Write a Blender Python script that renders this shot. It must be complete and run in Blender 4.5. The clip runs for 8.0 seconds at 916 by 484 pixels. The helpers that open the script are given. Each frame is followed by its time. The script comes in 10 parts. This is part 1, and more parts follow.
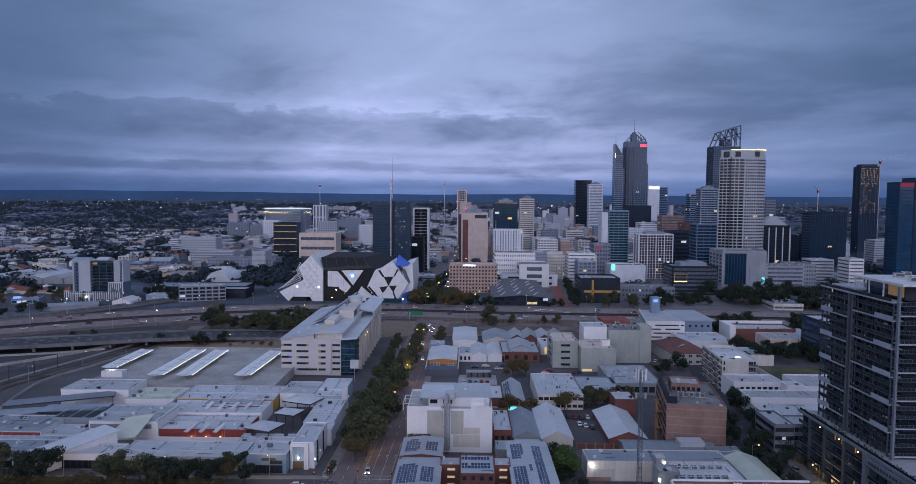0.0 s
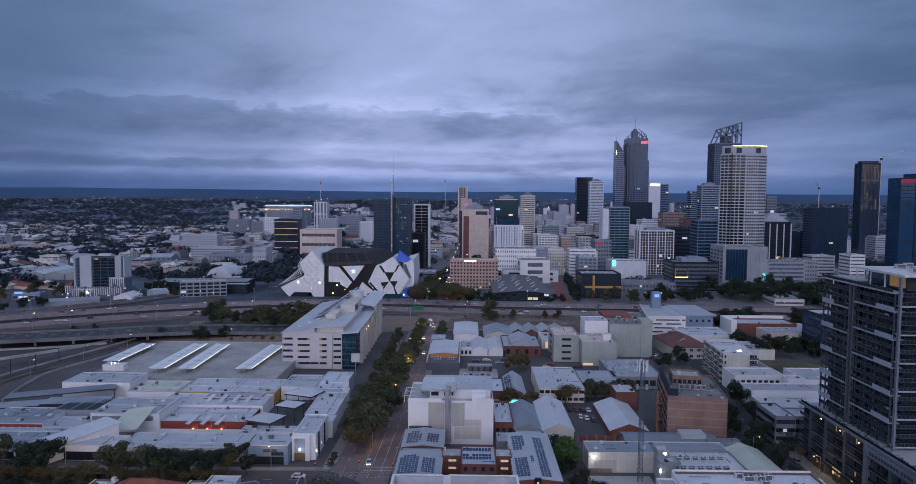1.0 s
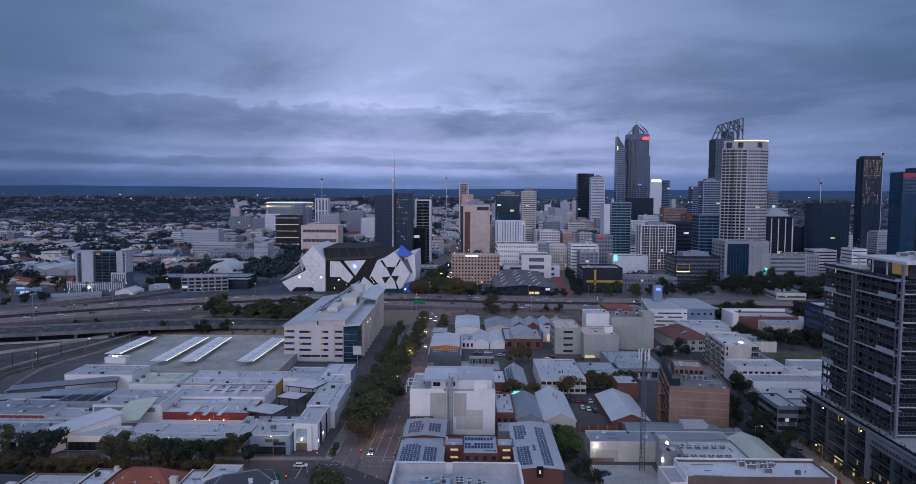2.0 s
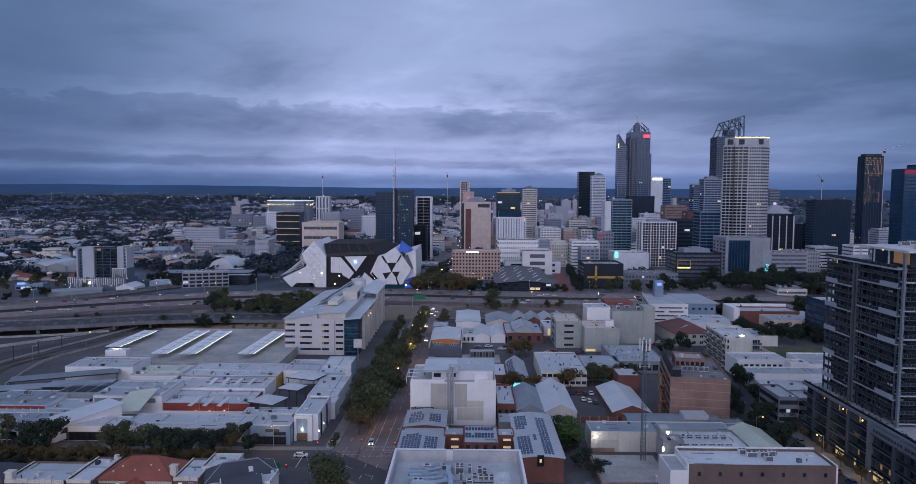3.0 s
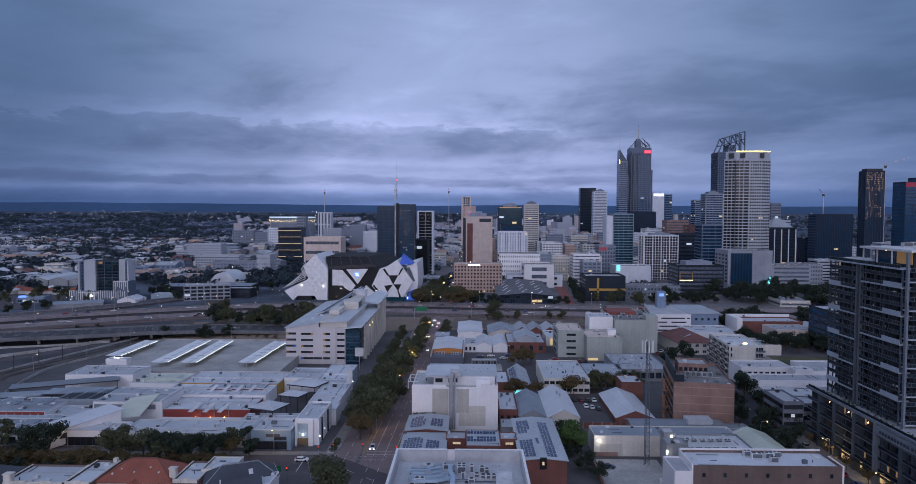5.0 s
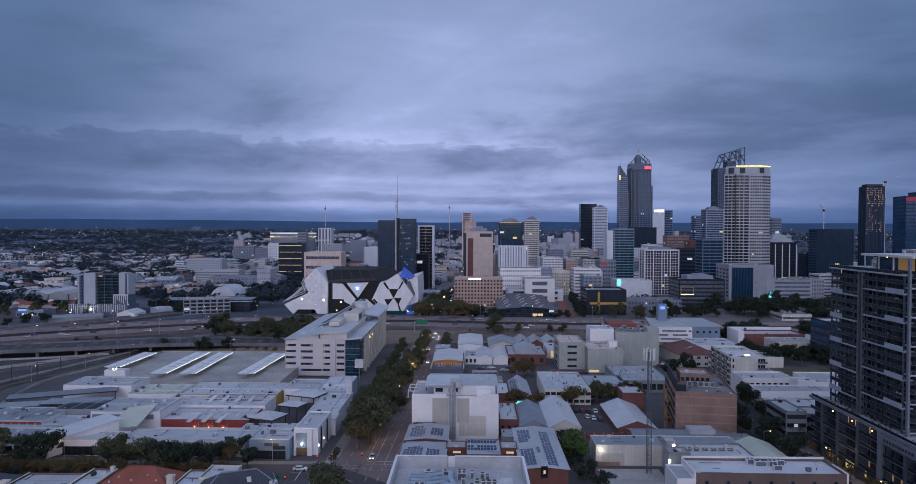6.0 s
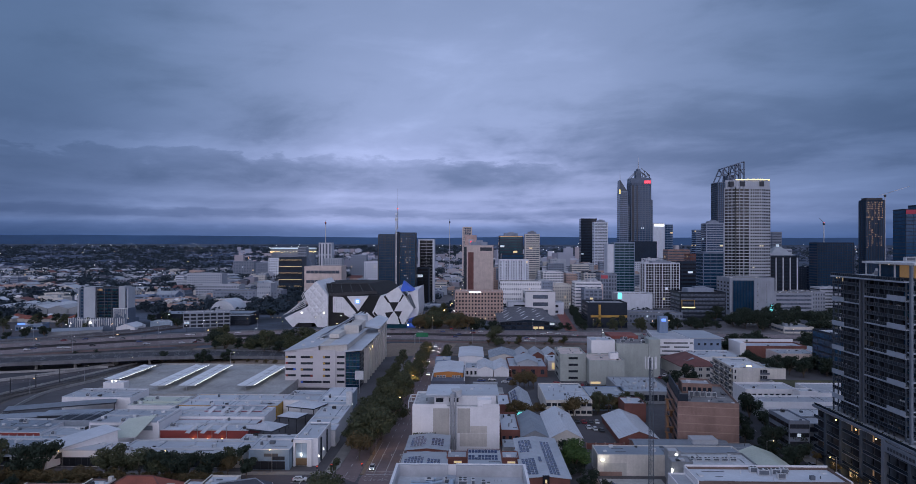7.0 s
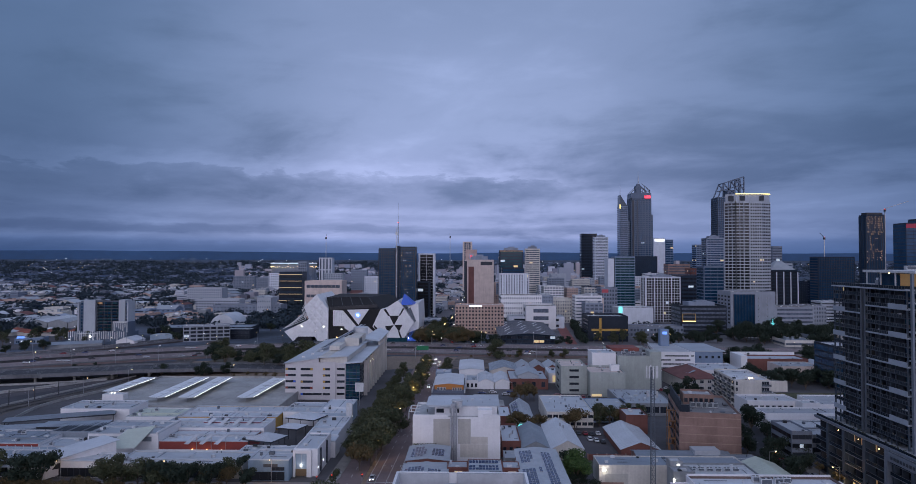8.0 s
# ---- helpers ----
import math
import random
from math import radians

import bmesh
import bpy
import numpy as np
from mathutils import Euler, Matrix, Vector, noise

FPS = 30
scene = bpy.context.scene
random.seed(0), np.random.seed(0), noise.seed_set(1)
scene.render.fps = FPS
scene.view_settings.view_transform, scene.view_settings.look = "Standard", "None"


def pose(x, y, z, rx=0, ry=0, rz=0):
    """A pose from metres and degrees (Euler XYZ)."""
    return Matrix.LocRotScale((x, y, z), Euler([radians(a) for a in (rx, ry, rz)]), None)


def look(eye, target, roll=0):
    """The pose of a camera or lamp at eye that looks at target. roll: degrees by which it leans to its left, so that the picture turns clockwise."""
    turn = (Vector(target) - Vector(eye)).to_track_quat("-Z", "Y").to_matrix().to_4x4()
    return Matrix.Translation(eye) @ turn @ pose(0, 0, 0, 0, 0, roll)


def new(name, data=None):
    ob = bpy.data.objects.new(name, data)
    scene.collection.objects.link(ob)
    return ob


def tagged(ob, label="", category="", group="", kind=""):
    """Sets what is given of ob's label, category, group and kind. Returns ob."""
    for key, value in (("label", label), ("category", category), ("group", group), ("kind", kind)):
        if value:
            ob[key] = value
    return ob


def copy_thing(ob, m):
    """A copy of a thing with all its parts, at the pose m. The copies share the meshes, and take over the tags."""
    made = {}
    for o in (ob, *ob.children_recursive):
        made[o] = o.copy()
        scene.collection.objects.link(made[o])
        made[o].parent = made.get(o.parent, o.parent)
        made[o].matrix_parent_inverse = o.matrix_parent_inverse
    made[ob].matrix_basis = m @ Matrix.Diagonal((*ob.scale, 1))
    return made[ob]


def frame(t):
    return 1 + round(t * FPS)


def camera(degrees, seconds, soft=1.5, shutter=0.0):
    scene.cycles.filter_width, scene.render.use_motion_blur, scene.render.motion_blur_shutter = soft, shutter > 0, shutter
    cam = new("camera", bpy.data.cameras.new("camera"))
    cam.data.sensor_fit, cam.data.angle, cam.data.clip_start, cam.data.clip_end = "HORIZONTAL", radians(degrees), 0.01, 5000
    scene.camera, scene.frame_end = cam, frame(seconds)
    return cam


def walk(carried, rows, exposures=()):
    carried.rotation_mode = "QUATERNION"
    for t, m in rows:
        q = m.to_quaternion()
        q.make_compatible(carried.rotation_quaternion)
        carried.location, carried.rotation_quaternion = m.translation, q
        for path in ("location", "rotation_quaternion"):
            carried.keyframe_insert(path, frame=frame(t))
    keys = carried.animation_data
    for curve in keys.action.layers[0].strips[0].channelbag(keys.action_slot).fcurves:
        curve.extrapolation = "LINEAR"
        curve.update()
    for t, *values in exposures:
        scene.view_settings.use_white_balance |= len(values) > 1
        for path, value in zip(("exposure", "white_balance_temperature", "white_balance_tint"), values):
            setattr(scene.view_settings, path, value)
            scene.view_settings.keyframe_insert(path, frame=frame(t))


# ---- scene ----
cam = camera(67.0, 8.0, soft=0.8)
PATH = [
    (0, (0.41, 0.02, 95.20), (-0.74, 99.81, 88.85), 0.4),
    (0.5, (0.38, -0.11, 94.21), (-0.87, 99.67, 87.71), 0.4),
    (1, (0.26, -0.13, 93.04), (-0.99, 99.64, 86.39), 0.4),
    (1.5, (0.18, -0.18, 91.89), (-1.17, 99.57, 84.99), 0.3),
    (3, (0.29, -0.02, 87.05), (-1.26, 99.72, 79.95), 0.3),
    (3.5, (0.39, -0.07, 85.80), (-1.26, 99.66, 78.60), 0.3),
    (4, (0.41, -0.13, 84.56), (-1.29, 99.63, 77.81), 0.3),
    (4.5, (0.33, -0.18, 83.37), (-1.42, 99.65, 77.67), 0.2),
    (6, (0.45, 0.22, 78.58), (-1.45, 100.18, 76.58), 0.2),
    (6.5, (0.41, 0.28, 77.43), (-1.49, 100.26, 76.58), 0.1),
    (7, (0.41, 0.33, 76.24), (-1.54, 100.31, 76.49), 0.1),
    (7.5, (0.42, 0.31, 75.02), (-1.58, 100.28, 76.37), 0.1),
    (8, (0.33, 0.10, 73.98), (-1.67, 100.05, 76.53), 0.1),
]
walk(cam, [(t, look(eye, aim, lean)) for t, eye, aim, lean in PATH], exposures=((0.0, 0.04), (4.5, 0.03), (6.0, -0.02), (8.0, -0.07)))


# ---- sky and light: overcast dusk ----
def sky_world():
    world = bpy.data.worlds.new("dusk_sky")
    scene.world = world
    world.use_nodes = True
    nt = world.node_tree
    nt.nodes.clear()
    N, L = nt.nodes.new, nt.links.new

    def math_node(op, a, b=None, clamp=False):
        n = N("ShaderNodeMath")
        n.operation, n.use_clamp = op, clamp
        for i, v in enumerate((a, b)):
            if v is None:
                continue
            if isinstance(v, (int, float)):
                n.inputs[i].default_value = v
            else:
                L(v, n.inputs[i])
        return n.outputs[0]

    def ramp(value, stops, mode="EASE"):
        n = N("ShaderNodeValToRGB")
        n.color_ramp.interpolation = mode
        while len(n.color_ramp.elements) < len(stops):
            n.color_ramp.elements.new(0.5)
        for e, (p, c) in zip(n.color_ramp.elements, stops):
            e.position, e.color = p, (*c, 1) if len(c) == 3 else (c[0], c[0], c[0], 1)
        L(value, n.inputs[0])
        return n.outputs[0]

    def noise_tex(vec, scale, detail, rough, warp=0.0):
        n = N("ShaderNodeTexNoise")
        n.inputs["Scale"].default_value, n.inputs["Detail"].default_value = scale, detail
        n.inputs["Roughness"].default_value, n.inputs["Distortion"].default_value = rough, warp
        L(vec, n.inputs["Vector"])
        return n.outputs["Fac"]

    def mix(a, b, fac, mode="MIX"):
        n = N("ShaderNodeMix")
        n.data_type, n.blend_type = "RGBA", mode
        for key, v in ((0, fac), (6, a), (7, b)):
            if isinstance(v, (int, float)):
                n.inputs[key].default_value = v
            elif isinstance(v, tuple):
                n.inputs[key].default_value = (*v, 1)
            else:
                L(v, n.inputs[key])
        return n.outputs[2]

    co = N("ShaderNodeTexCoord").outputs["Generated"]
    sep = N("ShaderNodeSeparateXYZ")
    L(co, sep.inputs[0])
    x, y, z = sep.outputs
    up = math_node("MAXIMUM", z, 0.0)

    def plane(kx, kz, ox=0.0):
        """The sky dome in plan of bearing and height, stretched to the cloud's grain."""
        n = N("ShaderNodeCombineXYZ")
        L(math_node("ADD", math_node("MULTIPLY", x, kx), ox), n.inputs[0])
        L(math_node("MULTIPLY", z, kz), n.inputs[1])
        L(math_node("MULTIPLY", y, 0.6), n.inputs[2])
        return n.outputs[0]

    def total(*terms):
        out = terms[0]
        for t in terms[1:]:
            out = math_node("ADD", out, t)
        return out

    def product(*terms):
        out = terms[0]
        for t in terms[1:]:
            out = math_node("MULTIPLY", out, t)
        return out

    def centred(value, k):
        return math_node("MULTIPLY", math_node("SUBTRACT", value, 0.5), k)

    # the cloud deck seen from below: direction projected on a level sheet
    lift = math_node("ADD", up, 0.16)
    flat = N("ShaderNodeCombineXYZ")
    L(math_node("DIVIDE", math_node("ADD", x, math_node("MULTIPLY", y, 0.25)), lift), flat.inputs[0])
    L(math_node("DIVIDE", y, lift), flat.inputs[1])
    big = noise_tex(flat.outputs[0], 0.5, 6, 0.5, 0.5)
    fine = noise_tex(flat.outputs[0], 1.9, 8, 0.58, 0.3)
    soft = noise_tex(plane(3.0, 9.0, 3.7), 1.0, 7, 0.56, 0.6)
    puff = noise_tex(plane(11.0, 30.0), 1.0, 9, 0.6, 0.25)
    wisp = noise_tex(plane(5.0, 66.0, 1.3), 1.0, 8, 0.6, 0.1)
    swell = noise_tex(plane(4.0, 2.0, 8.0), 1.0, 3, 0.5, 0.0)
    dark = ramp(up, [(0.0, (0.041, 0.086, 0.216)), (0.03, (0.068, 0.114, 0.254)), (0.1, (0.075, 0.122, 0.254)), (0.26, (0.105, 0.162, 0.300)), (0.45, (0.100, 0.157, 0.290)), (1.0, (0.235, 0.310, 0.520))])
    pale = ramp(up, [(0.0, (0.090, 0.163, 0.394)), (0.022, (0.158, 0.247, 0.521)), (0.035, (0.282, 0.370, 0.673)), (0.09, (0.266, 0.351, 0.635)), (0.2, (0.238, 0.329, 0.580)), (0.45, (0.215, 0.303, 0.528)), (1.0, (0.520, 0.640, 1.000))])
    amount = ramp(total(0.5, centred(big, 0.75), centred(soft, 0.75), centred(fine, 0.5)), [(0.22, (0.12,)), (0.5, (0.62,)), (0.78, (1.0,))])
    # a long darker bank of cloud ahead: flat base, heaped ragged top, a tail running out to the east
    tail = ramp(x, [(0.0, (0.0,)), (0.06, (0.008,)), (0.15, (0.034,))], "LINEAR")
    crest = math_node("SUBTRACT", total(0.126, centred(swell, 0.034), centred(puff, 0.075)), tail)
    over = math_node("SUBTRACT", crest, up)
    body = ramp(over, [(0.0, (0.0,)), (0.017, (1.0,))])
    foot = ramp(total(up, centred(wisp, 0.018), math_node("MULTIPLY", tail, -0.35)), [(0.066, (0.0,)), (0.086, (1.0,))])
    reach = product(ramp(x, [(0.1, (1.0,)), (0.175, (0.0,))]), ramp(math_node("MULTIPLY", x, -1.0), [(0.4, (1.0,)), (0.62, (0.45,))]))
    bank = product(body, foot, reach, ramp(total(0.5, centred(puff, 1.1), centred(soft, 0.5)), [(0.25, (1.0,)), (0.75, (0.4,))]))
    # a lighter rim where the crest thins out above it
    rim = product(ramp(math_node("MULTIPLY", over, -1.0), [(0.0, (1.0,)), (0.03, (0.0,))]), ramp(over, [(0.0, (1.0,)), (0.002, (0.0,))]), reach)
    # thin flat layers low over the hills
    flow = total(up, centred(wisp, 0.012), centred(puff, 0.022))
    layers = ramp(flow, [(0.0, (0.2,)), (0.009, (0.4,)), (0.016, (0.75,)), (0.0225, (0.6,)), (0.026, (0.06,)), (0.0335, (0.0,)), (0.039, (0.6,)), (0.046, (0.66,)), (0.051, (0.06,)), (0.060, (0.4,)), (0.066, (0.0,))], "LINEAR")
    layers = product(layers, ramp(total(0.5, centred(noise_tex(plane(6.0, 26.0, 4.2), 1.0, 6, 0.55), 1.0), centred(wisp, 0.6)), [(0.26, (0.45,)), (0.5, (1.0,))]), ramp(x, [(0.12, (1.0,)), (0.3, (0.5,))]))
    # a heavier part of the deck over the river
    heavy = product(ramp(x, [(0.1, (0.0,)), (0.42, (1.0,))]), ramp(total(up, centred(puff, 0.05)), [(0.05, (0.45,)), (0.13, (0.9,)), (0.24, (0.85,)), (0.36, (0.3,))]))
    gloom = product(ramp(math_node("MULTIPLY", x, -1.0), [(0.12, (0.0,)), (0.58, (1.0,))]), ramp(up, [(0.0, (0.5,)), (0.05, (0.7,)), (0.16, (0.95,)), (0.32, (0.75,))]))
    for veil, depth in ((bank, 0.9), (layers, 0.94), (heavy, 0.5), (gloom, 0.78)):
        amount = math_node("MULTIPLY", amount, math_node("SUBTRACT", 1.0, math_node("MULTIPLY", veil, depth)))
    amount = total(amount, math_node("MULTIPLY", rim, 0.22), centred(fine, 0.16))
    clouds = mix(dark, pale, math_node("ADD", amount, 0.0, True))
    # lighter straight ahead than to the sides, lens falloff painted into the clouds
    ahead = ramp(y, [(0.82, (0.0,)), (0.93, (0.45,)), (1.0, (1.0,))], "EASE")
    glow = math_node("MULTIPLY", ahead, ramp(up, [(0.0, (0.9,)), (0.05, (1.0,)), (0.14, (1.0,)), (0.45, (0.95,)), (0.7, (0.2,))]))
    clouds = mix(clouds, mix(clouds, (1.95, 1.74, 1.62), 1.0, "MULTIPLY"), glow)
    # cooler tint at both sides, the lens's colour shading painted in
    side = math_node("MULTIPLY", ramp(math_node("ABSOLUTE", x), [(0.16, (0.0,)), (0.55, (1.0,))]), ramp(y, [(0.5, (0.0,)), (0.75, (1.0,))]))
    clouds = mix(clouds, mix(clouds, (0.8, 0.905, 0.955), 1.0, "MULTIPLY"), side)
    # the west, where the sun has just gone, behind the camera
    west = math_node("MULTIPLY", ramp(math_node("MULTIPLY", y, -1.0), [(0.0, (0.0,)), (0.9, (1.0,))], "LINEAR"), ramp(up, [(0.0, (1.0,)), (0.35, (0.8,)), (0.75, (0.0,))]))
    clouds = mix(clouds, (1.3, 1.24, 1.7), math_node("MULTIPLY", west, 0.85))
    sky = N("ShaderNodeTexSky")
    sky.sky_type, sky.sun_disc = "NISHITA", False
    sky.sun_elevation, sky.sun_rotation = radians(1.5), radians(180)
    air = mix(sky.outputs[0], (0.12, 0.12, 0.12), 1.0, "MULTIPLY")
    whole = mix(air, clouds, 0.94)
    back = N("ShaderNodeBackground")
    back.inputs[1].default_value = 1.0
    L(whole, back.inputs[0])
    L(back.outputs[0], N("ShaderNodeOutputWorld").inputs[0])


sky_world()
sun = new("sun", bpy.data.lights.new("sun", "SUN"))
sun.data.energy, sun.data.angle, sun.data.color = 0.6, radians(60), (0.86, 0.88, 1.0)
sun.matrix_world = look((-8, -60, 24), (0, 0, 0))


# ---- materials ----
def mat(name, col, rough=0.75, metal=0.0, var=0.22, scale=0.12, fine=1.6, streak=0.0, bump=0.15, tint=0.0, glow=0.0, col2=None, spec=0.5):
    """A weathered surface: broad stains, fine grain, optional rain streaks, a little spread from object to object."""
    m = bpy.data.materials.new(name)
    m.use_nodes = True
    nt = m.node_tree
    N, L = nt.nodes.new, nt.links.new
    b = nt.nodes["Principled BSDF"]
    b.inputs["Roughness"].default_value, b.inputs["Metallic"].default_value = rough, metal
    b.inputs["Specular IOR Level"].default_value = spec
    place = N("ShaderNodeNewGeometry").outputs["Position"]

    def tex(sc, detail, stretch=None):
        n = N("ShaderNodeTexNoise")
        n.inputs["Scale"].default_value, n.inputs["Detail"].default_value, n.inputs["Roughness"].default_value = sc, detail, 0.62
        src = place
        if stretch:
            v = N("ShaderNodeVectorMath")
            v.operation = "MULTIPLY"
            v.inputs[1].default_value = stretch
            L(place, v.inputs[0])
            src = v.outputs[0]
        L(src, n.inputs["Vector"])
        return n.outputs["Fac"]

    def span(src, lo, hi):
        n = N("ShaderNodeMapRange")
        n.inputs["From Min"].default_value, n.inputs["From Max"].default_value = 0.3, 0.7
        n.inputs["To Min"].default_value, n.inputs["To Max"].default_value = lo, hi
        L(src, n.inputs["Value"])
        return n.outputs[0]

    def times(a, f):
        n = N("ShaderNodeMix")
        n.data_type, n.blend_type = "RGBA", "MULTIPLY"
        n.inputs[0].default_value = 1.0
        L(a, n.inputs[6])
        L(f, n.inputs[7])
        return n.outputs[2]

    broad, grain = tex(scale, 5), tex(fine, 6)
    base = N("ShaderNodeMix")
    base.data_type = "RGBA"
    base.inputs[6].default_value, base.inputs[7].default_value = (*col, 1), (*(col2 or col), 1)
    L(span(broad, 0, 1), base.inputs[0])
    c = times(base.outputs[2], span(broad, 1 - var, 1 + var * 0.5))
    c = times(c, span(grain, 1 - var * 0.7, 1 + var * 0.4))
    if streak:
        c = times(c, span(tex(0.9, 4, (1, 1, 0.06)), 1 - streak, 1.0))
    if tint:
        n = N("ShaderNodeMapRange")
        n.inputs["To Min"].default_value, n.inputs["To Max"].default_value = 1 - tint, 1 + tint * 0.5
        L(N("ShaderNodeObjectInfo").outputs["Random"], n.inputs["Value"])
        c = times(c, n.outputs[0])
    L(c, b.inputs["Base Color"])
    L(span(grain, max(0.02, rough - 0.12), min(1, rough + 0.1)), b.inputs["Roughness"])
    if bump:
        n = N("ShaderNodeBump")
        n.inputs["Strength"].default_value, n.inputs["Distance"].default_value = bump, 0.05
        L(grain, n.inputs["Height"])
        L(n.outputs[0], b.inputs["Normal"])
    if glow:
        b.inputs["Emission Color"].default_value, b.inputs["Emission Strength"].default_value = (*col, 1), glow
    return m


def lamp_mat(name, col, power, sampled=False):
    m = bpy.data.materials.new(name)
    m.use_nodes = True
    b = m.node_tree.nodes["Principled BSDF"]
    b.inputs["Base Color"].default_value = (*col, 1)
    b.inputs["Emission Color"].default_value, b.inputs["Emission Strength"].default_value = (*col, 1), power
    m.cycles.emission_sampling = "FRONT" if sampled else "NONE"
    return m


def glass_mat(name, col, rough=0.12, tint=0.5, ior=1.42):
    """Window glass seen from outside: dark room behind a glossy pane."""
    m = mat(name, col, rough=rough, var=0.35, scale=0.08, fine=0.5, bump=0.02, tint=tint)
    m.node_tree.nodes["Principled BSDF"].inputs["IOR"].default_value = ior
    return m


def palette_mat(name, colours, rough=0.3, metal=0.0, coat=0.0):
    """One paint out of a few for each object."""
    m = bpy.data.materials.new(name)
    m.use_nodes = True
    nt = m.node_tree
    b = nt.nodes["Principled BSDF"]
    b.inputs["Roughness"].default_value, b.inputs["Metallic"].default_value = rough, metal
    b.inputs["Coat Weight"].default_value = coat
    r = nt.nodes.new("ShaderNodeValToRGB")
    r.color_ramp.interpolation = "CONSTANT"
    while len(r.color_ramp.elements) < len(colours):
        r.color_ramp.elements.new(0.5)
    for i, (e, c) in enumerate(zip(r.color_ramp.elements, colours)):
        e.position, e.color = i / len(colours), (*c, 1)
    nt.links.new(nt.nodes.new("ShaderNodeObjectInfo").outputs["Random"], r.inputs[0])
    nt.links.new(r.outputs[0], b.inputs["Base Color"])
    return m


def island_mat(name, colours, rough=0.85):
    """A spread of colours from piece to piece inside one mesh."""
    m = mat(name, colours[0], rough=rough, bump=0.1)
    nt = m.node_tree
    r = nt.nodes.new("ShaderNodeValToRGB")
    while len(r.color_ramp.elements) < len(colours):
        r.color_ramp.elements.new(0.5)
    for i, (e, c) in enumerate(zip(r.color_ramp.elements, colours)):
        e.position, e.color = i / (len(colours) - 1), (*c, 1)
    nt.links.new(nt.nodes.new("ShaderNodeNewGeometry").outputs["Random Per Island"], r.inputs[0])
    nt.links.new(r.outputs[0], nt.nodes["Principled BSDF"].inputs["Base Color"])
    nt.nodes["Principled BSDF"].inputs["Specular IOR Level"].default_value = 0.15
    return m


ASPHALT = mat("asphalt", (0.085, 0.074, 0.079), 0.9, var=0.35, scale=0.05, fine=0.7)
ASPHALT_OLD = mat("worn_asphalt", (0.1, 0.094, 0.1), 0.92, var=0.4, scale=0.035, fine=0.5)
ASPHALT_PALE = mat("sun_bleached_asphalt", (0.225, 0.175, 0.17), 0.92, var=0.3, scale=0.03, fine=0.5)
ASPHALT_DARK = mat("dark_worn_asphalt", (0.055, 0.055, 0.063), 0.92, var=0.4, scale=0.04, fine=0.5)
STREET = mat("pinkish_street_asphalt", (0.215, 0.16, 0.155), 0.9, var=0.3, scale=0.06, fine=0.8)
PAVING = mat("paving", (0.24, 0.22, 0.2), 0.9, var=0.25, scale=0.2, fine=2.5)
KERB = mat("kerb_concrete", (0.36, 0.35, 0.33), 0.9)
LINE = mat("road_paint", (0.56, 0.55, 0.53), 0.7, var=0.4, fine=3)
EARTH = mat("dry_earth", (0.38, 0.275, 0.205), 0.95, var=0.5, scale=0.05, fine=0.5, col2=(0.16, 0.125, 0.085))
GRASS = mat("dry_grass", (0.07, 0.085, 0.035), 0.95, var=0.5, scale=0.06, fine=0.8, col2=(0.12, 0.10, 0.05))
# land colours blued to paint in distance haze, LAND_FAR the more
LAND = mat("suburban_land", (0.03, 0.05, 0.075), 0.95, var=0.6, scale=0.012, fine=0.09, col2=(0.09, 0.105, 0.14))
LAND_FAR = mat("hazed_distant_plain", (0.028, 0.048, 0.082), 0.98, var=0.6, scale=0.008, fine=0.05, col2=(0.06, 0.085, 0.13))
BALLAST = mat("rail_ballast", (0.10, 0.085, 0.075), 0.95, var=0.5, fine=2.0)
BRICK_DARK = mat("dark_brown_brick", (0.165, 0.118, 0.104), 0.92, var=0.25, fine=3.5, streak=0.14)
TAN_BRICK = mat("tan_pink_brick", (0.5, 0.355, 0.3), 0.92, var=0.2, fine=3.0, streak=0.1)
TOWER_BLUE = mat("blue_black_cladding", (0.026, 0.05, 0.08), 0.4, var=0.2, spec=0.25)
# FAR_ walls and TOWER_PALE are tinted blue to paint in distance haze
FAR_WHITE = mat("haze_blued_white_cladding", (0.67, 0.7, 0.76), 0.8, var=0.12, streak=0.12, tint=0.2)
FAR_GREY = mat("haze_blued_grey_concrete", (0.26, 0.3, 0.37), 0.85, var=0.2, streak=0.2, tint=0.2)
FAR_DARK = mat("blue_black_glass_wall", (0.012, 0.026, 0.05), 0.35, var=0.25, tint=0.3, spec=0.2)
TOWER_GREY = mat("blue_grey_granite", (0.12, 0.155, 0.215), 0.55, var=0.15, tint=0.1, spec=0.3)
PRECAST_GREY = mat("grey_precast_concrete", (0.3, 0.325, 0.37), 0.85, var=0.16, streak=0.16)
TOWER_PALE = mat("pale_precast_concrete", (0.42, 0.45, 0.5), 0.85, var=0.12, streak=0.12)
SHADE_WHITE = mat("white_shade_sheet", (0.76, 0.77, 0.78), 0.5, var=0.1)
PALE_EDGE = mat("pale_slab_edge", (0.34, 0.385, 0.44), 0.7, var=0.15)
SLAB_DARK = mat("dark_slab_edge", (0.055, 0.075, 0.098), 0.8, var=0.2)
SLAB = mat("grey_slab_edge", (0.155, 0.18, 0.215), 0.85, var=0.2)
DUCT = mat("pale_blue_duct_wrap", (0.36, 0.46, 0.56), 0.5, 0.1, var=0.2)
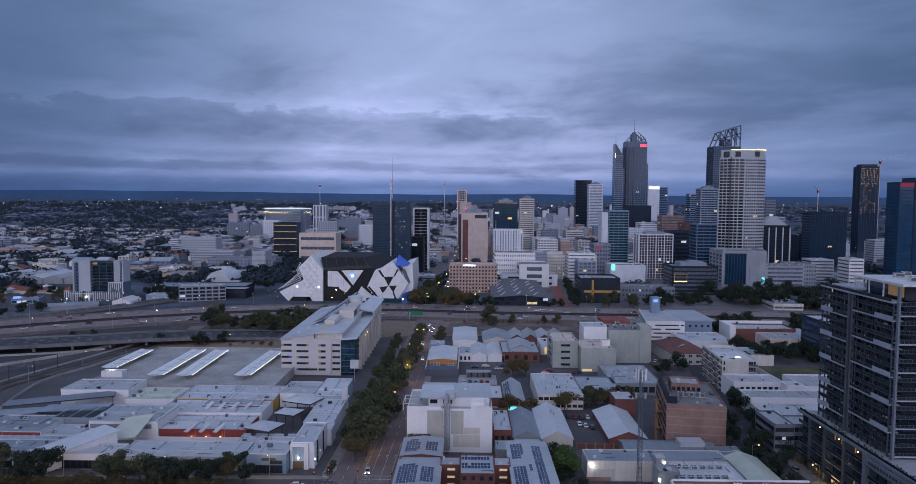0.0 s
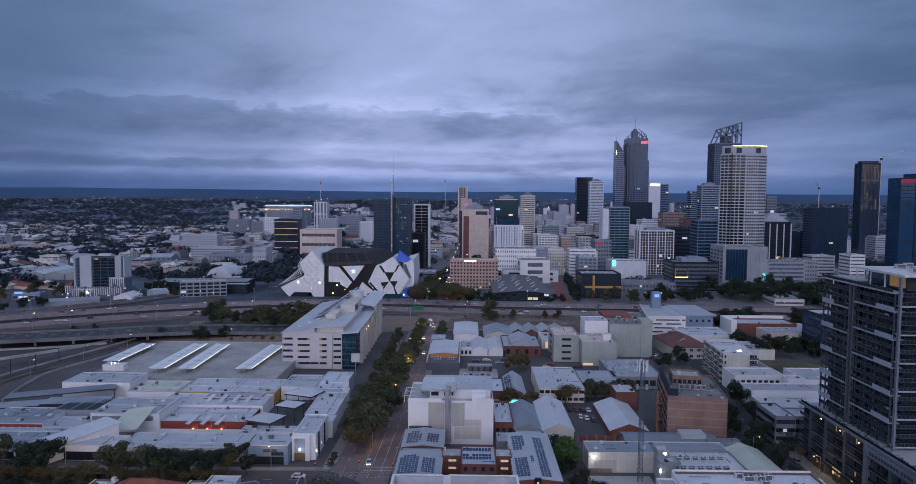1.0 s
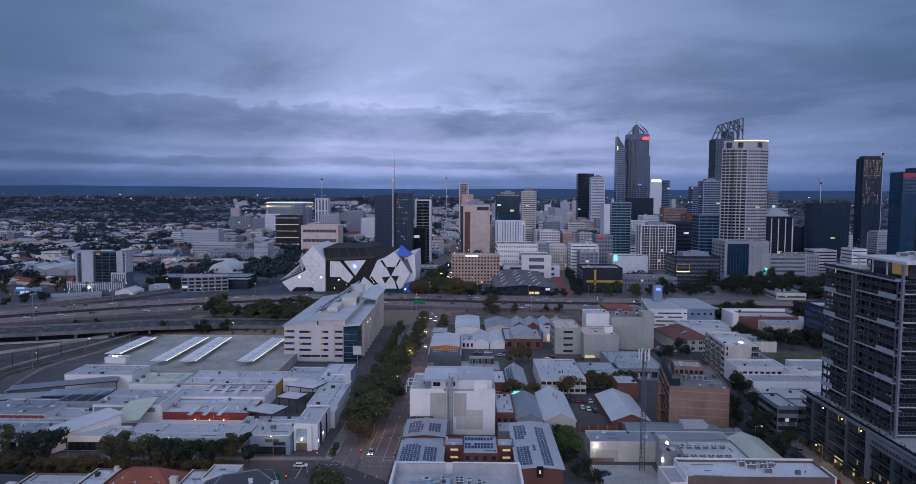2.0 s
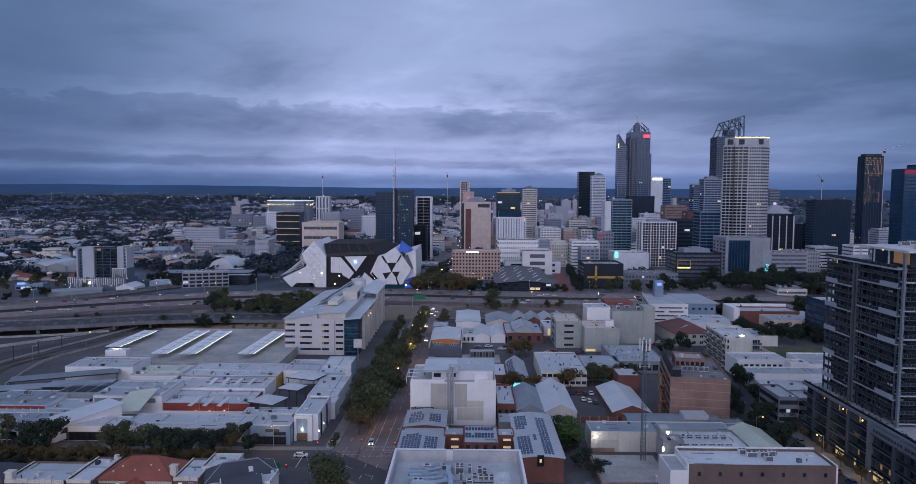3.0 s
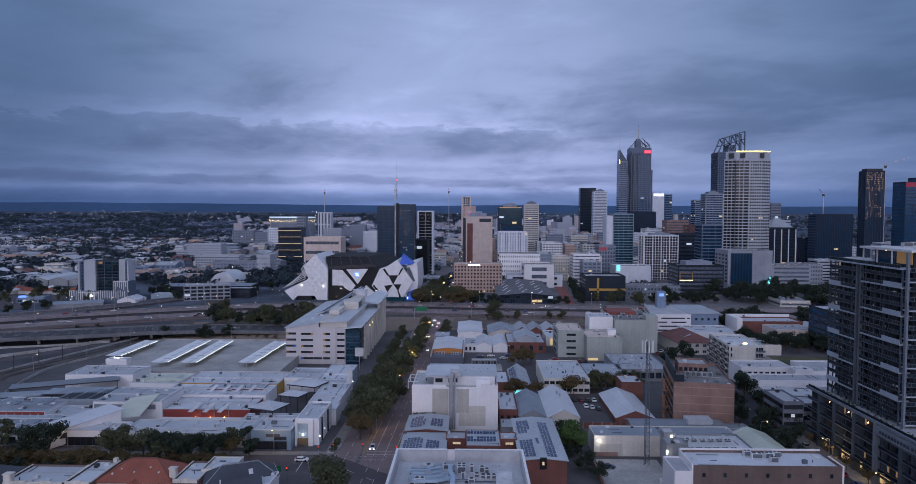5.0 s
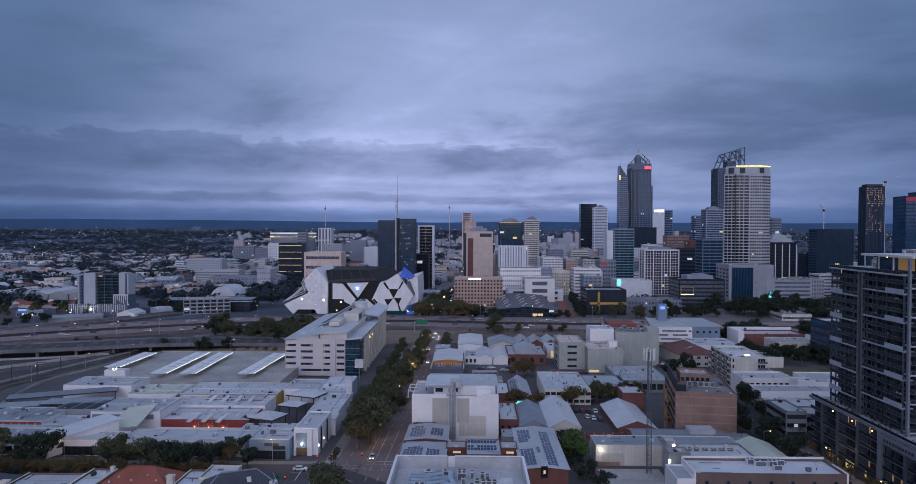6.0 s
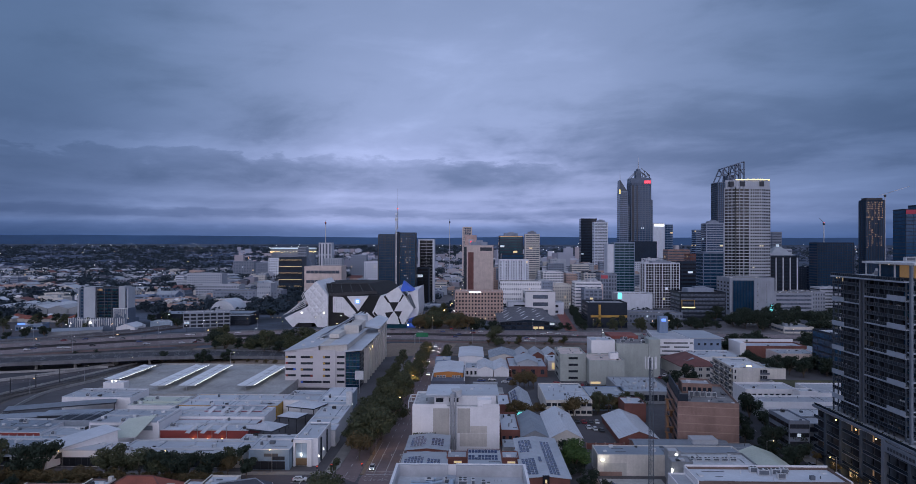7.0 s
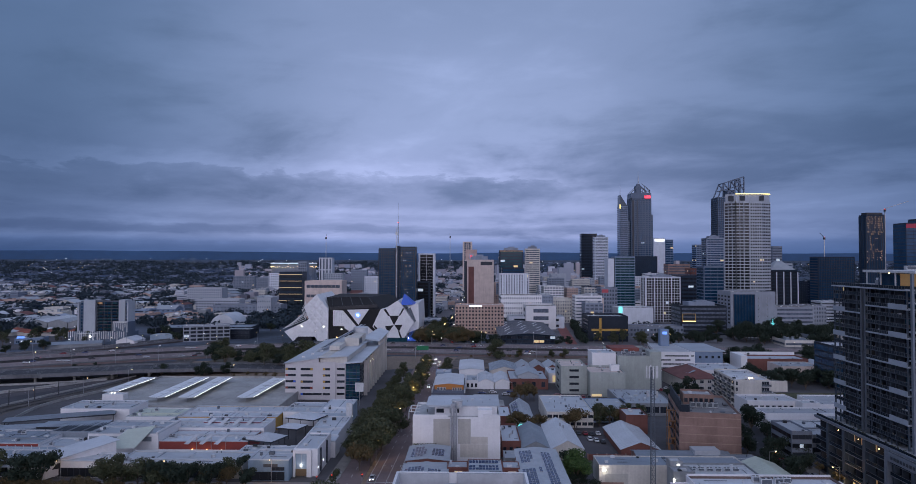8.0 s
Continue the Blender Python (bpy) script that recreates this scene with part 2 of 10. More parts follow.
RAIL_PAINT = mat("grey_rail_paint", (0.085, 0.105, 0.125), 0.6, 0.0)
COURSE = mat("pale_brick_course", (0.36, 0.25, 0.2), 0.92, var=0.2, fine=3.0)
RUST = mat("rusty_steel", (0.26, 0.13, 0.06), 0.8, 0.2)
STEEL = mat("galvanised_steel", (0.42, 0.43, 0.45), 0.45, 0.7, var=0.2)
STEEL_DARK = mat("dark_steel", (0.05, 0.05, 0.055), 0.5, 0.5)
WHITE_SHEET = mat("white_roof_sheeting", (0.54, 0.565, 0.6), 0.5, 0.0, var=0.16, scale=0.07, fine=0.9, tint=0.16)
PALE_SHEET = mat("pale_grey_roof_sheeting", (0.38, 0.41, 0.445), 0.55, 0.0, var=0.14, scale=0.07, fine=0.9, tint=0.2)
GREY_SHEET = mat("grey_roof_sheeting", (0.275, 0.315, 0.36), 0.55, 0.1, var=0.24, scale=0.07, fine=0.9, tint=0.25)
DARK_SHEET = mat("slate_roof_sheeting", (0.06, 0.067, 0.085), 0.8, var=0.25, scale=0.1)
GREEN_SHEET = mat("pale_green_canopy", (0.5, 0.54, 0.46), 0.6, var=0.15)
MEMBRANE = mat("flat_roof_membrane", (0.44, 0.45, 0.47), 0.85, var=0.2, scale=0.09, fine=0.8, tint=0.25)
MEMBRANE_LIGHT = mat("light_roof_membrane", (0.58, 0.59, 0.6), 0.85, var=0.3, scale=0.09, fine=0.8, tint=0.15)
GRAVEL_ROOF = mat("gravel_roof", (0.23, 0.22, 0.22), 0.95, var=0.4, scale=0.1, fine=1.5)
WHITE_WALL = mat("white_render", (0.78, 0.77, 0.775), 0.85, var=0.08, streak=0.05, tint=0.12)
CREAM_WALL = mat("cream_render", (0.68, 0.64, 0.58), 0.85, var=0.16, streak=0.16, tint=0.12)
TAN_WALL = mat("tan_concrete", (0.7, 0.58, 0.52), 0.88, var=0.18, streak=0.18, tint=0.1)
PATCH_WALL = mat("taupe_paint", (0.47, 0.45, 0.41), 0.88, var=0.14, streak=0.1)
GREY_WALL = mat("grey_concrete", (0.31, 0.325, 0.34), 0.9, var=0.2, streak=0.12, tint=0.15)
GREEN_GREY = mat("green_grey_concrete", (0.39, 0.42, 0.39), 0.9, var=0.16, streak=0.1)
DARK_WALL = mat("charcoal_cladding", (0.02, 0.028, 0.042), 0.55, var=0.25, tint=0.25, spec=0.2)
BLUE_WALL = mat("blue_grey_cladding", (0.2, 0.27, 0.38), 0.7, var=0.15, streak=0.1)
BLUE_RENDER = mat("dusty_blue_render", (0.2, 0.29, 0.39), 0.8, var=0.15, streak=0.15)
PALE_BLUE = mat("pale_blue_render", (0.36, 0.45, 0.54), 0.8, var=0.15, streak=0.15)
BRICK = mat("brown_brick", (0.28, 0.175, 0.145), 0.92, var=0.25, fine=3.5, streak=0.14, col2=(0.32, 0.21, 0.175))
RED_BRICK = mat("red_brick", (0.205, 0.083, 0.066), 0.92, var=0.28, fine=3.5, streak=0.14)
RED_WALL = mat("red_painted_wall", (0.26, 0.05, 0.042), 0.8, var=0.15)
ORANGE_WALL = mat("orange_cladding", (0.5, 0.2, 0.05), 0.7, var=0.12)
YELLOW_WALL = mat("ochre_wall", (0.5, 0.3, 0.07), 0.8, var=0.12)
MAROON = mat("maroon_wall", (0.22, 0.07, 0.1), 0.8, var=0.12)
RED_TILE = mat("terracotta_roof_tiles", (0.28, 0.085, 0.055), 0.85, var=0.3, fine=2.2)
BROWN_TILE = mat("brown_roof_tiles", (0.17, 0.07, 0.062), 0.85, var=0.3, fine=2.2)
STAINED = mat("stained_grey_concrete", (0.19, 0.195, 0.21), 0.9, var=0.35, scale=0.08, fine=0.8, streak=0.25)
CONCRETE = mat("pale_concrete", (0.4, 0.395, 0.38), 0.9, var=0.3, scale=0.08, fine=0.8, streak=0.1)
FRAME_W = mat("white_aluminium", (0.6, 0.61, 0.62), 0.5, 0.1)
FRAME_D = mat("dark_aluminium", (0.035, 0.042, 0.055), 0.5, 0.0, spec=0.3)
GLASS = glass_mat("window_glass", (0.035, 0.042, 0.055))
GLASS_BLUE = glass_mat("blue_window_glass", (0.014, 0.058, 0.12), 0.1, 0.4, 1.42)
GLASS_TEAL = glass_mat("teal_curtain_glass", (0.022, 0.09, 0.12), 0.1, 0.4, 1.5)
# paler copy of GLASS for far windows, distance haze put into the colour
GLASS_FAR = glass_mat("haze_paled_window_glass", (0.1, 0.125, 0.17), 0.3, 0.3)
LIT_WARM = lamp_mat("lit_room", (1.0, 0.72, 0.36), 0.42)
LIT_DIM = lamp_mat("dim_lit_room", (1.0, 0.62, 0.3), 0.13)
LIT_COOL = lamp_mat("lit_office", (0.8, 0.92, 1.0), 0.32)
LAMP_WARM = lamp_mat("sodium_lamp", (1.0, 0.6, 0.22), 9.0)
LAMP_WHITE = lamp_mat("white_lamp", (1.0, 0.95, 0.86), 10.0)
LAMP_RED = lamp_mat("red_lamp", (1.0, 0.05, 0.03), 2.5)
LAMP_GREEN = lamp_mat("green_lamp", (0.1, 1.0, 0.45), 3.0)
TUBE = lamp_mat("strip_light", (1.0, 0.97, 0.9), 1.8, True)
CROWN_LIGHT = lamp_mat("crown_light", (1.0, 0.78, 0.25), 2.5)
SIGN_RED = lamp_mat("red_sign", (1.0, 0.06, 0.1), 1.6)
SIGN_BLUE = lamp_mat("blue_sign", (0.2, 0.4, 1.0), 0.8)
SIGN_TEAL = lamp_mat("cyan_sign", (0.2, 0.9, 0.9), 1.0)
SIGN_WHITE = lamp_mat("white_sign", (0.9, 0.95, 1.0), 1.6)
SOLAR = mat("solar_cells", (0.028, 0.052, 0.125), 0.22, var=0.2, tint=0.3, bump=0.0, spec=0.25)
BARK = mat("bark", (0.13, 0.1, 0.075), 0.95, var=0.3, fine=5)
LEAF = island_mat("leaves", [(0.036, 0.048, 0.028), (0.06, 0.072, 0.04), (0.108, 0.106, 0.056), (0.046, 0.058, 0.034), (0.078, 0.083, 0.046)], 0.7)
LEAF_BRIGHT = island_mat("bright_leaves", [(0.028, 0.056, 0.02), (0.06, 0.105, 0.033), (0.09, 0.14, 0.045)], 0.7)
LEAF_DRY = island_mat("olive_leaves", [(0.08, 0.06, 0.03), (0.15, 0.098, 0.045), (0.068, 0.066, 0.034), (0.12, 0.09, 0.045)], 0.75)
LEAF_DARK = island_mat("dark_leaves", [(0.014, 0.025, 0.019), (0.027, 0.041, 0.029), (0.046, 0.057, 0.04), (0.02, 0.032, 0.024)], 0.8)
# far foliage blued and lifted; the haze of distance is in its colour
LEAF_FAR = island_mat("hazed_far_leaves", [(0.022, 0.036, 0.048), (0.04, 0.056, 0.07), (0.03, 0.045, 0.058)], 0.8)
CAR_PAINT = palette_mat("car_paint", [(0.7, 0.7, 0.7), (0.55, 0.56, 0.58), (0.04, 0.04, 0.045), (0.68, 0.68, 0.68), (0.2, 0.21, 0.23), (0.25, 0.02, 0.03), (0.05, 0.08, 0.2)], 0.28, 0.2, 0.6)
RUBBER = mat("rubber", (0.02, 0.02, 0.02), 0.85)
BLACK_GLASS = glass_mat("car_glass", (0.015, 0.017, 0.02), 0.08, 0.0)
BLUE_PAINT = mat("bright_blue_cladding", (0.03, 0.12, 0.6), 0.5, var=0.12)
ARENA_WHITE = mat("pale_arena_panels", (0.74, 0.74, 0.75), 0.55, var=0.1, scale=0.2, fine=0.6)
ARENA_BLACK = mat("black_arena_panels", (0.014, 0.014, 0.016), 0.85, var=0.2)
MESH_GREY = mat("louvre_grey", (0.095, 0.112, 0.135), 0.6, 0.0)
# hill base colour holds the blue of distance haze
HILL = mat("hazed_far_hills", (0.036, 0.085, 0.17), 1.0, var=0.2, scale=0.002, fine=0.02, bump=0.0)
HEDGE_RED = mat("red_tiled_path", (0.26, 0.085, 0.07), 0.9, var=0.3, fine=1.0)


# ---- building blocks ----
class Geo:
    """Collects faces for one mesh."""

    def __init__(self):
        self.v, self.f, self.m = [], [], []

    def face(self, pts, mi=0):
        n = len(self.v)
        self.v += [tuple(p) for p in pts]
        self.f.append(tuple(range(n, n + len(pts))))
        self.m.append(mi)
        return self

    def solid(self, low, high, mi=0, top=None, base=True):
        """Joins two rings of equally many points (counter-clockwise from above)."""
        n, k = len(self.v), len(low)
        self.v += [tuple(p) for p in low] + [tuple(p) for p in high]
        for i in range(k):
            j = (i + 1) % k
            self.f.append((n + i, n + j, n + k + j, n + k + i))
            self.m.append(mi)
        self.f.append(tuple(n + k + i for i in range(k)))
        self.m.append(mi if top is None else top)
        if base:
            self.f.append(tuple(n + i for i in reversed(range(k))))
            self.m.append(mi)
        return self

    def prism(self, ring, z0, z1, mi=0, top=None):
        return self.solid([(x, y, z0) for x, y in ring], [(x, y, z1) for x, y in ring], mi, top)

    def box(self, x0, y0, z0, x1, y1, z1, mi=0, top=None):
        return self.prism([(x0, y0), (x1, y0), (x1, y1), (x0, y1)], z0, z1, mi, top)

    def cyl(self, x, y, z0, z1, r, n=10, mi=0, r2=None):
        r2 = r if r2 is None else r2
        a = [2 * math.pi * i / n for i in range(n)]
        return self.solid([(x + r * math.cos(t), y + r * math.sin(t), z0) for t in a], [(x + r2 * math.cos(t), y + r2 * math.sin(t), z1) for t in a], mi)

    def beam(self, p, q, w=0.2, mi=0, h=None):
        p, q = Vector(p), Vector(q)
        d = (q - p).normalized()
        s = d.cross(Vector((0, 0, 1)))
        s = s.normalized() if s.length > 1e-4 else Vector((1, 0, 0))
        u = s.cross(d).normalized()
        s, u = s * w / 2, u * (h or w) / 2
        ring = lambda c: [c - s - u, c + s - u, c + s + u, c - s + u]
        return self.solid(ring(p), ring(q), mi)

    def sheet(self, ring, thick, mi=0):
        """A slab of that thickness under a (sloping) ring of points."""
        return self.solid([(x, y, z - thick) for x, y, z in ring], ring, mi)

    def gable(self, x0, y0, x1, y1, z0, ze, zr, along="y", wall=0, roof=1, over=0.4):
        """A hall with two roof planes; the ridge runs along x or y."""
        if along == "y":
            xm = (x0 + x1) / 2
            self.solid([(x0, y0, z0), (x1, y0, z0), (x1, y1, z0), (x0, y1, z0)], [(x0, y0, ze), (x1, y0, ze), (x1, y1, ze), (x0, y1, ze)], wall)
            for y in (y0, y1):
                self.face([(x0, y, ze), (x1, y, ze), (xm, y, zr)][:: 1 if y == y0 else -1], wall)
            s = (zr - ze) / (xm - x0) * over
            self.sheet([(x0 - over, y0 - over, ze - s + 0.15), (xm, y0 - over, zr + 0.15), (xm, y1 + over, zr + 0.15), (x0 - over, y1 + over, ze - s + 0.15)], 0.18, roof)
            self.sheet([(xm, y0 - over, zr + 0.15), (x1 + over, y0 - over, ze - s + 0.15), (x1 + over, y1 + over, ze - s + 0.15), (xm, y1 + over, zr + 0.15)], 0.18, roof)
        else:
            ym = (y0 + y1) / 2
            self.solid([(x0, y0, z0), (x1, y0, z0), (x1, y1, z0), (x0, y1, z0)], [(x0, y0, ze), (x1, y0, ze), (x1, y1, ze), (x0, y1, ze)], wall)
            for x in (x0, x1):
                self.face([(x, y0, ze), (x, y1, ze), (x, ym, zr)][:: -1 if x == x0 else 1], wall)
            s = (zr - ze) / (ym - y0) * over
            self.sheet([(x0 - over, y0 - over, ze - s + 0.15), (x1 + over, y0 - over, ze - s + 0.15), (x1 + over, ym, zr + 0.15), (x0 - over, ym, zr + 0.15)], 0.18, roof)
            self.sheet([(x0 - over, ym, zr + 0.15), (x1 + over, ym, zr + 0.15), (x1 + over, y1 + over, ze - s + 0.15), (x0 - over, y1 + over, ze - s + 0.15)], 0.18, roof)
        return self

    def hip(self, x0, y0, x1, y1, ze, zr, roof=1, over=0.5):
        x0, y0, x1, y1 = x0 - over, y0 - over, x1 + over, y1 + over
        w, d = x1 - x0, y1 - y0
        k = min(w, d) / 2
        if w >= d:
            a, b = (x0 + k, (y0 + y1) / 2, zr), (x1 - k, (y0 + y1) / 2, zr)
        else:
            a, b = ((x0 + x1) / 2, y0 + k, zr), ((x0 + x1) / 2, y1 - k, zr)
        c = [(x0, y0, ze), (x1, y0, ze), (x1, y1, ze), (x0, y1, ze)]
        if w >= d:
            for r in ([c[0], c[1], b, a], [c[1], c[2], b], [c[2], c[3], a, b], [c[3], c[0], a]):
                self.face(r, roof)
        else:
            for r in ([c[0], c[1], a], [c[1], c[2], b, a], [c[2], c[3], b], [c[3], c[0], a, b]):
                self.face(r, roof)
        return self.box(x0, y0, ze - 0.25, x1, y1, ze - 0.01, roof)

    def mesh(self, name, mats):
        me = bpy.data.meshes.new(name)
        me.from_pydata(self.v, [], self.f)
        for m in mats if isinstance(mats, (list, tuple)) else [mats]:
            me.materials.append(m)
        me.polygons.foreach_set("material_index", self.m)
        me.update()
        return me


def part(name, geo, mats, parent=None, label="", at=(0, 0, 0), turn=0.0):
    """One mesh object, under a thing or a part."""
    ob = new(name, geo if isinstance(geo, bpy.types.Mesh) else geo.mesh(name, mats))
    ob.parent = parent
    ob.location, ob.rotation_euler = at, (0, 0, radians(turn))
    return tagged(ob, label)


def thing(name, label, category, at=(0, 0, 0), turn=0.0, group="", kind=""):
    ob = new(name)
    ob.location, ob.rotation_euler = at, (0, 0, radians(turn))
    ob.empty_display_size = 0.5
    return tagged(ob, label, category, group, kind)


PANES = {}


def pane_mesh(w, h, glass, frame_m, bars=0, frame_w=0.1):
    """A window: frame standing proud of the wall, pane set back in it, upright bars between."""
    key = (round(w, 2), round(h, 2), glass.name, frame_m.name, bars)
    if key in PANES:
        return PANES[key]
    g = Geo()
    o, i, p = -0.12, -0.03, frame_w
    a, b = w / 2, h / 2
    out = [(-a, -b), (a, -b), (a, b), (-a, b)]
    inn = [(-a + p, -b + p), (a - p, -b + p), (a - p, b - p), (-a + p, b - p)]
    for k in range(4):
        j = (k + 1) % 4
        g.face([(out[k][0], o, out[k][1]), (out[j][0], o, out[j][1]), (inn[j][0], o, inn[j][1]), (inn[k][0], o, inn[k][1])], 1)
        g.face([(out[k][0], 0.0, out[k][1]), (out[j][0], 0.0, out[j][1]), (out[j][0], o, out[j][1]), (out[k][0], o, out[k][1])], 1)
        g.face([(inn[k][0], o, inn[k][1]), (inn[j][0], o, inn[j][1]), (inn[j][0], i, inn[j][1]), (inn[k][0], i, inn[k][1])], 1)
    g.face([(inn[0][0], i, inn[0][1]), (inn[1][0], i, inn[1][1]), (inn[2][0], i, inn[2][1]), (inn[3][0], i, inn[3][1])], 0)
    for k in range(bars):
        x = -a + w * (k + 1) / (bars + 1)
        g.box(x - 0.05, o + 0.01, -b + p, x + 0.05, i, b - p, 1)
    PANES[key] = g.mesh("window", [glass, frame_m])
    return PANES[key]


def shell(g, w, d, h, parapet=0.9, thick=0.3, z0=0.0):
    """Walls with a parapet round a sunken roof, about the origin."""
    a, b, c, e = w / 2, d / 2, w / 2 - thick, d / 2 - thick
    out, inn = [(-a, -b), (a, -b), (a, b), (-a, b)], [(-c, -e), (c, -e), (c, e), (-c, e)]
    for k in range(4):
        j = (k + 1) % 4
        g.face([(*out[k], z0), (*out[j], z0), (*out[j], h), (*out[k], h)])
        g.face([(*out[k], h), (*out[j], h), (*inn[j], h), (*inn[k], h)])
        g.face([(*inn[k], h), (*inn[j], h), (*inn[j], h - parapet - 0.2), (*inn[k], h - parapet - 0.2)])
    return g


def windows(parent, w, d, z0, storey, floors, sides, nx, fw, fh, glass=None, frame_m=None, lit=0.04, style="punched", rng=None, name="window", skip=0, joined=False):
    """Rows of windows on the sides f(ront), l(eft), r(ight), b(ack) of a block w by d."""
    glass, frame_m, rng = glass or GLASS, frame_m or FRAME_D, rng or random.Random(7)
    all_in_one = Geo()
    for side in sides:
        run = w if side in "fb" else d
        turn = {"f": 0, "r": 90, "b": 180, "l": -90}[side]
        out = d / 2 if side in "fb" else w / 2
        rot = Matrix.Rotation(radians(turn), 3, "Z")
        if style == "ribbon":
            n, ww, bars = 1, run * fw, max(1, int(run * fw / 3.2))
        else:
            n = max(1, int(round(nx * run / w))) if side in "lr" else nx
            ww, bars = run / n * fw, (1 if run / n * fw > 1.8 else 0) if style == "punched" else 1
        for k in range(floors):
            for i in range(n):
                if skip and rng.random() < skip:
                    continue
                if joined:
                    x, z = -run / 2 + run * (i + 0.5) / n, z0 + storey * (k + 0.52)
                    cuts = max(1, int(ww / 6)) if style == "ribbon" else 1
                    for c in range(cuts):
                        a, b = x - ww / 2 + ww * c / cuts + 0.15, x - ww / 2 + ww * (c + 1) / cuts - 0.15
                        ring = [rot @ Vector(q) for q in ((a, -out - 0.15, z - storey * fh / 2), (b, -out - 0.15, z - storey * fh / 2), (b, -out + 0.1, z - storey * fh / 2), (a, -out + 0.1, z - storey * fh / 2))]
                        mi = (1 if rng.random() < 0.6 else 2) if rng.random() < lit * 0.12 else 0
                        all_in_one.solid(ring, [q + Vector((0, 0, storey * fh)) for q in ring], mi)
                    continue
                pane = glass
                if style == "ribbon":
                    if rng.random() < lit * 0.8:
                        x = rng.uniform(-0.4, 0.4) * run
                        p = rot @ Vector((x, -out - 0.08, 0))
                        part(name, pane_mesh(rng.choice([1.6, 2.4, 3.2]), storey * fh * 0.9, LIT_WARM if rng.random() < 0.6 else LIT_COOL, frame_m, 0), None, parent, at=(p.x, p.y, z0 + storey * (k + 0.52)), turn=turn)
                elif rng.random() < lit * 0.6:
                    pane = LIT_WARM if rng.random() < 0.7 else LIT_COOL
                me = pane_mesh(ww, storey * fh, pane, frame_m, bars)
                x = -run / 2 + run * (i + 0.5) / n
                p = rot @ Vector((x, -out, 0))
                part(name, me, None, parent, at=(p.x, p.y, z0 + storey * (k + 0.52)), turn=turn)
    if joined and all_in_one.f:
        part("window_grid", all_in_one, [glass, LIT_WARM, LIT_COOL], parent)["kind"] = "stuff"


def roof_fittings(g, w, d, z, rng):
    """Upstands, pipe runs, curbs and walkway strips fixed to a flat roof."""
    n = min(26, 3 + int(w * d / 45))
    for _ in range(n):
        x, y, k = rng.uniform(-0.5, 0.5) * w, rng.uniform(-0.5, 0.5) * d, rng.random()
        if k < 0.35:
            a, b, h = rng.uniform(0.3, 0.9), rng.uniform(0.3, 0.8), rng.uniform(0.3, 1.1)
            m = rng.choice([1, 2, 3, 3])
            g.box(max(x - a, -w / 2), max(y - b, -d / 2), z, min(x + a, w / 2), min(y + b, d / 2), z + h, m)
        elif k < 0.55:
            g.cyl(x, y, z, z + rng.uniform(0.4, 1.2), rng.uniform(0.1, 0.22), 6, rng.choice([1, 2, 3]))
        elif k < 0.75:
            e = min(w / 2, x + rng.uniform(2, 9))
            g.box(x, y - 0.07, z + 0.08, max(e, x + 0.2), y + 0.07, z + 0.22, rng.choice([1, 3]))
        elif k < 0.9:
            e = min(d / 2, y + rng.uniform(2, 9))
            g.box(x - 0.07, y, z + 0.08, x + 0.07, max(e, y + 0.2), z + 0.22, rng.choice([1, 2]))
        else:
            g.box(max(x - 0.7, -w / 2), max(y - 1.0, -d / 2), z, min(x + 0.7, w / 2), min(y + 1.0, d / 2), z + 0.3, 3)


def block(name, label, category, x0, x1, y0, y1, h, wall, roof=None, floors=0, nx=6, fw=0.6, fh=0.5, sides="flr", style="punched", glass=None, frame_m=None,
          lit=0.04, turn=0.0, parapet=0.8, group="", base=0.0, lift=0.0, seed=None, skip=0, joined=False, fitted=True):
    """A flat-roofed building: walls, sunken roof, windows."""
    w, d = x1 - x0, y1 - y0
    t = thing(name, label, category, ((x0 + x1) / 2, (y0 + y1) / 2, lift), turn, group)
    part("wall", shell(Geo(), w, d, h, parapet, z0=-1.0 if lift == 0 else 0.0), wall, t)
    g = Geo().box(-w / 2 + 0.3, -d / 2 + 0.3, h - parapet - 0.25, w / 2 - 0.3, d / 2 - 0.3, h - parapet)
    if fitted and w > 5 and d > 5:
        roof_fittings(g, w - 1.4, d - 1.4, h - parapet, random.Random(int(abs(x0 * 11 + y0 * 17))))
    part("roof", g, [roof or MEMBRANE, MESH_GREY, STEEL_DARK, FRAME_W], t)
    if floors:
        storey = (h - parapet - base) / floors
        windows(t, w, d, base, storey, floors, sides, nx, fw, fh, glass, frame_m, lit, style, random.Random(seed or int(abs(x0 * 7 + y0 * 13))), skip=skip, joined=joined)
    return t


def strip(points, width, z=0.0, thick=0.0):
    """A level ribbon along a plan line."""
    g = Geo()
    L, R = [], []
    pts = [Vector((x, y)) for x, y in points]
    for i, p in enumerate(pts):
        d = (pts[min(i + 1, len(pts) - 1)] - pts[max(i - 1, 0)]).normalized()
        n = Vector((-d.y, d.x)) * width / 2
        L.append((p + n)), R.append((p - n))
    for i in range(len(pts) - 1):
        ring = [(R[i].x, R[i].y, z), (R[i + 1].x, R[i + 1].y, z), (L[i + 1].x, L[i + 1].y, z), (L[i].x, L[i].y, z)]
        if thick:
            g.sheet(ring, thick)
        else:
            g.face(ring)
    return g


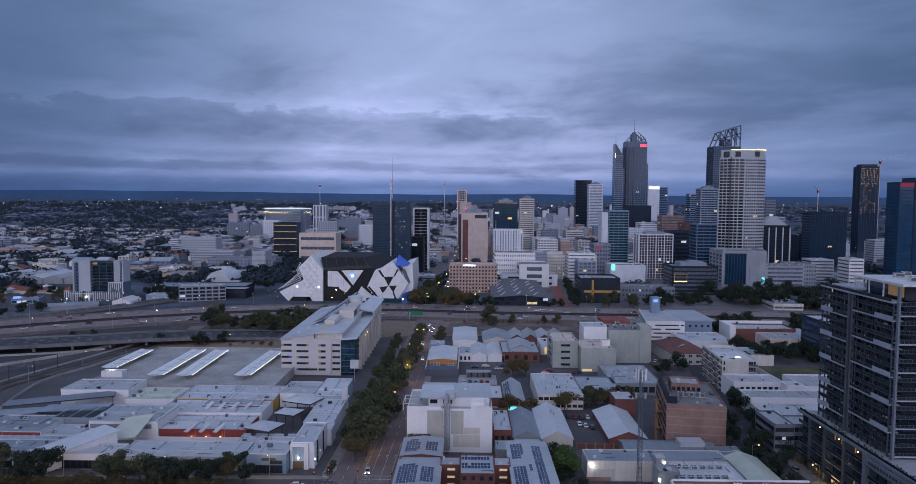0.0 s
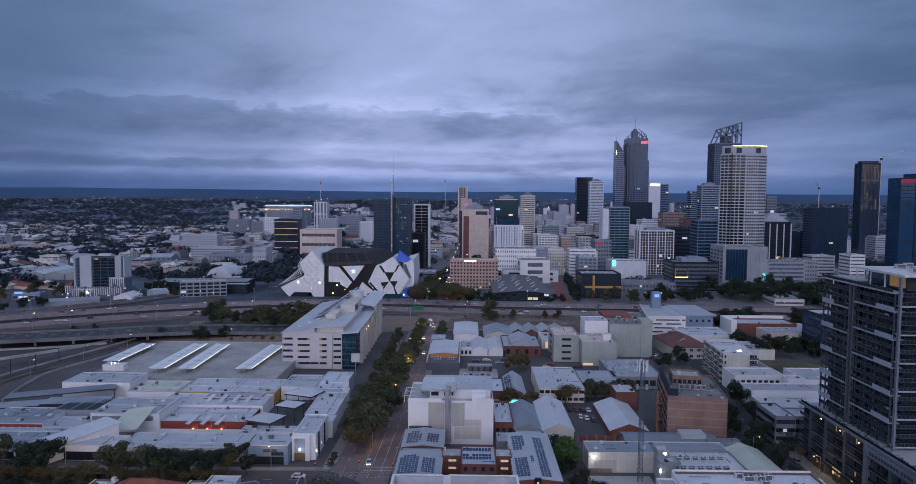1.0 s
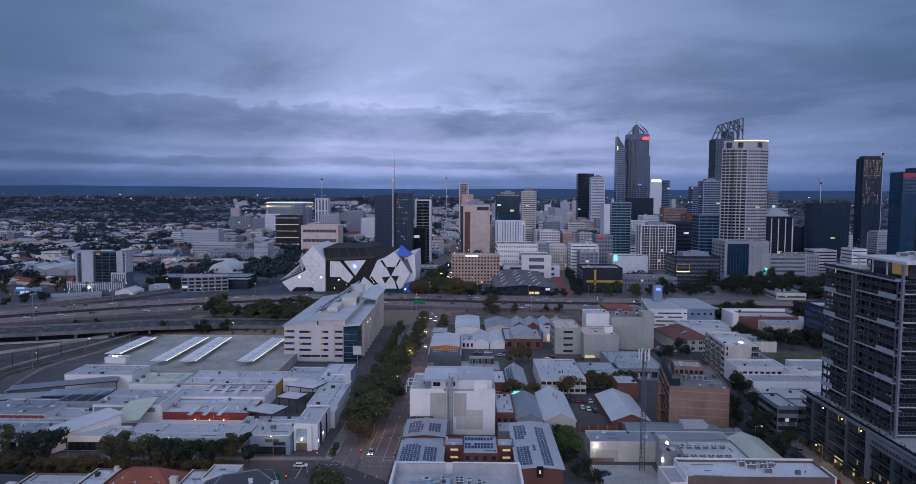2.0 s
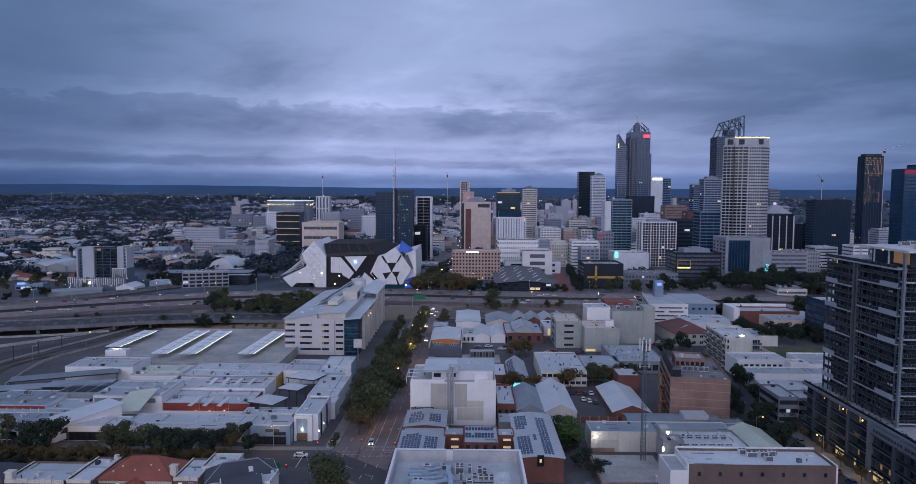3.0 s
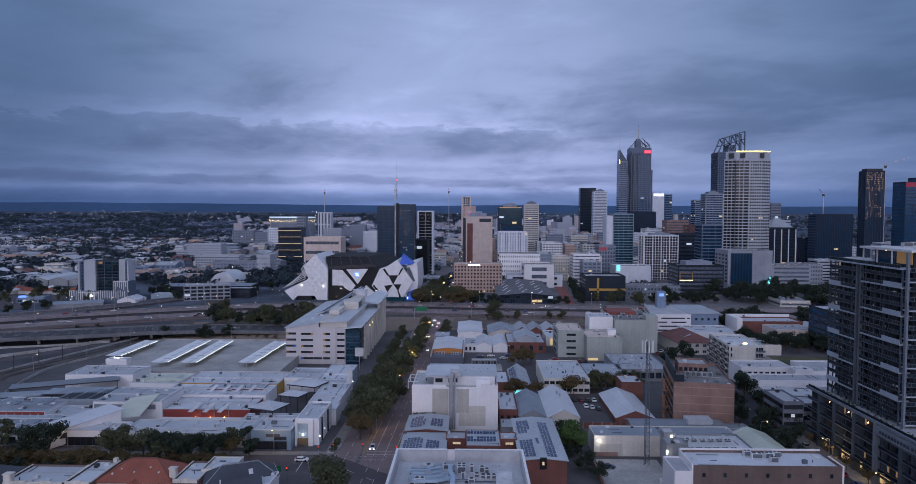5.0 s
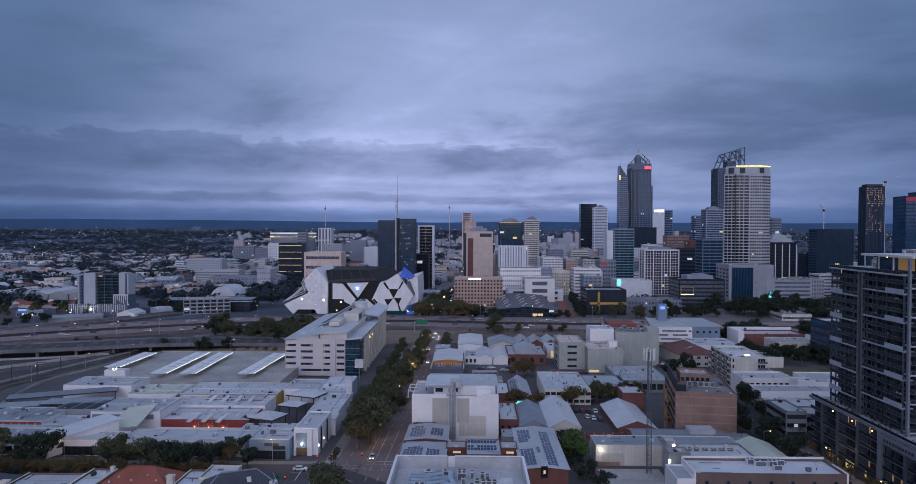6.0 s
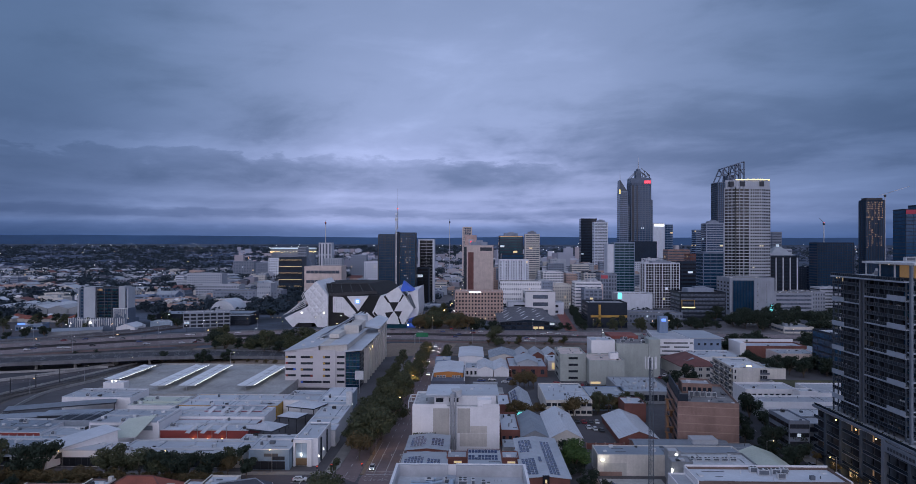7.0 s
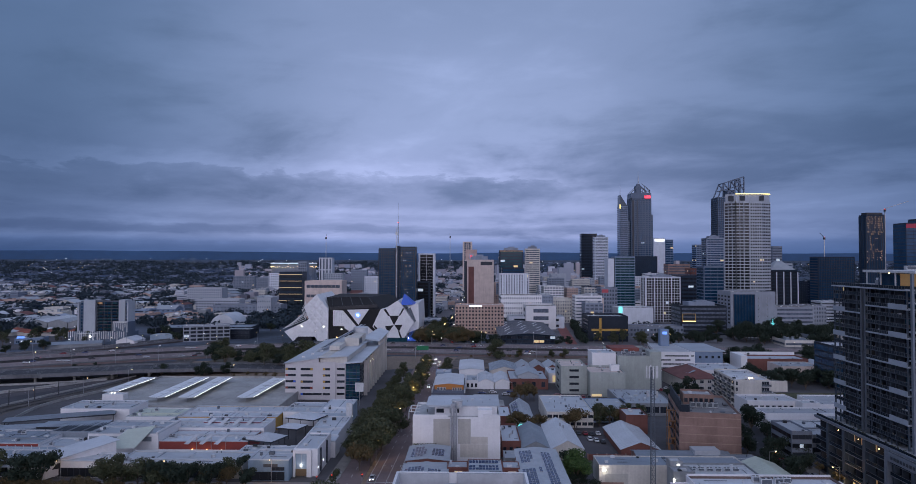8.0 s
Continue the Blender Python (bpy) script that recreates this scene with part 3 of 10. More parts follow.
def smooth_line(pts, steps=6):
    """A Catmull-Rom curve through plan points."""
    out = []
    P = [pts[0], *pts, pts[-1]]
    for i in range(1, len(P) - 2):
        for k in range(steps):
            t = k / steps
            out.append(tuple(0.5 * (2 * P[i][c] + (P[i + 1][c] - P[i - 1][c]) * t + (2 * P[i - 1][c] - 5 * P[i][c] + 4 * P[i + 1][c] - P[i + 2][c]) * t * t
                                    + (3 * P[i][c] - P[i - 1][c] - 3 * P[i + 1][c] + P[i + 2][c]) * t ** 3) for c in (0, 1)))
    return out + [tuple(pts[-1])]


def shifted(points, off):
    out = []
    for i, p in enumerate(points):
        a, b = Vector(points[max(i - 1, 0)]), Vector(points[min(i + 1, len(points) - 1)])
        d = (b - a).normalized()
        out.append((p[0] - d.y * off, p[1] + d.x * off))
    return out


def foliage(g, centre, radii, n, size, rng):
    """Leaf sprays scattered through an egg-shaped clump, thicker near its skin."""
    c = Vector(centre)
    for _ in range(n):
        d = Vector((rng.gauss(0, 1), rng.gauss(0, 1), rng.gauss(0, 1))).normalized()
        r = rng.uniform(0.45, 1.0) ** 0.6
        p = c + Vector((d.x * radii[0], d.y * radii[1], d.z * radii[2])) * r
        nrm = (d + Vector((rng.gauss(0, 0.6), rng.gauss(0, 0.6), rng.gauss(0.3, 0.6)))).normalized()
        s = nrm.cross(Vector((rng.gauss(0, 1), rng.gauss(0, 1), rng.gauss(0, 1)))).normalized() * size * rng.uniform(0.6, 1.3)
        u = nrm.cross(s) * rng.uniform(0.5, 0.9)
        g.face([p - s, p - u * 0.8, p + s, p + u])


def tree(kind_label, height, spread, leaf, seed, n=1100, size=0.42, trunk=0.3, low=0.52, clumps=13):
    rng = random.Random(seed)
    t = thing("tree", kind_label, "tree")
    g = Geo()
    fork = height * trunk
    g.cyl(0, 0, -0.3, fork, 0.045 * height * 0.55, 8, 0, 0.03 * height * 0.55)
    tops = []
    for i in range(6):
        a = i * 1.05 + rng.uniform(-0.3, 0.3)
        rad = spread * rng.uniform(0.25, 0.62)
        top = (rad * math.cos(a), rad * math.sin(a), height * rng.uniform(low, 0.82))
        g.beam((0, 0, fork * 0.9), top, 0.02 * height)
        tops.append(top)
    tops.append((0, 0, height * 0.82))
    part("trunk", g, BARK, t)
    c = Geo()
    for i in range(clumps):
        bx, by, bz = tops[i % len(tops)]
        s = rng.uniform(0.22, 0.46) * spread
        pos = (bx + rng.gauss(0, 0.16) * spread, by + rng.gauss(0, 0.16) * spread, min(height - s * 0.5, bz + rng.uniform(-0.12, 0.08) * height))
        foliage(c, pos, (s, s, s * 0.72), n // clumps, size, rng)
    part("crown", c, leaf, t)
    return t


GROVE = []


def grow_grove():
    """The trees along and beyond the freeway, too many to count, as one wood."""
    crowns, trunks, leaves = Geo(), Geo(), []
    for proto, m in GROVE:
        for child in proto.children:
            me, crown = child.data, child.name.startswith("crown")
            g = crowns if crown else trunks
            slot = 0
            if crown:
                if me.materials[0] not in leaves:
                    leaves.append(me.materials[0])
                slot = leaves.index(me.materials[0])
            n = len(g.v)
            g.v += [tuple(m @ v.co) for v in me.vertices]
            g.f += [tuple(n + i for i in p.vertices) for p in me.polygons]
            g.m += [slot] * len(me.polygons)
    tagged(part("grove", crowns, leaves), "dark trees along and beyond the freeway", "trees", kind="stuff")
    tagged(part("grove_trunks", trunks, BARK), "bark trunks of the park trees", "trees", kind="stuff")


def place_copies(proto, spots, rng, lo=0.8, hi=1.2, label=""):
    """The first spot takes the tree itself, the others copies of it."""
    for i, (x, y) in enumerate(spots):
        s = rng.uniform(lo, hi)
        m = Matrix.Translation((x, y, 0)) @ Matrix.Rotation(rng.uniform(0, 6.28), 4, "Z")
        if y > 535 and abs(x) > 60 or y > 640 or y > 380 and x > 155:
            GROVE.append((proto, m @ Matrix.Diagonal((s, s, s * rng.uniform(0.9, 1.1), 1))))
            continue
        ob = copy_thing(proto, m)
        ob.scale = (s, s, s * rng.uniform(0.9, 1.1))
        if label:
            ob["label"] = label


def remove_thing(ob):
    for o in (*ob.children_recursive, ob):
        bpy.data.objects.remove(o)


# ---- land, roads, rails ----
def land_height(r):
    return 0.0 if r < 2200 else 72 * ((r - 2200) / 2650) ** 1.4


def make_land():
    g = Geo()
    radii = [0.1, 150, 400, 800, 1400, 2000, 2400, 2800, 3200, 3600, 4000, 4400, 4700, 4860]
    n = 96
    for i in range(len(radii) - 1):
        for k in range(n):
            a, b = 2 * math.pi * k / n, 2 * math.pi * (k + 1) / n
            pts = [(radii[i + u] * math.sin(t), radii[i + u] * math.cos(t), land_height(radii[i + u]) - 0.05) for u, t in ((0, b), (0, a), (1, a), (1, b))]
            # rings from 1400 m out take the haze-blued plain
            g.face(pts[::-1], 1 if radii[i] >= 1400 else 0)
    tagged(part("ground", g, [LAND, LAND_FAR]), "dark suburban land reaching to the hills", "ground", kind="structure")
    h = Geo()
    n = 240
    top = []
    for k in range(n + 1):
        t = 2 * math.pi * k / n
        az = math.atan2(math.sin(t), math.cos(t))
        z = 121 - 8 * math.sin(az) + 10 * noise.noise((5 * math.sin(t), 5 * math.cos(t), 0)) + 6 * noise.noise((11 * math.sin(t), 11 * math.cos(t), 4))
        top.append((t, z))
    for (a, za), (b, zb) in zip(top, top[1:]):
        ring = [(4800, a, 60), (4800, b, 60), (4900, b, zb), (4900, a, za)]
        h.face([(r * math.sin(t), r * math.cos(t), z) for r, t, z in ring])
    tagged(part("backdrop", h, HILL), "dark wooded hills along the horizon, blued by painted haze", "hills", kind="structure")
    w = Geo().prism([(560, 1150), (980, 1150), (1500, 2100), (1300, 2600), (800, 2000), (610, 1500)], -0.04, 0.03)
    tagged(part("water", w, mat("river_water", (0.05, 0.07, 0.1), 0.08, var=0.2, scale=0.01, fine=0.2, bump=0.3)), "calm grey river beyond the towers", "river", kind="structure")


make_land()


def road(points, width, material, label, z=0.03, lanes=0, name="road", edge=False, lift=0.0, dash=True):
    ob = part(name, strip(points, width, z + lift, lift + 0.6 if 0 < lift < 3 else 0.9 if lift else 0.0), material)
    tagged(ob, label, "road", kind="structure")
    g = Geo()
    for k in range(1, lanes):
        line = shifted(points, -width / 2 + width * k / lanes)
        for a, b in zip(line, line[1:]):
            v = Vector((b[0] - a[0], b[1] - a[1]))
            length = v.length
            u = v / length
            n = Vector((-u.y, u.x)) * (0.16 if lift else 0.09)
            s = 0.0
            while s < length:
                e = min(s + (4.4 if lift else 3.2 if dash else 100), length)
                p, q = Vector(a) + u * s, Vector(a) + u * e
                g.face([(*(p - n), z + lift + 0.02), (*(q - n), z + lift + 0.02), (*(q + n), z + lift + 0.02), (*(p + n), z + lift + 0.02)])
                s += 9.0
    if g.f:
        tagged(part("trim", g, LINE), "worn white lane lines", "road marking", kind="structure")
    return ob


def pavement(ring, label="grey paved footpath with a kerb"):
    g = Geo().prism(ring, -0.2, 0.16)
    tagged(part("pavement", g, PAVING), label, "footpath", kind="structure")


# near town ground: sealed yards and car parks between the buildings
tagged(part("pavement", Geo().face([(-230, 60, 0.0), (260, 60, 0.0), (260, 470, 0.0), (-230, 470, 0.0)]), ASPHALT_OLD), "worn asphalt yards between the buildings", "yard", kind="structure")
MAIN = [(-40, 60), (-35.2, 227), (-29.5, 440), (-27, 560), (-12, 800), (0, 1400), (20, 2400)]
road([(x + 5.2, y) for x, y in MAIN[:4]], 11.0, STREET, "wide asphalt street running into the city", lanes=3)
road([(x - 5.6, y) for x, y in MAIN[:4]], 8.6, STREET, "wide asphalt street running into the city", lanes=2)
road(smooth_line(MAIN[3:], 5), 17, STREET, "city street lined with trees", lanes=4)
road([(-300, 213), (-45, 220), (-20, 198), (16, 189), (42, 189)], 14, ASPHALT, "asphalt cross street at the junction", z=0.045, lanes=2)
road([(110.5, 60), (111, 240), (122, 330), (150, 470)], 13, ASPHALT_DARK, "narrow side street beside the apartment tower", lanes=2)
pavement([(-48.5, 231), (-44.5, 231), (-40, 440), (-44, 440)])
pavement([(-24.3, 222), (-21, 222), (-15.5, 440), (-18.8, 440)])
pavement([(117.4, 60), (122.5, 60), (122.5, 255), (117.4, 255)], "brick-paved footpath with a kerb")
pavement([(101.5, 60), (104.2, 60), (104.6, 240), (102, 240)])
pavement([(-300, 220.8), (-46, 227.6), (-46, 230.6), (-300, 224)])
# planted median of the main street
tagged(part("pavement", Geo().prism([(-36.2, 228), (-34.9, 228), (-29.6, 430), (-31.0, 430)], -0.2, 0.18), EARTH), "narrow planted median strip with a kerb", "median", kind="structure")

FREEWAY = smooth_line([(-560, 330), (-420, 422), (-331, 478), (-285, 507), (-231, 535), (-160, 560), (-65, 570), (20, 562), (121, 556), (260, 545), (420, 525), (620, 475)], 6)
RAMP = smooth_line([(-372, 500), (-318, 548), (-276, 604), (-254, 660), (-244, 820), (-262, 980), (-300, 1300)], 6)
SLIP = smooth_line([(-560, 290), (-420, 362), (-340, 394), (-286, 412), (-244, 425), (-205, 440), (-165, 456), (-118, 466), (-60, 478)], 6)
LOW_ROAD = smooth_line([(-330, 250), (-272, 340), (-252, 372), (-228, 408), (-214, 440), (-208, 480), (-216, 560), (-232, 640)], 6)
RAILS = smooth_line([(-196, 220), (-219, 290), (-229, 333), (-221, 360), (-212, 388), (-205, 424), (-203, 470), (-218, 560), (-232, 660), (-244, 900), (-262, 1200)], 6)


def slope_z(points, stops):
    """Deck heights along a plan line, from (x, height) stops."""
    xs, zs = zip(*stops)
    return [float(np.interp(p[0], xs, zs)) for p in points]


def raised(points, zs, width, thick):
    """A deck of that thickness whose height changes along its line."""
    g = Geo()
    left, right = shifted(points, width / 2), shifted(points, -width / 2)
    for i in range(len(points) - 1):
        g.sheet([(*right[i], zs[i]), (*right[i + 1], zs[i + 1]), (*left[i + 1], zs[i + 1]), (*left[i], zs[i])], thick)
    return g


def lane_marks(points, zs, width, lanes, wide=0.14):
    """Broken lane lines and unbroken edge lines on a deck."""
    g = Geo()
    for k in range(lanes + 1):
        off = -width / 2 + 0.8 + (width - 1.6) * k / lanes
        line = shifted(points, off)
        for i in range(len(line) - 1):
            a, b = Vector((*line[i], zs[i] + 0.03)), Vector((*line[i + 1], zs[i + 1] + 0.03))
            u = (b - a).normalized()
            n = Vector((-u.y, u.x, 0)) * wide
            s, length = 0.0, (b - a).length
            while s < length:
                e = min(s + 3.6, length) if 0 < k < lanes else length
                p, q = a + u * s, a + u * e
                g.face([p - n, q - n, q + n, p + n])
                s += 10.0 if 0 < k < lanes else length + 1
    return g


tagged(part("pavement", Geo().prism([(-560, 300), (-190, 430), (-110, 418), (-50, 470), (150, 480), (420, 470), (420, 512), (130, 524), (-80, 532), (-200, 500), (-300, 455), (-560, 340)], -0.3, 0.012), EARTH), "bare dry earth verge beside the freeway", "verge", kind="structure")
tagged(part("pavement", Geo().prism([(-560, 200), (-250, 250), (-226, 330), (-214, 400), (-206, 450), (-200, 505), (-320, 470), (-560, 350)], -0.3, 0.02), ASPHALT_DARK), "dark paved cutting beside the railway", "yard", kind="structure")
tagged(part("pavement", Geo().prism([(-190, 470), (-100, 478), (-60, 530), (-120, 545), (-190, 525)], -0.3, 0.024), mat("leaf_litter_verge", (0.16, 0.12, 0.09), 0.95, var=0.5, scale=0.08, fine=0.9, col2=(0.09, 0.085, 0.05))), "dry leaf litter under the freeway trees", "verge", kind="structure")
road(RAMP, 18, ASPHALT, "curving grey freeway ramp", lanes=4, lift=1.2)
for off in (17.5, -17.5):
    road(shifted(FREEWAY, off), 28, ASPHALT_PALE, "broad carriageway of the freeway crossing the city", lanes=6, lift=1.4)
SLIP_Z = slope_z(SLIP, [(-560, 5.6), (-205, 5.0), (-165, 3.2), (-118, 1.3), (-60, 0.3)])
tagged(part("road", raised(SLIP, SLIP_Z, 24, 1.1), ASPHALT_DARK), "elevated concrete freeway ramp on piers", "road", kind="structure")
tagged(part("trim", lane_marks(SLIP, SLIP_Z, 24, 5), LINE), "worn white lane lines", "road marking", kind="structure")
for off in (-13.2, 13.2):
    g = raised(shifted(SLIP, off), [z + 0.75 for z in SLIP_Z], 0.5, 2.2)
    tagged(part("trim", g, STAINED), "stained concrete ramp parapet", "barrier", kind="structure")
road(LOW_ROAD, 12, ASPHALT, "service road passing under the ramps", lanes=2)
# retaining walls and kerb strips in the cutting
for pts, h, wide in (([(-300, 330), (-262, 372), (-236, 404), (-222, 432)], 1.6, 0.7), ([(-326, 384), (-286, 396), (-246, 408), (-222, 420)], 1.2, 0.6), ([(-240, 300), (-236, 340), (-228, 372), (-219, 404), (-211, 434)], 1.0, 0.4), ([(-206, 300), (-215, 345), (-206, 382), (-198, 420)], 1.3, 0.4)):
    tagged(part("trim", strip(smooth_line(pts), wide, h, h + 0.3), CONCRETE), "low concrete retaining wall beside the tracks", "wall", kind="structure")
tagged(part("road", strip(RAILS, 13, 0.04), BALLAST), "brown railway ballast beside the shops", "railway bed", kind="structure")
for off in (-4.2, -2.7, 2.7, 4.2):
    tagged(part("trim", strip(shifted(RAILS, off), 0.16, 0.22, 0.15), STEEL_DARK), "steel railway rail on ballast", "rail", kind="structure")


def barrier(points, z, h, material, label):
    tagged(part("trim", strip(points, 0.45, z + h, h), material), label, "barrier", kind="structure")


for off in (-31.8, 31.8):
    barrier(shifted(FREEWAY, off), 1.4, 0.95, STAINED, "stained concrete freeway barrier")
for off in (-3.2, 3.2):
    barrier(shifted(FREEWAY, off), 1.4, 0.85, STEEL_DARK, "dark steel median rail of the freeway")
for off in (-9, 9):
    barrier(shifted(RAMP, off), 1.2, 1.0, STAINED, "stained concrete ramp wall")
for i, (x, y) in enumerate(SLIP[3:31:3]):
    g = Geo().cyl(-6, 0, -0.5, 3.4, 0.9, 12).cyl(6, 0, -0.5, 3.4, 0.9, 12).box(-10.5, -0.8, 2.9, 10.5, 0.8, 4.0)
    tagged(part("bridge_pier", g, CONCRETE, at=(x, y, 0), turn=110), "round concrete pier under the freeway ramp", "pier", "ramp piers")


tagged(part("pavement", Geo().prism([(-16, 480), (420, 470), (420, 508), (130, 524), (-10, 532)], -0.3, 0.03), mat("dark_embankment", (0.12, 0.095, 0.08), 0.95, var=0.5, scale=0.08, fine=0.9, col2=(0.2, 0.155, 0.13))), "dark embankment below the freeway", "verge", kind="structure")


# ---- rooftop and street furniture kinds ----
def hall(name, label, x0, x1, y0, y1, ze, zr, wall, roof, along="y", turn=0.0, over=0.4, lift=0.0, group=""):
    t = thing(name, label, "building", ((x0 + x1) / 2, (y0 + y1) / 2, lift), turn, group)
    w, d = (x1 - x0) / 2, (y1 - y0) / 2
    g = Geo().gable(-w, -d, w, d, -1 if lift == 0 else 0, ze, zr, along, 0, 1, over)
    walls, planes = Geo(), Geo()
    for f, m in zip(g.f, g.m):
        (planes if m else walls).face([g.v[i] for i in f])
    part("wall", walls, wall, t)
    part("roof", planes, roof, t)
    ribs = Geo()
    n = max(4, int((d if along == "y" else w) * 2 / 1.5))
    for i in range(1, n):
        for sgn in (-1, 1):
            if along == "y":
                y = -d + 2 * d * i / n
                ribs.beam((0, y, zr + 0.18), (sgn * (w + over), y, ze + 0.18 - (zr - ze) / w * over), 0.07, 0, 0.06)
            else:
                x = -w + 2 * w * i / n
                ribs.beam((x, 0, zr + 0.18), (x, sgn * (d + over), ze + 0.18 - (zr - ze) / d * over), 0.07, 0, 0.06)
    part("roof_ribs", ribs, roof, t)
    return t


def ac_unit(x, y, z, w=1.8, d=1.2, h=1.3, fans=2, turn=0.0):
    t = thing("air_conditioner", "grey rooftop air-conditioning unit with fans", "air conditioner", (x, y, z), turn, "rooftop units")
    part("casing", Geo().box(-w / 2, -d / 2, 0.12, w / 2, d / 2, h).box(-w / 2, -d / 2, 0, -w / 2 + 0.15, d / 2, 0.13).box(w / 2 - 0.15, -d / 2, 0, w / 2, d / 2, 0.13), FRAME_W, t)
    for i in range(fans):
        fx = -w / 2 + w * (i + 0.5) / fans
        r = min(w / fans, d) * 0.38
        f = part("fan", Geo().cyl(fx, 0, h, h + 0.1, r, 12), STEEL_DARK, t)
    part("grille", Geo().box(-w / 2 + 0.15, -d / 2 - 0.03, 0.3, w / 2 - 0.15, -d / 2, h - 0.15), MESH_GREY, t)
    return t


def vent(x, y, z, r=0.35, h=0.9):
    t = thing("roof_vent", "round metal roof vent with a cowl", "vent", (x, y, z), 0, "roof vents")
    part("pipe", Geo().cyl(0, 0, 0, h * 0.7, r * 0.7, 8), STEEL, t)
    part("cowl", Geo().cyl(0, 0, h * 0.7, h, r, 10, 0, r * 0.6), STEEL, t)


def duct(points, w=0.9, h=0.7, label="silver rooftop air duct"):
    t = thing("air_duct", label, "duct", points[0], 0, "rooftop ducts")
    o = Vector(points[0])
    for a, b in zip(points, points[1:]):
        part("duct_run", Geo().beam(Vector(a) - o, Vector(b) - o, w, 0, h), DUCT, t)
    for a in points:
        part("joint", Geo().box(*(Vector(a) - o - Vector((w, w, h)) * 0.55), *(Vector(a) - o + Vector((w, w, h)) * 0.55)), DUCT, t)


PANEL = Geo().box(-0.5, -0.83, 0, 0.5, 0.83, 0.04, 1).face([(-0.46, -0.79, 0.045), (0.46, -0.79, 0.045), (0.46, 0.79, 0.045), (-0.46, 0.79, 0.045)], 0).mesh("panel", [SOLAR, FRAME_W])


def solar_array(x, y, z, nx, ny, fall=0.0, tilt=0.0, gaps=()):
    """Panels in rows; fall: degrees by which they drop towards +x, tilt: towards -y."""
    t = thing("solar_array", "blue-black solar panels in aluminium frames", "solar panels", (x, y, z), 0, "roof solar panels")
    t.rotation_euler = (radians(tilt), radians(fall), 0)
    for j in range(ny):
        for i in range(nx):
            if (i, j) not in gaps:
                part("panel", PANEL, None, t, at=(i * 1.04, j * 1.7, 0.08))
    part("rail", Geo().box(-0.5, -0.8, 0, nx * 1.04 - 0.5, -0.7, 0.07).box(-0.5, ny * 1.7 - 1.0, 0, nx * 1.04 - 0.5, ny * 1.7 - 0.9, 0.07), STEEL, t)


# ---- street corner by the camera ----
near = block("office_building", "flat-roofed grey building with rooftop air-conditioning ducts", "building", -18.3, 13.9, 133, 175.5, 20.5, WHITE_WALL, MEMBRANE, 5, 8, 0.6, 0.5, "lrb", parapet=2.9, fitted=False)
part("coping", Geo().box(-16.35, -21.5, 20.5, -15.75, 21.45, 20.62).box(15.7, -21.5, 20.5, 16.3, 21.45, 20.62).box(-15.75, 20.8, 20.5, -3.2, 21.45, 20.62).box(-1.2, 20.8, 20.5, 15.7, 21.45, 20.62), WHITE_WALL, near)
part("parapet_lining", Geo().box(-15.7, 20.2, 17.6, -3.2, 20.9, 20.45).box(-1.2, 20.2, 17.6, 15.7, 20.9, 20.45).box(-15.75, -21, 17.6, -15.4, 20.2, 20.45).box(15.4, -21, 17.6, 15.75, 20.2, 20.45), MEMBRANE, near)
Z = 17.6
# square ducts stepping down to plenum boxes, with a fan of round ducts
for pts, w, h in (([(-13.6, 167.3), (-9.4, 167.3), (-8.6, 169.3)], 0.8, 0.7), ([(-13.8, 165.5), (-10.2, 165.5), (-6.8, 167.7)], 0.8, 0.7), ([(-13.2, 163.3), (-9.6, 163.3), (-7.4, 164.5), (-5.0, 164.5)], 0.9, 0.8),
                  ([(-13.6, 161.3), (-8.8, 161.3), (-6.2, 162.5)], 0.9, 0.8), ([(-12.6, 159.5), (-7.6, 159.5), (-4.8, 161.1)], 0.8, 0.7), ([(-4.4, 169.5), (-4.4, 165.3), (-3.6, 161.3), (-3.6, 158.3)], 1.1, 1.0)):
    duct([(x, y, Z + 0.95) for x, y in pts], w, h)
for x0, y0, x1, y1, h in ((-11.8, 166.3, -10.6, 168.1, 1.5), (-10.4, 162.5, -9.0, 164.1, 1.7), (-5.4, 168.3, -3.4, 170.3, 1.8), (-8.0, 168.7, -6.6, 170.1, 1.4), (-13.9, 160.5, -12.6, 162.1, 1.3), (-6.4, 163.7, -5.2, 165.3, 1.6)):
    t = thing("plenum_box", "pale blue wrapped duct plenum on the roof", "duct box", ((x0 + x1) / 2, (y0 + y1) / 2, Z), 0, "rooftop ducts")
    w, d = (x1 - x0) / 2, (y1 - y0) / 2
    part("casing", Geo().box(-w, -d, 0, w, d, h), DUCT, t)
    part("flange", Geo().box(-w - 0.08, -d - 0.08, h * 0.45, w + 0.08, d + 0.08, h * 0.52).box(-w - 0.08, -d - 0.08, h - 0.08, w + 0.08, d + 0.08, h + 0.03), STEEL, t)
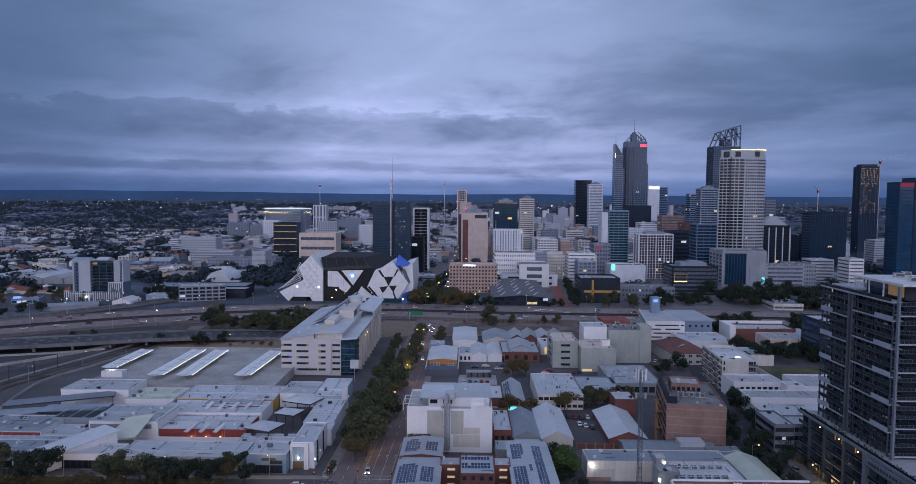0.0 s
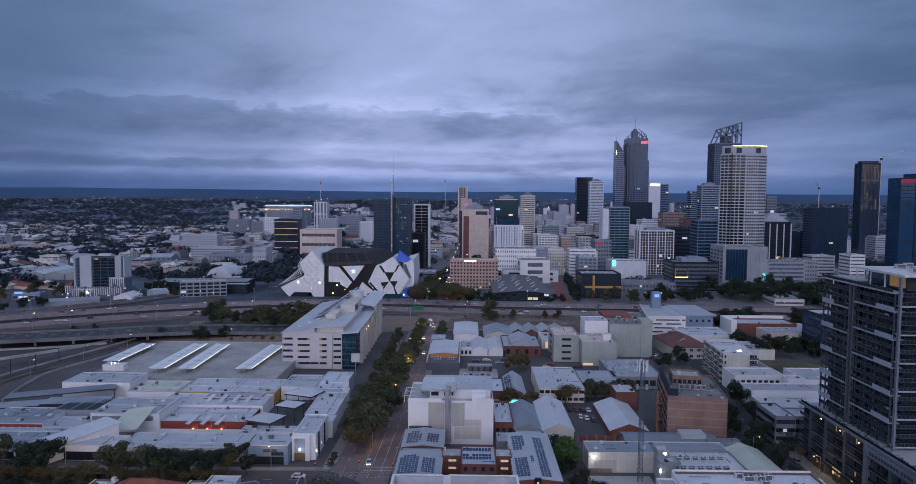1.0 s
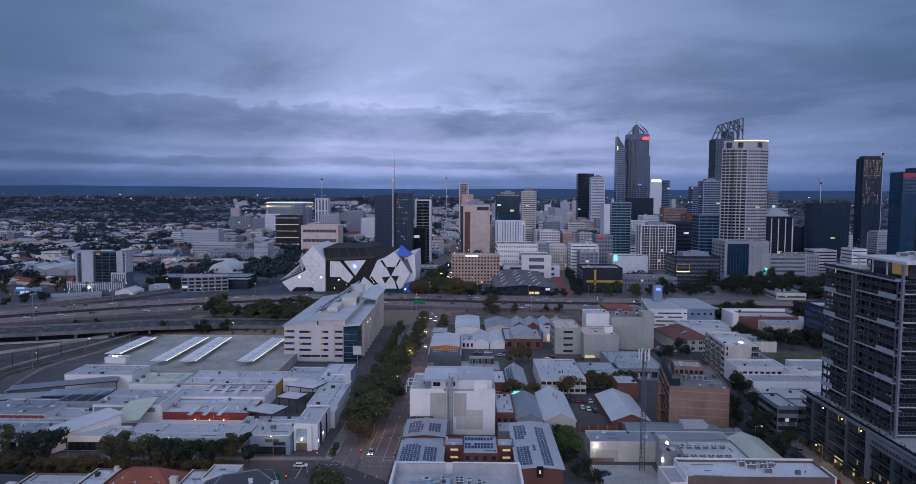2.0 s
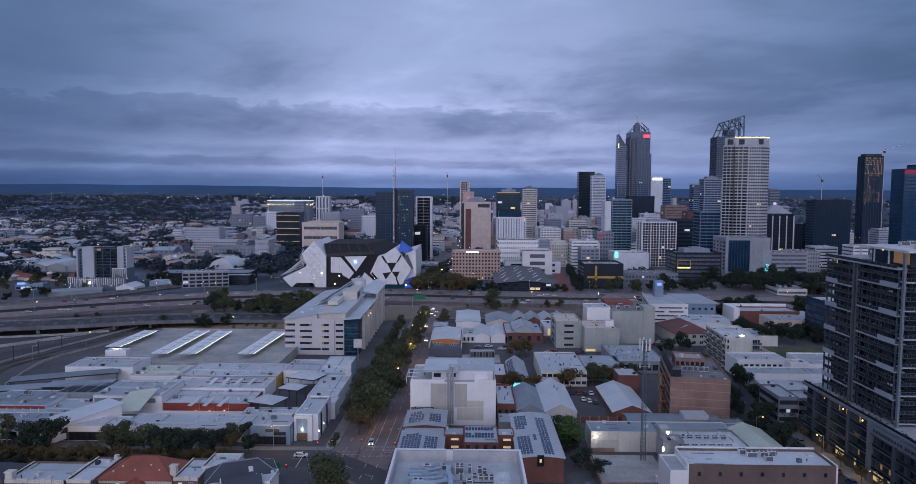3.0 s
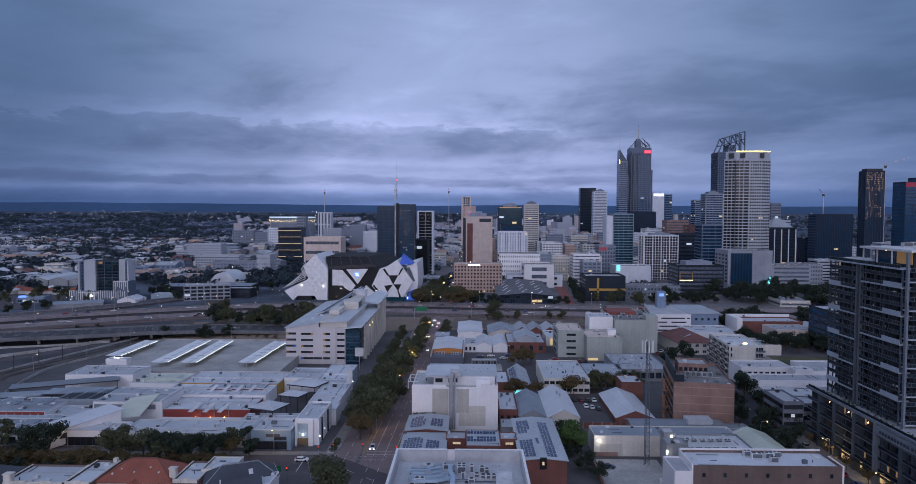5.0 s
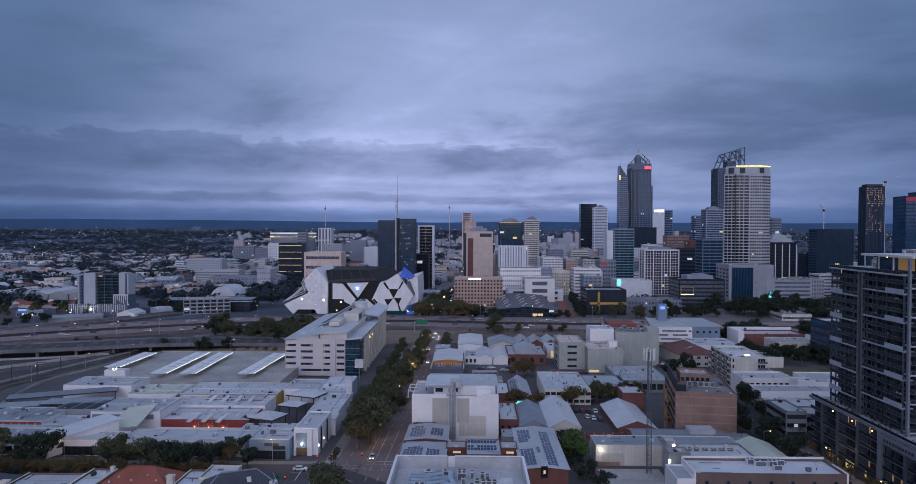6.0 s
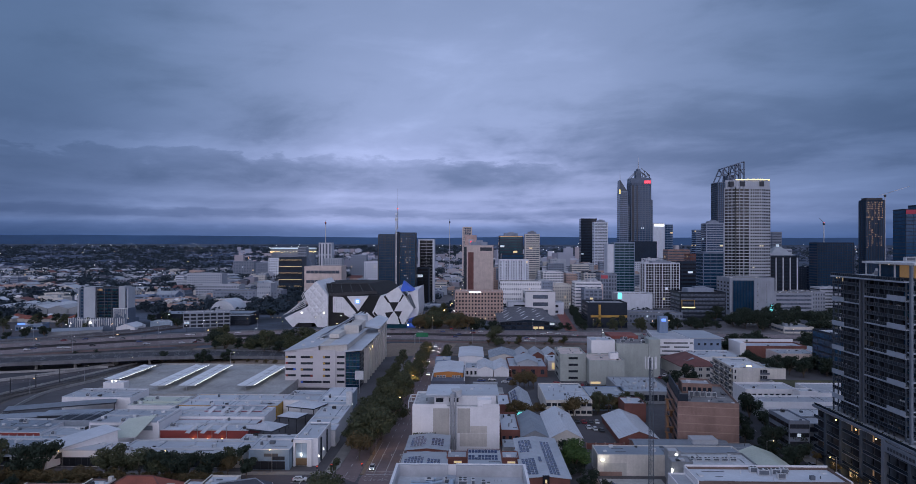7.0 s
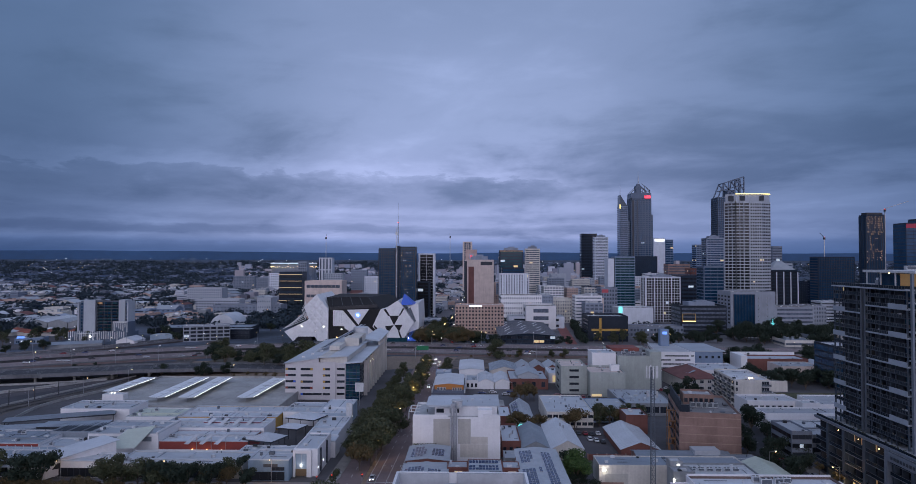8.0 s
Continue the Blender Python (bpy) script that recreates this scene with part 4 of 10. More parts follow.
for k in range(4):
    t = thing("round_duct", "curved silver round duct", "duct", (-8.6, 160.3, Z + 0.8), 0, "rooftop ducts")
    a = [(3.4 * (k * 0.22 + 0.45) * math.sin(q), 3.2 * (k * 0.22 + 0.45) * (1 - math.cos(q))) for q in [i * 0.26 for i in range(7)]]
    for (xa, ya), (xb, yb) in zip(a, a[1:]):
        part("duct_run", Geo().beam((xa, ya, 0), (xb, yb, 0), 0.5), DUCT if k % 2 else STEEL, t)
for x0, y0, x1, y1 in ((-14.2, 164.5, -9.5, 167.7), (-13.6, 158.9, -7.5, 162.3), (-8.6, 164.1, -5.2, 166.1), (-0.8, 160.5, 8.6, 162.1)):
    tagged(part("roof_mat", Geo().box(x0, y0, 0, x1, y1, 0.06), STEEL_DARK, at=(0, 0, Z)), "dark rubber mat under rooftop ducts", "mat", "roof mats")
for x0, y0, x1, z in ((-8.4, 165.9, -3.2, 0.5), (-12.8, 162.5, -6.2, 0.45), (-4.6, 161.3, 2.0, 0.35), (0.0, 159.5, 8.8, 0.4)):
    t = thing("pipe_rack", "bundle of grey pipes on low roof brackets", "pipes", (x0, y0, Z), 0, "roof pipes")
    for k in range(3):
        part("pipe", Geo().beam((0, k * 0.35, z), (x1 - x0, k * 0.35 + 0.3, z), 0.16), (STEEL, MESH_GREY, DUCT)[k], t)
    part("bracket", Geo().box(0.4, -0.2, 0, 0.6, 1.0, z - 0.05).box(x1 - x0 - 0.6, -0.2, 0, x1 - x0 - 0.4, 1.3, z - 0.05), STEEL_DARK, t)
for x, y, w, d, h, f in ((-9.8, 168.5, 2.2, 1.4, 1.6, 1), (-5.4, 168.9, 1.4, 1.4, 1.6, 1), (-1.6, 166.7, 2.2, 1.3, 1.9, 2), (-1.6, 168.2, 2.2, 1.3, 1.9, 2), (0.9, 167.9, 1.0, 2.0, 1.8, 1), (3.4, 167.5, 1.2, 1.3, 1.5, 1), (4.6, 166.7, 1.1, 1.2, 1.3, 1), (2.1, 164.5, 1.3, 1.2, 1.0, 1), (3.6, 163.5, 1.2, 1.2, 1.1, 1),
                         (4.9, 163.5, 1.2, 1.2, 1.1, 1), (6.2, 163.5, 1.2, 1.2, 1.1, 1), (-1.2, 163.1, 1.0, 1.0, 1.8, 1), (-11.4, 160.1, 2.4, 1.6, 1.5, 2), (0.8, 161.3, 1.6, 1.2, 1.0, 1)):
    ac_unit(x, y, Z, w, d, h, f)
tagged(part("roof_hatch", Geo().box(-2.0, -5, 0, 2.0, 5, 0.7), MEMBRANE_LIGHT, at=(8.6, 161.4, Z)), "grey roof upstand with a smooth top", "roof hatch")
for x, y in ((6.2, 171.4), (7.0, 171.5), (7.9, 171.3)):
    vent(x, y, Z, 0.16, 0.4)


# ---- brick apartments with solar roofs ----
def brick_wing(x0, x1, y0, y1, ze, zr, n):
    t = hall("brick_apartment_block", "red brick apartment block with a grey metal roof", x0, x1, y0, y1, ze, zr, RED_BRICK, PALE_SHEET, "y", over=0.5)
    windows(t, x1 - x0, y1 - y0, 0.2, ze / 3 - 0.1, 3, "lrb", n, 0.4, 0.5, GLASS, FRAME_W, lit=0.06)
    return t


brick_wing(-21.2, -7.4, 230.5, 247.5, 7.6, 8.3, 3)
brick_wing(-21.2, -7.4, 200, 226, 7.6, 8.3, 3)
block("brick_apartment_block", "low brick link between two roofs", "building", -21.2, -7.4, 226.1, 230.4, 7.4, RED_BRICK, PALE_SHEET, parapet=0.2)
solar_array(-19.6, 233.5, 7.91, 5, 7, -5.8, 0, {(0, 6), (4, 6), (4, 5), (4, 0)})
solar_array(-12.6, 234.5, 8.26, 4, 5, 5.8)
solar_array(-20.2, 207, 7.86, 6, 9, -5.8, 0, {(5, 8), (0, 8)})
solar_array(-12.9, 208, 8.28, 4, 7, 5.8)
rw = brick_wing(15.6, 29.4, 203.5, 244.5, 7.6, 8.3, 3)
solar_array(17.0, 228, 7.9, 4, 8, -5.8, 0, {(3, 0), (3, 1)})
solar_array(16.8, 206, 7.88, 4, 9, -5.8)
solar_array(24.2, 205.5, 8.27, 3, 20, 5.8)
solar_array(22.0, 217, 8.42, 1, 3, 0)
part("roof_recess", Geo().box(-1.2, -21.1, 5.2, 0.8, -20.4, 8.5), GLASS, rw)
part("lamp", Geo().box(-0.5, -21.2, 6.4, 0.1, -21.05, 7.4), LIT_WARM, rw)
ct = block("brick_apartment_block", "red brick apartment block around a courtyard", "building", -0.9, 10.2, 213, 229, 8.6, RED_BRICK, PALE_SHEET, 3, 4, 0.45, 0.5, "fb", parapet=0.15)
solar_array(0.0, 218.2, 8.6, 9, 2, 0, 8, {(2, 1)})
solar_array(0.0, 225.3, 8.7, 9, 1, 0, 14)
for x0, x1 in ((-7.4, -0.9), (10.2, 15.6)):
    t = block("stair_block", "brick stair block with glowing landing windows", "building", x0, x1, 221, 228, 8.2, RED_BRICK, PALE_SHEET, parapet=0.2)
    for k in range(3):
        part("window", pane_mesh(2.6, 0.8, LIT_WARM, FRAME_W, 1), None, t, at=(0.3, -3.5, 1.7 + k * 2.5))

# ---- white building with the tall flue ----
white = block("white_building", "tall white rendered building with a blank party wall", "building", -21.2, 10.8, 254, 280, 16.6, WHITE_WALL, MEMBRANE_LIGHT, 4, 8, 0.6, 0.45, "lr")
for x0, x1, z0, z1, m in ((-8.4, -2.4, 4.5, 15.9, PATCH_WALL), (0.6, 5.2, 6.9, 15.9, PATCH_WALL), (1.4, 11.4, 2.0, 6.8, CREAM_WALL), (5.3, 11.4, 6.9, 9.5, CREAM_WALL)):
    part("paint_patch", Geo().box(x0, -13.05, z0, x1, -13.003, z1), m, white)
FLUE = mat("flue_metal", (0.4, 0.415, 0.44), 0.5, 0.2, var=0.2, streak=0.2)
part("flue", Geo().box(-2.2, -14.0, 1.0, -1.55, -13.02, 20.0).box(-1.35, -14.1, 1.0, -0.6, -13.02, 20.6).box(-0.4, -14.0, 1.0, 0.25, -13.02, 20.0), FLUE, white)
part("flue_band", Geo().box(-2.3, -14.2, 5.0, -0.42, -13.0, 5.3).box(-2.3, -14.2, 9.6, -0.42, -13.0, 9.9).box(-2.3, -14.2, 14.2, -0.42, -13.0, 14.5), STEEL, white)
part("flue_head", Geo().cyl(0.2, -8.5, 19.4, 21.6, 1.9, 20), FRAME_W, white)
part("flue_rim", Geo().cyl(0.2, -8.5, 21.6, 21.9, 2.15, 20), MEMBRANE_LIGHT, white)
part("flue_bend", Geo().beam((-1.3, -13.6, 20.6), (-0.6, -9.6, 20.6), 1.5), FLUE, white)
part("terrace_step", Geo().box(9.8, -13.4, 12.6, 15.9, -12.98, 17.6), WHITE_WALL, white)
part("terrace_parapet", Geo().box(-15.9, -13.2, 16.5, -3.2, -12.8, 17.4), WHITE_WALL, white)
part("terrace_frame", Geo().beam((-17.4, -12.7, 18.4), (-17.4, -2, 18.4), 0.28).beam((-17.4, -12.7, 18.4), (-13.4, -12.7, 18.4), 0.28).beam((-17.4, -12.7, 15.8), (-17.4, -12.7, 18.4), 0.28).beam((-17.4, -7, 18.4), (-13.6, -7, 18.4), 0.22).beam((-17.4, -2, 15.8), (-17.4, -2, 18.4), 0.28).beam((-17.4, -2, 18.4), (-13.6, -2, 18.4), 0.28), FRAME_W, white)
pent = block("penthouse", "white rooftop storey with terrace windows", "building", -13.4, 9.8, 259.5, 279, 3.5, WHITE_WALL, MEMBRANE_LIGHT, 0, lift=15.8, parapet=0.2)
part("roof_slab", Geo().box(-14.2, -11.4, 3.5, -1.2, 10.2, 3.85).box(-1.18, -9.9, 3.5, 12.6, 10.2, 3.8), WHITE_SHEET, pent)
part("roof_slab", Geo().box(-14.8, -10.4, 3.9, -2.2, 6, 4.1), WHITE_SHEET, pent)
for x, w in ((-9.6, 2.8), (-5.6, 0.9), (-4.3, 0.9), (-3.0, 0.9), (8.6, 2.2)):
    part("window", pane_mesh(w, 1.5, GLASS, FRAME_D, 1 if w > 1 else 0), None, pent, at=(x, -9.77, 1.9))
part("wing_wall", Geo().box(4.5, -13.6, 0, 9.6, -9.8, 3.0), WHITE_WALL, pent)
for i in range(7):
    vent(-10 + i * 2.9, 264 + (i * 5) % 12, 19.55, 0.22, 0.5)
t = block("workshop", "low brick workshop behind the white building with a white roof", "building", -14.5, 6.5, 281, 297, 9.2, RED_BRICK, WHITE_SHEET, parapet=0.35)
g = Geo()
rng = random.Random(8)
for i in range(9):
    foliage(g, (-20.4 + i * 0.95, 253.4, 6.6), (0.6, 0.6, 0.6), 40, 0.25, rng)
tagged(part("hedge", g, LEAF), "dark clipped hedge along the wall", "hedge")

# ---- small works and yards behind ----
t = block("shop", "low shop with a red brick wall and white roof", "building", 11.6, 18.8, 262, 290, 6.0, RED_BRICK, WHITE_SHEET, 1, 3, 0.5, 0.4, "f")
for x, y in ((13, 282), (15, 270), (16.5, 276)):
    vent(x, y, 5.2, 0.4, 1.4)
hall("warehouse", "small warehouse with a grey gabled roof", 19.2, 29.0, 258, 289, 4.6, 7.0, GREY_WALL, GREY_SHEET)
block("carport", "low grey flat-roofed carport", "building", 11.8, 18.6, 246, 256, 4.2, GREY_WALL, PALE_SHEET, parapet=0.2)
block("carport", "low grey flat-roofed store", "building", 19.2, 29.0, 246.5, 257, 4.6, GREY_WALL, PALE_SHEET, parapet=0.2)
hall("warehouse", "warehouse with a pale gabled metal roof", 29.8, 41.5, 257, 294, 4.6, 7.6, CREAM_WALL, WHITE_SHEET)
vent(35.6, 279, 7.3, 0.5, 1.6)
vent(36.6, 277, 7.2, 0.4, 1.4)
t = hall("house", "small white gabled house with roof solar panels", 18.8, 27.4, 302, 336, 4.5, 7.3, WHITE_WALL, PALE_SHEET)
part("lit_sign", Geo().box(-3.6, -17.3, 1.6, 0.4, -17.02, 2.9), SIGN_TEAL, t)
part("dormer", Geo().gable(-2.4, -17.4, 2.4, -10, 4.0, 5.6, 7.0, "y", 0, 0, 0.2), WHITE_WALL, t)
solar_array(19.2, 309, 5.6, 3, 6, -33)
solar_array(19.2, 321, 5.6, 3, 6, -33)
t = block("workshop", "cream workshop with a white roof and strip windows", "building", 33.5, 54, 308, 346, 7, CREAM_WALL, WHITE_SHEET, 2, 8, 0.8, 0.42, "fr", parapet=0.4)
for x, y in ((38, 318), (42, 326), (48, 320), (45, 334), (50, 330)):
    vent(x, y, 6.6, 0.4, 1.1)
t = block("workshop", "low blue-grey workshop with wide windows", "building", 55, 74, 318, 344, 6, BLUE_WALL, PALE_SHEET, 2, 6, 0.8, 0.45, "f", parapet=0.4)
hall("warehouse", "white gabled warehouse beside a car park", 56.5, 71, 263, 298, 2.9, 5.6, RED_BRICK, WHITE_SHEET, "y")
# car park and its brick wall
tagged(part("pavement", Geo().prism([(41.5, 262), (54.3, 262), (54.3, 306), (43.5, 306)], -0.2, 0.05), ASPHALT), "asphalt car park with parked cars", "car park", kind="structure")
bw = thing("brick_wall", "low dark brick boundary wall with piers", "wall", (43, 258.5, 0))
part("wall_run", Geo().box(0, 0, -0.3, 14.5, 0.35, 2.2), RED_BRICK, bw)
for i in range(5):
    part("pier", Geo().box(i * 3.5, -0.1, -0.3, i * 3.5 + 0.5, 0.45, 2.45), BRICK, bw)
# brown brick office
bb = block("brick_office_building", "brown brick office building with a blank end wall", "building", 80.2, 102.0, 258.35, 293.85, 17.6, BRICK, GRAVEL_ROOF, 0, parapet=0.9, turn=-9.5)
windows(bb, 21.8, 35.5, 0.8, 3.2, 5, "l", 9, 0.8, 0.5, lit=0.03)
for k in range(5):
    part("course", Geo().box(-10.95, -17.83, 3.2 + k * 3.1, 10.95, -17.755, 3.45 + k * 3.1), COURSE, bb)
part("screen", Geo().box(-10.4, -15.5, 16.7, -9.9, 16, 21.5), DARK_WALL, bb)
part("screen", Geo().box(-9.9, -15.5, 16.7, -6.8, -15.1, 19.8), DARK_WALL, bb)
block("plant_room", "brick rooftop plant room with a glazed front", "plant room", 85.5, 97, 278, 289, 4.0, BRICK, MEMBRANE, 1, 6, 0.7, 0.5, "f", lift=16.7, turn=-9.5)
for i in range(5):
    ac_unit(86.5 + i * 2.1, 273.6 - i * 0.35, 16.7, 1.7, 1.5, 1.9, 1)
fe = thing("fire_escape", "rusty steel fire escape with zigzag flights", "stairs", (74.9, 265.5, 0), -9.5)
for x, y in ((0, 0), (2.6, 0), (0, 6), (2.6, 6)):
    part("post", Geo().box(x - 0.1, y - 0.1, 0, x + 0.1, y + 0.1, 17.2), RUST, fe)
for k in range(5):
    part("landing", Geo().box(-0.2, 0 if k % 2 else 4.4, 3.2 + k * 3.2, 2.8, 1.6 if k % 2 else 6, 3.35 + k * 3.2), RUST, fe)
    part("flight", Geo().beam((0.6 + (k % 2) * 1.4, 1.2 if k % 2 == 0 else 4.8, 0.2 + k * 3.2), (0.6 + (k % 2) * 1.4, 4.8 if k % 2 == 0 else 1.2, 3.2 + k * 3.2), 0.9, 0, 0.15), RUST, fe)
block("brick_shop", "red brick shop with a pale flat roof", "building", 66, 75.2, 298, 311, 8, RED_BRICK, WHITE_SHEET, parapet=0.3)
# sheds and industrial yard
t = hall("long_shed", "long low shed with a grey metal roof", 59, 92, 246, 258, 4.0, 5.2, BRICK, GREY_SHEET, "x")
part("dormer", Geo().box(4, -3, 4.5, 13, 3, 6.4), WHITE_SHEET, t)
ind = block("industrial_building", "low white industrial building with a grey roof", "building", 42, 90, 229, 240, 7, CREAM_WALL, GREY_SHEET, parapet=0.3)
part("roller_door", Geo().box(-22, -5.58, 0, -14.5, -5.52, 4.2), PATCH_WALL, ind)
part("wall_base", Geo().box(-24, -5.66, -0.5, -16, -5.52, 1.4), BRICK, ind)
for x, y, z in ((43.2, 228.4, 5.4), (43.9, 228.4, 5.5)):
    t = thing("floodlight", "small bright floodlight on a wall", "lamp", (x, y, z), 0, "floodlights")
    part("bulb", Geo().box(-0.18, -0.18, -0.15, 0.18, 0.1, 0.15), LAMP_WHITE, t)
    part("bracket", Geo().box(-0.05, 0.1, -0.05, 0.05, 0.62, 0.05), STEEL_DARK, t)
vb = block("industrial_building", "industrial building with rows of roof condensers", "building", 66, 89, 206, 228.6, 8, GREY_WALL, MEMBRANE_LIGHT, parapet=0.5)
for j, y in enumerate((213.5, 221.5)):
    for i in range(6):
        ac_unit(69 + i * 2.7 + j * 0.9, y, 7.5, 2.0, 1.0, 1.0, 2)
t = block("plant_room", "grey plant tower with a bright wall lamp", "plant room", 62, 68.5, 214, 220, 9.5, GREY_WALL, MEMBRANE, parapet=0.4)
part("lamp", Geo().box(-3.5, -3.2, 6.2, -3.0, -3.02, 7.4), LAMP_WHITE, t)
t = block("plant_room", "grey plant tower with a bright wall lamp", "plant room", 64, 68, 225, 230, 9.5, GREY_WALL, MEMBRANE, parapet=0.4)
part("lamp", Geo().box(0.2, -2.7, 7.8, 0.9, -2.52, 8.6), LAMP_WHITE, t)
t = hall("industrial_building", "industrial hall with a pale green-grey roof", 90, 102, 212, 237, 5.6, 7.8, GREY_WALL, GREEN_SHEET, "y")
block("shed", "low shed with a dark grey roof", "building", 88, 100, 239, 250, 5, GREY_WALL, GREY_SHEET, parapet=0.3)
# corner building with brick side
fb = block("flat_roofed_building", "white flat-roofed building with a brown brick wall", "building", 61, 101, 185.6, 197.8, 13.2, BRICK_DARK, WHITE_SHEET, 3, 7, 0.16, 0.28, "f", parapet=0.6, lit=0.06)
part("end_wall", Geo().box(-20.4, -6.15, -1, -20.02, 6.1, 13.5).box(20.02, -6.15, -1, 20.5, 2, 13.3).box(-20.0, 6.12, -1, 20, 6.5, 13.7), WHITE_WALL, fb)
windows(fb, 40.8, 12.2, 0.5, 3.8, 3, "l", 1, 0.7, 0.5, style="ribbon")
t = block("shed", "blank white wall block beside a yard", "building", 55.5, 60.4, 184, 195.5, 12.2, WHITE_WALL, MEMBRANE, parapet=0.4)
for x, y, w in ((81, 193, 3), (84.5, 190, 2.2), (84.5, 193.4, 2.2), (87, 194, 2), (79, 195, 2)):
    ac_unit(x, y, 12.6, w, 1.4, 1.6, 2)
block("plant_room", "white rooftop plant box", "plant room", 71, 79, 198.2, 203, 11.8, WHITE_WALL, MEMBRANE, parapet=0.3)
tagged(part("pavement", Geo().prism([(41, 200), (62, 200), (62, 226), (42, 226)], -0.2, 0.04), CONCRETE), "pale concrete yard behind the sheds", "yard", kind="structure")
yw = thing("boundary_wall", "low brown boundary wall of a yard", "wall", (40, 199.5, 0))
part("wall_run", Geo().box(0, 0, -0.3, 21, 0.4, 1.9).box(0, 0.4, -0.3, 0.4, 27, 2.0), BRICK, yw)
t = block("switch_cabinet", "white equipment cabinet on the yard", "cabinet", 57.2, 60.6, 201.5, 204.5, 2.3, WHITE_WALL, MEMBRANE, parapet=0.1)

# lattice telecom mast
mast = thing("telecom_mast", "grey lattice telecom mast with antenna panels", "mast", (57.6, 222, 0))
legs = [(-0.55, -0.4), (0.55, -0.4), (0.0, 0.6)]
H_MAST = 40.0
for x, y in legs:
    part("leg", Geo().beam((x * 1.5, y * 1.5, -0.3), (x, y, H_MAST), 0.17), MESH_GREY, mast)
g = Geo()
for k in range(26):
    z0, z1 = k * 1.5, (k + 1) * 1.5
    s0, s1 = 1.5 - 0.5 * z0 / H_MAST, 1.5 - 0.5 * z1 / H_MAST
    for i in range(3):
        j = (i + 1) % 3
        g.beam((legs[i][0] * s0, legs[i][1] * s0, z0), (legs[j][0] * s1, legs[j][1] * s1, z1), 0.075)
        g.beam((legs[i][0] * s1, legs[i][1] * s1, z1), (legs[j][0] * s1, legs[j][1] * s1, z1), 0.075)
part("bracing", g, MESH_GREY, mast)
for z in (36.4, 39.2):
    part("ring", Geo().box(-1.8, -0.1, z, 1.8, 0.1, z + 0.2).box(-0.1, -1.5, z, 0.1, 1.5, z + 0.2), STEEL, mast)
part("cross_arm", Geo().box(-1.5, -0.1, 31.0, 1.5, 0.1, 31.2), STEEL, mast)
for x, y in ((-1.7, 0), (1.7, 0), (0, -1.6), (0, 1.6), (-1.1, -1.1), (1.1, -1.1)):
    part("antenna", Geo().box(x - 0.2, y - 0.12, 36.6, x + 0.2, y + 0.12, 40.4), FRAME_W, mast)
for x in (-1.5, 1.5):
    part("dish", Geo().box(x - 0.3, -0.3, 30.6, x + 0.3, 0.1, 32.4), STEEL, mast)

# ---- apartment tower on its podium ----
S = 2.8
tw = thing("apartment_tower", "tall dark apartment tower with stacked balconies", "tower", (127, 202, 0))
part("core", Geo().box(3.2, 2.6, 18.5, 48, 44, 65.4), DARK_WALL, tw)
part("corner_blade", Geo().box(-0.3, -0.5, 18.5, 0.3, 0.5, 70.2), SLAB, tw)
part("spine", Geo().box(0.6, 24.0, 18.5, 3.2, 26.4, 65.4), DARK_WALL, tw)
part("roof_slab", Geo().box(1.0, 0.2, 70.2, 48, 27, 70.9), MEMBRANE_LIGHT, tw)
part("penthouse", Geo().box(5.5, 6, 65.4, 46, 26, 70.2), FRAME_D, tw)
part("penthouse_glass", Geo().box(5.3, 14.5, 65.8, 5.48, 25.6, 69.6), GLASS_BLUE, tw)
part("roof_terrace", Geo().box(3.3, 27.2, 65.4, 48, 43.6, 65.9), MEMBRANE, tw)
for i in range(5):
    part("lift_room", Geo().box(9 + i * 2.1, 30 + i % 2 * 3, 65.9, 10.6 + i * 2.1, 34 + i % 2 * 3, 67.4 + i % 3 * 0.7), (GREY_WALL, FRAME_W)[i % 2], tw)
# lamplight on the timber wall is put in as emission of the wall
part("lit_wall", Geo().box(5.2, 6.5, 66.2, 5.46, 14, 69.9), mat("timber_wall_lamplight_glow", (0.45, 0.27, 0.12), 0.7, glow=0.22), tw)
for i in range(4):
    part("post", Geo().box(1.6, 3 + i * 7.6, 65.4, 1.95, 3.35 + i * 7.6, 70.2), FRAME_W, tw)
part("lamp", Geo().cyl(3.6, 17, 69.8, 70.15, 0.18, 8), LAMP_WARM, tw)
for x, y, w in ((12, 20, 3), (17, 24, 2.4), (20, 12, 2.4), (9, 8, 2.6), (13, 5, 2.0)):
    ac_unit(127 + x, 202 + y, 70.9, w, 1.6, 1.4, 2)


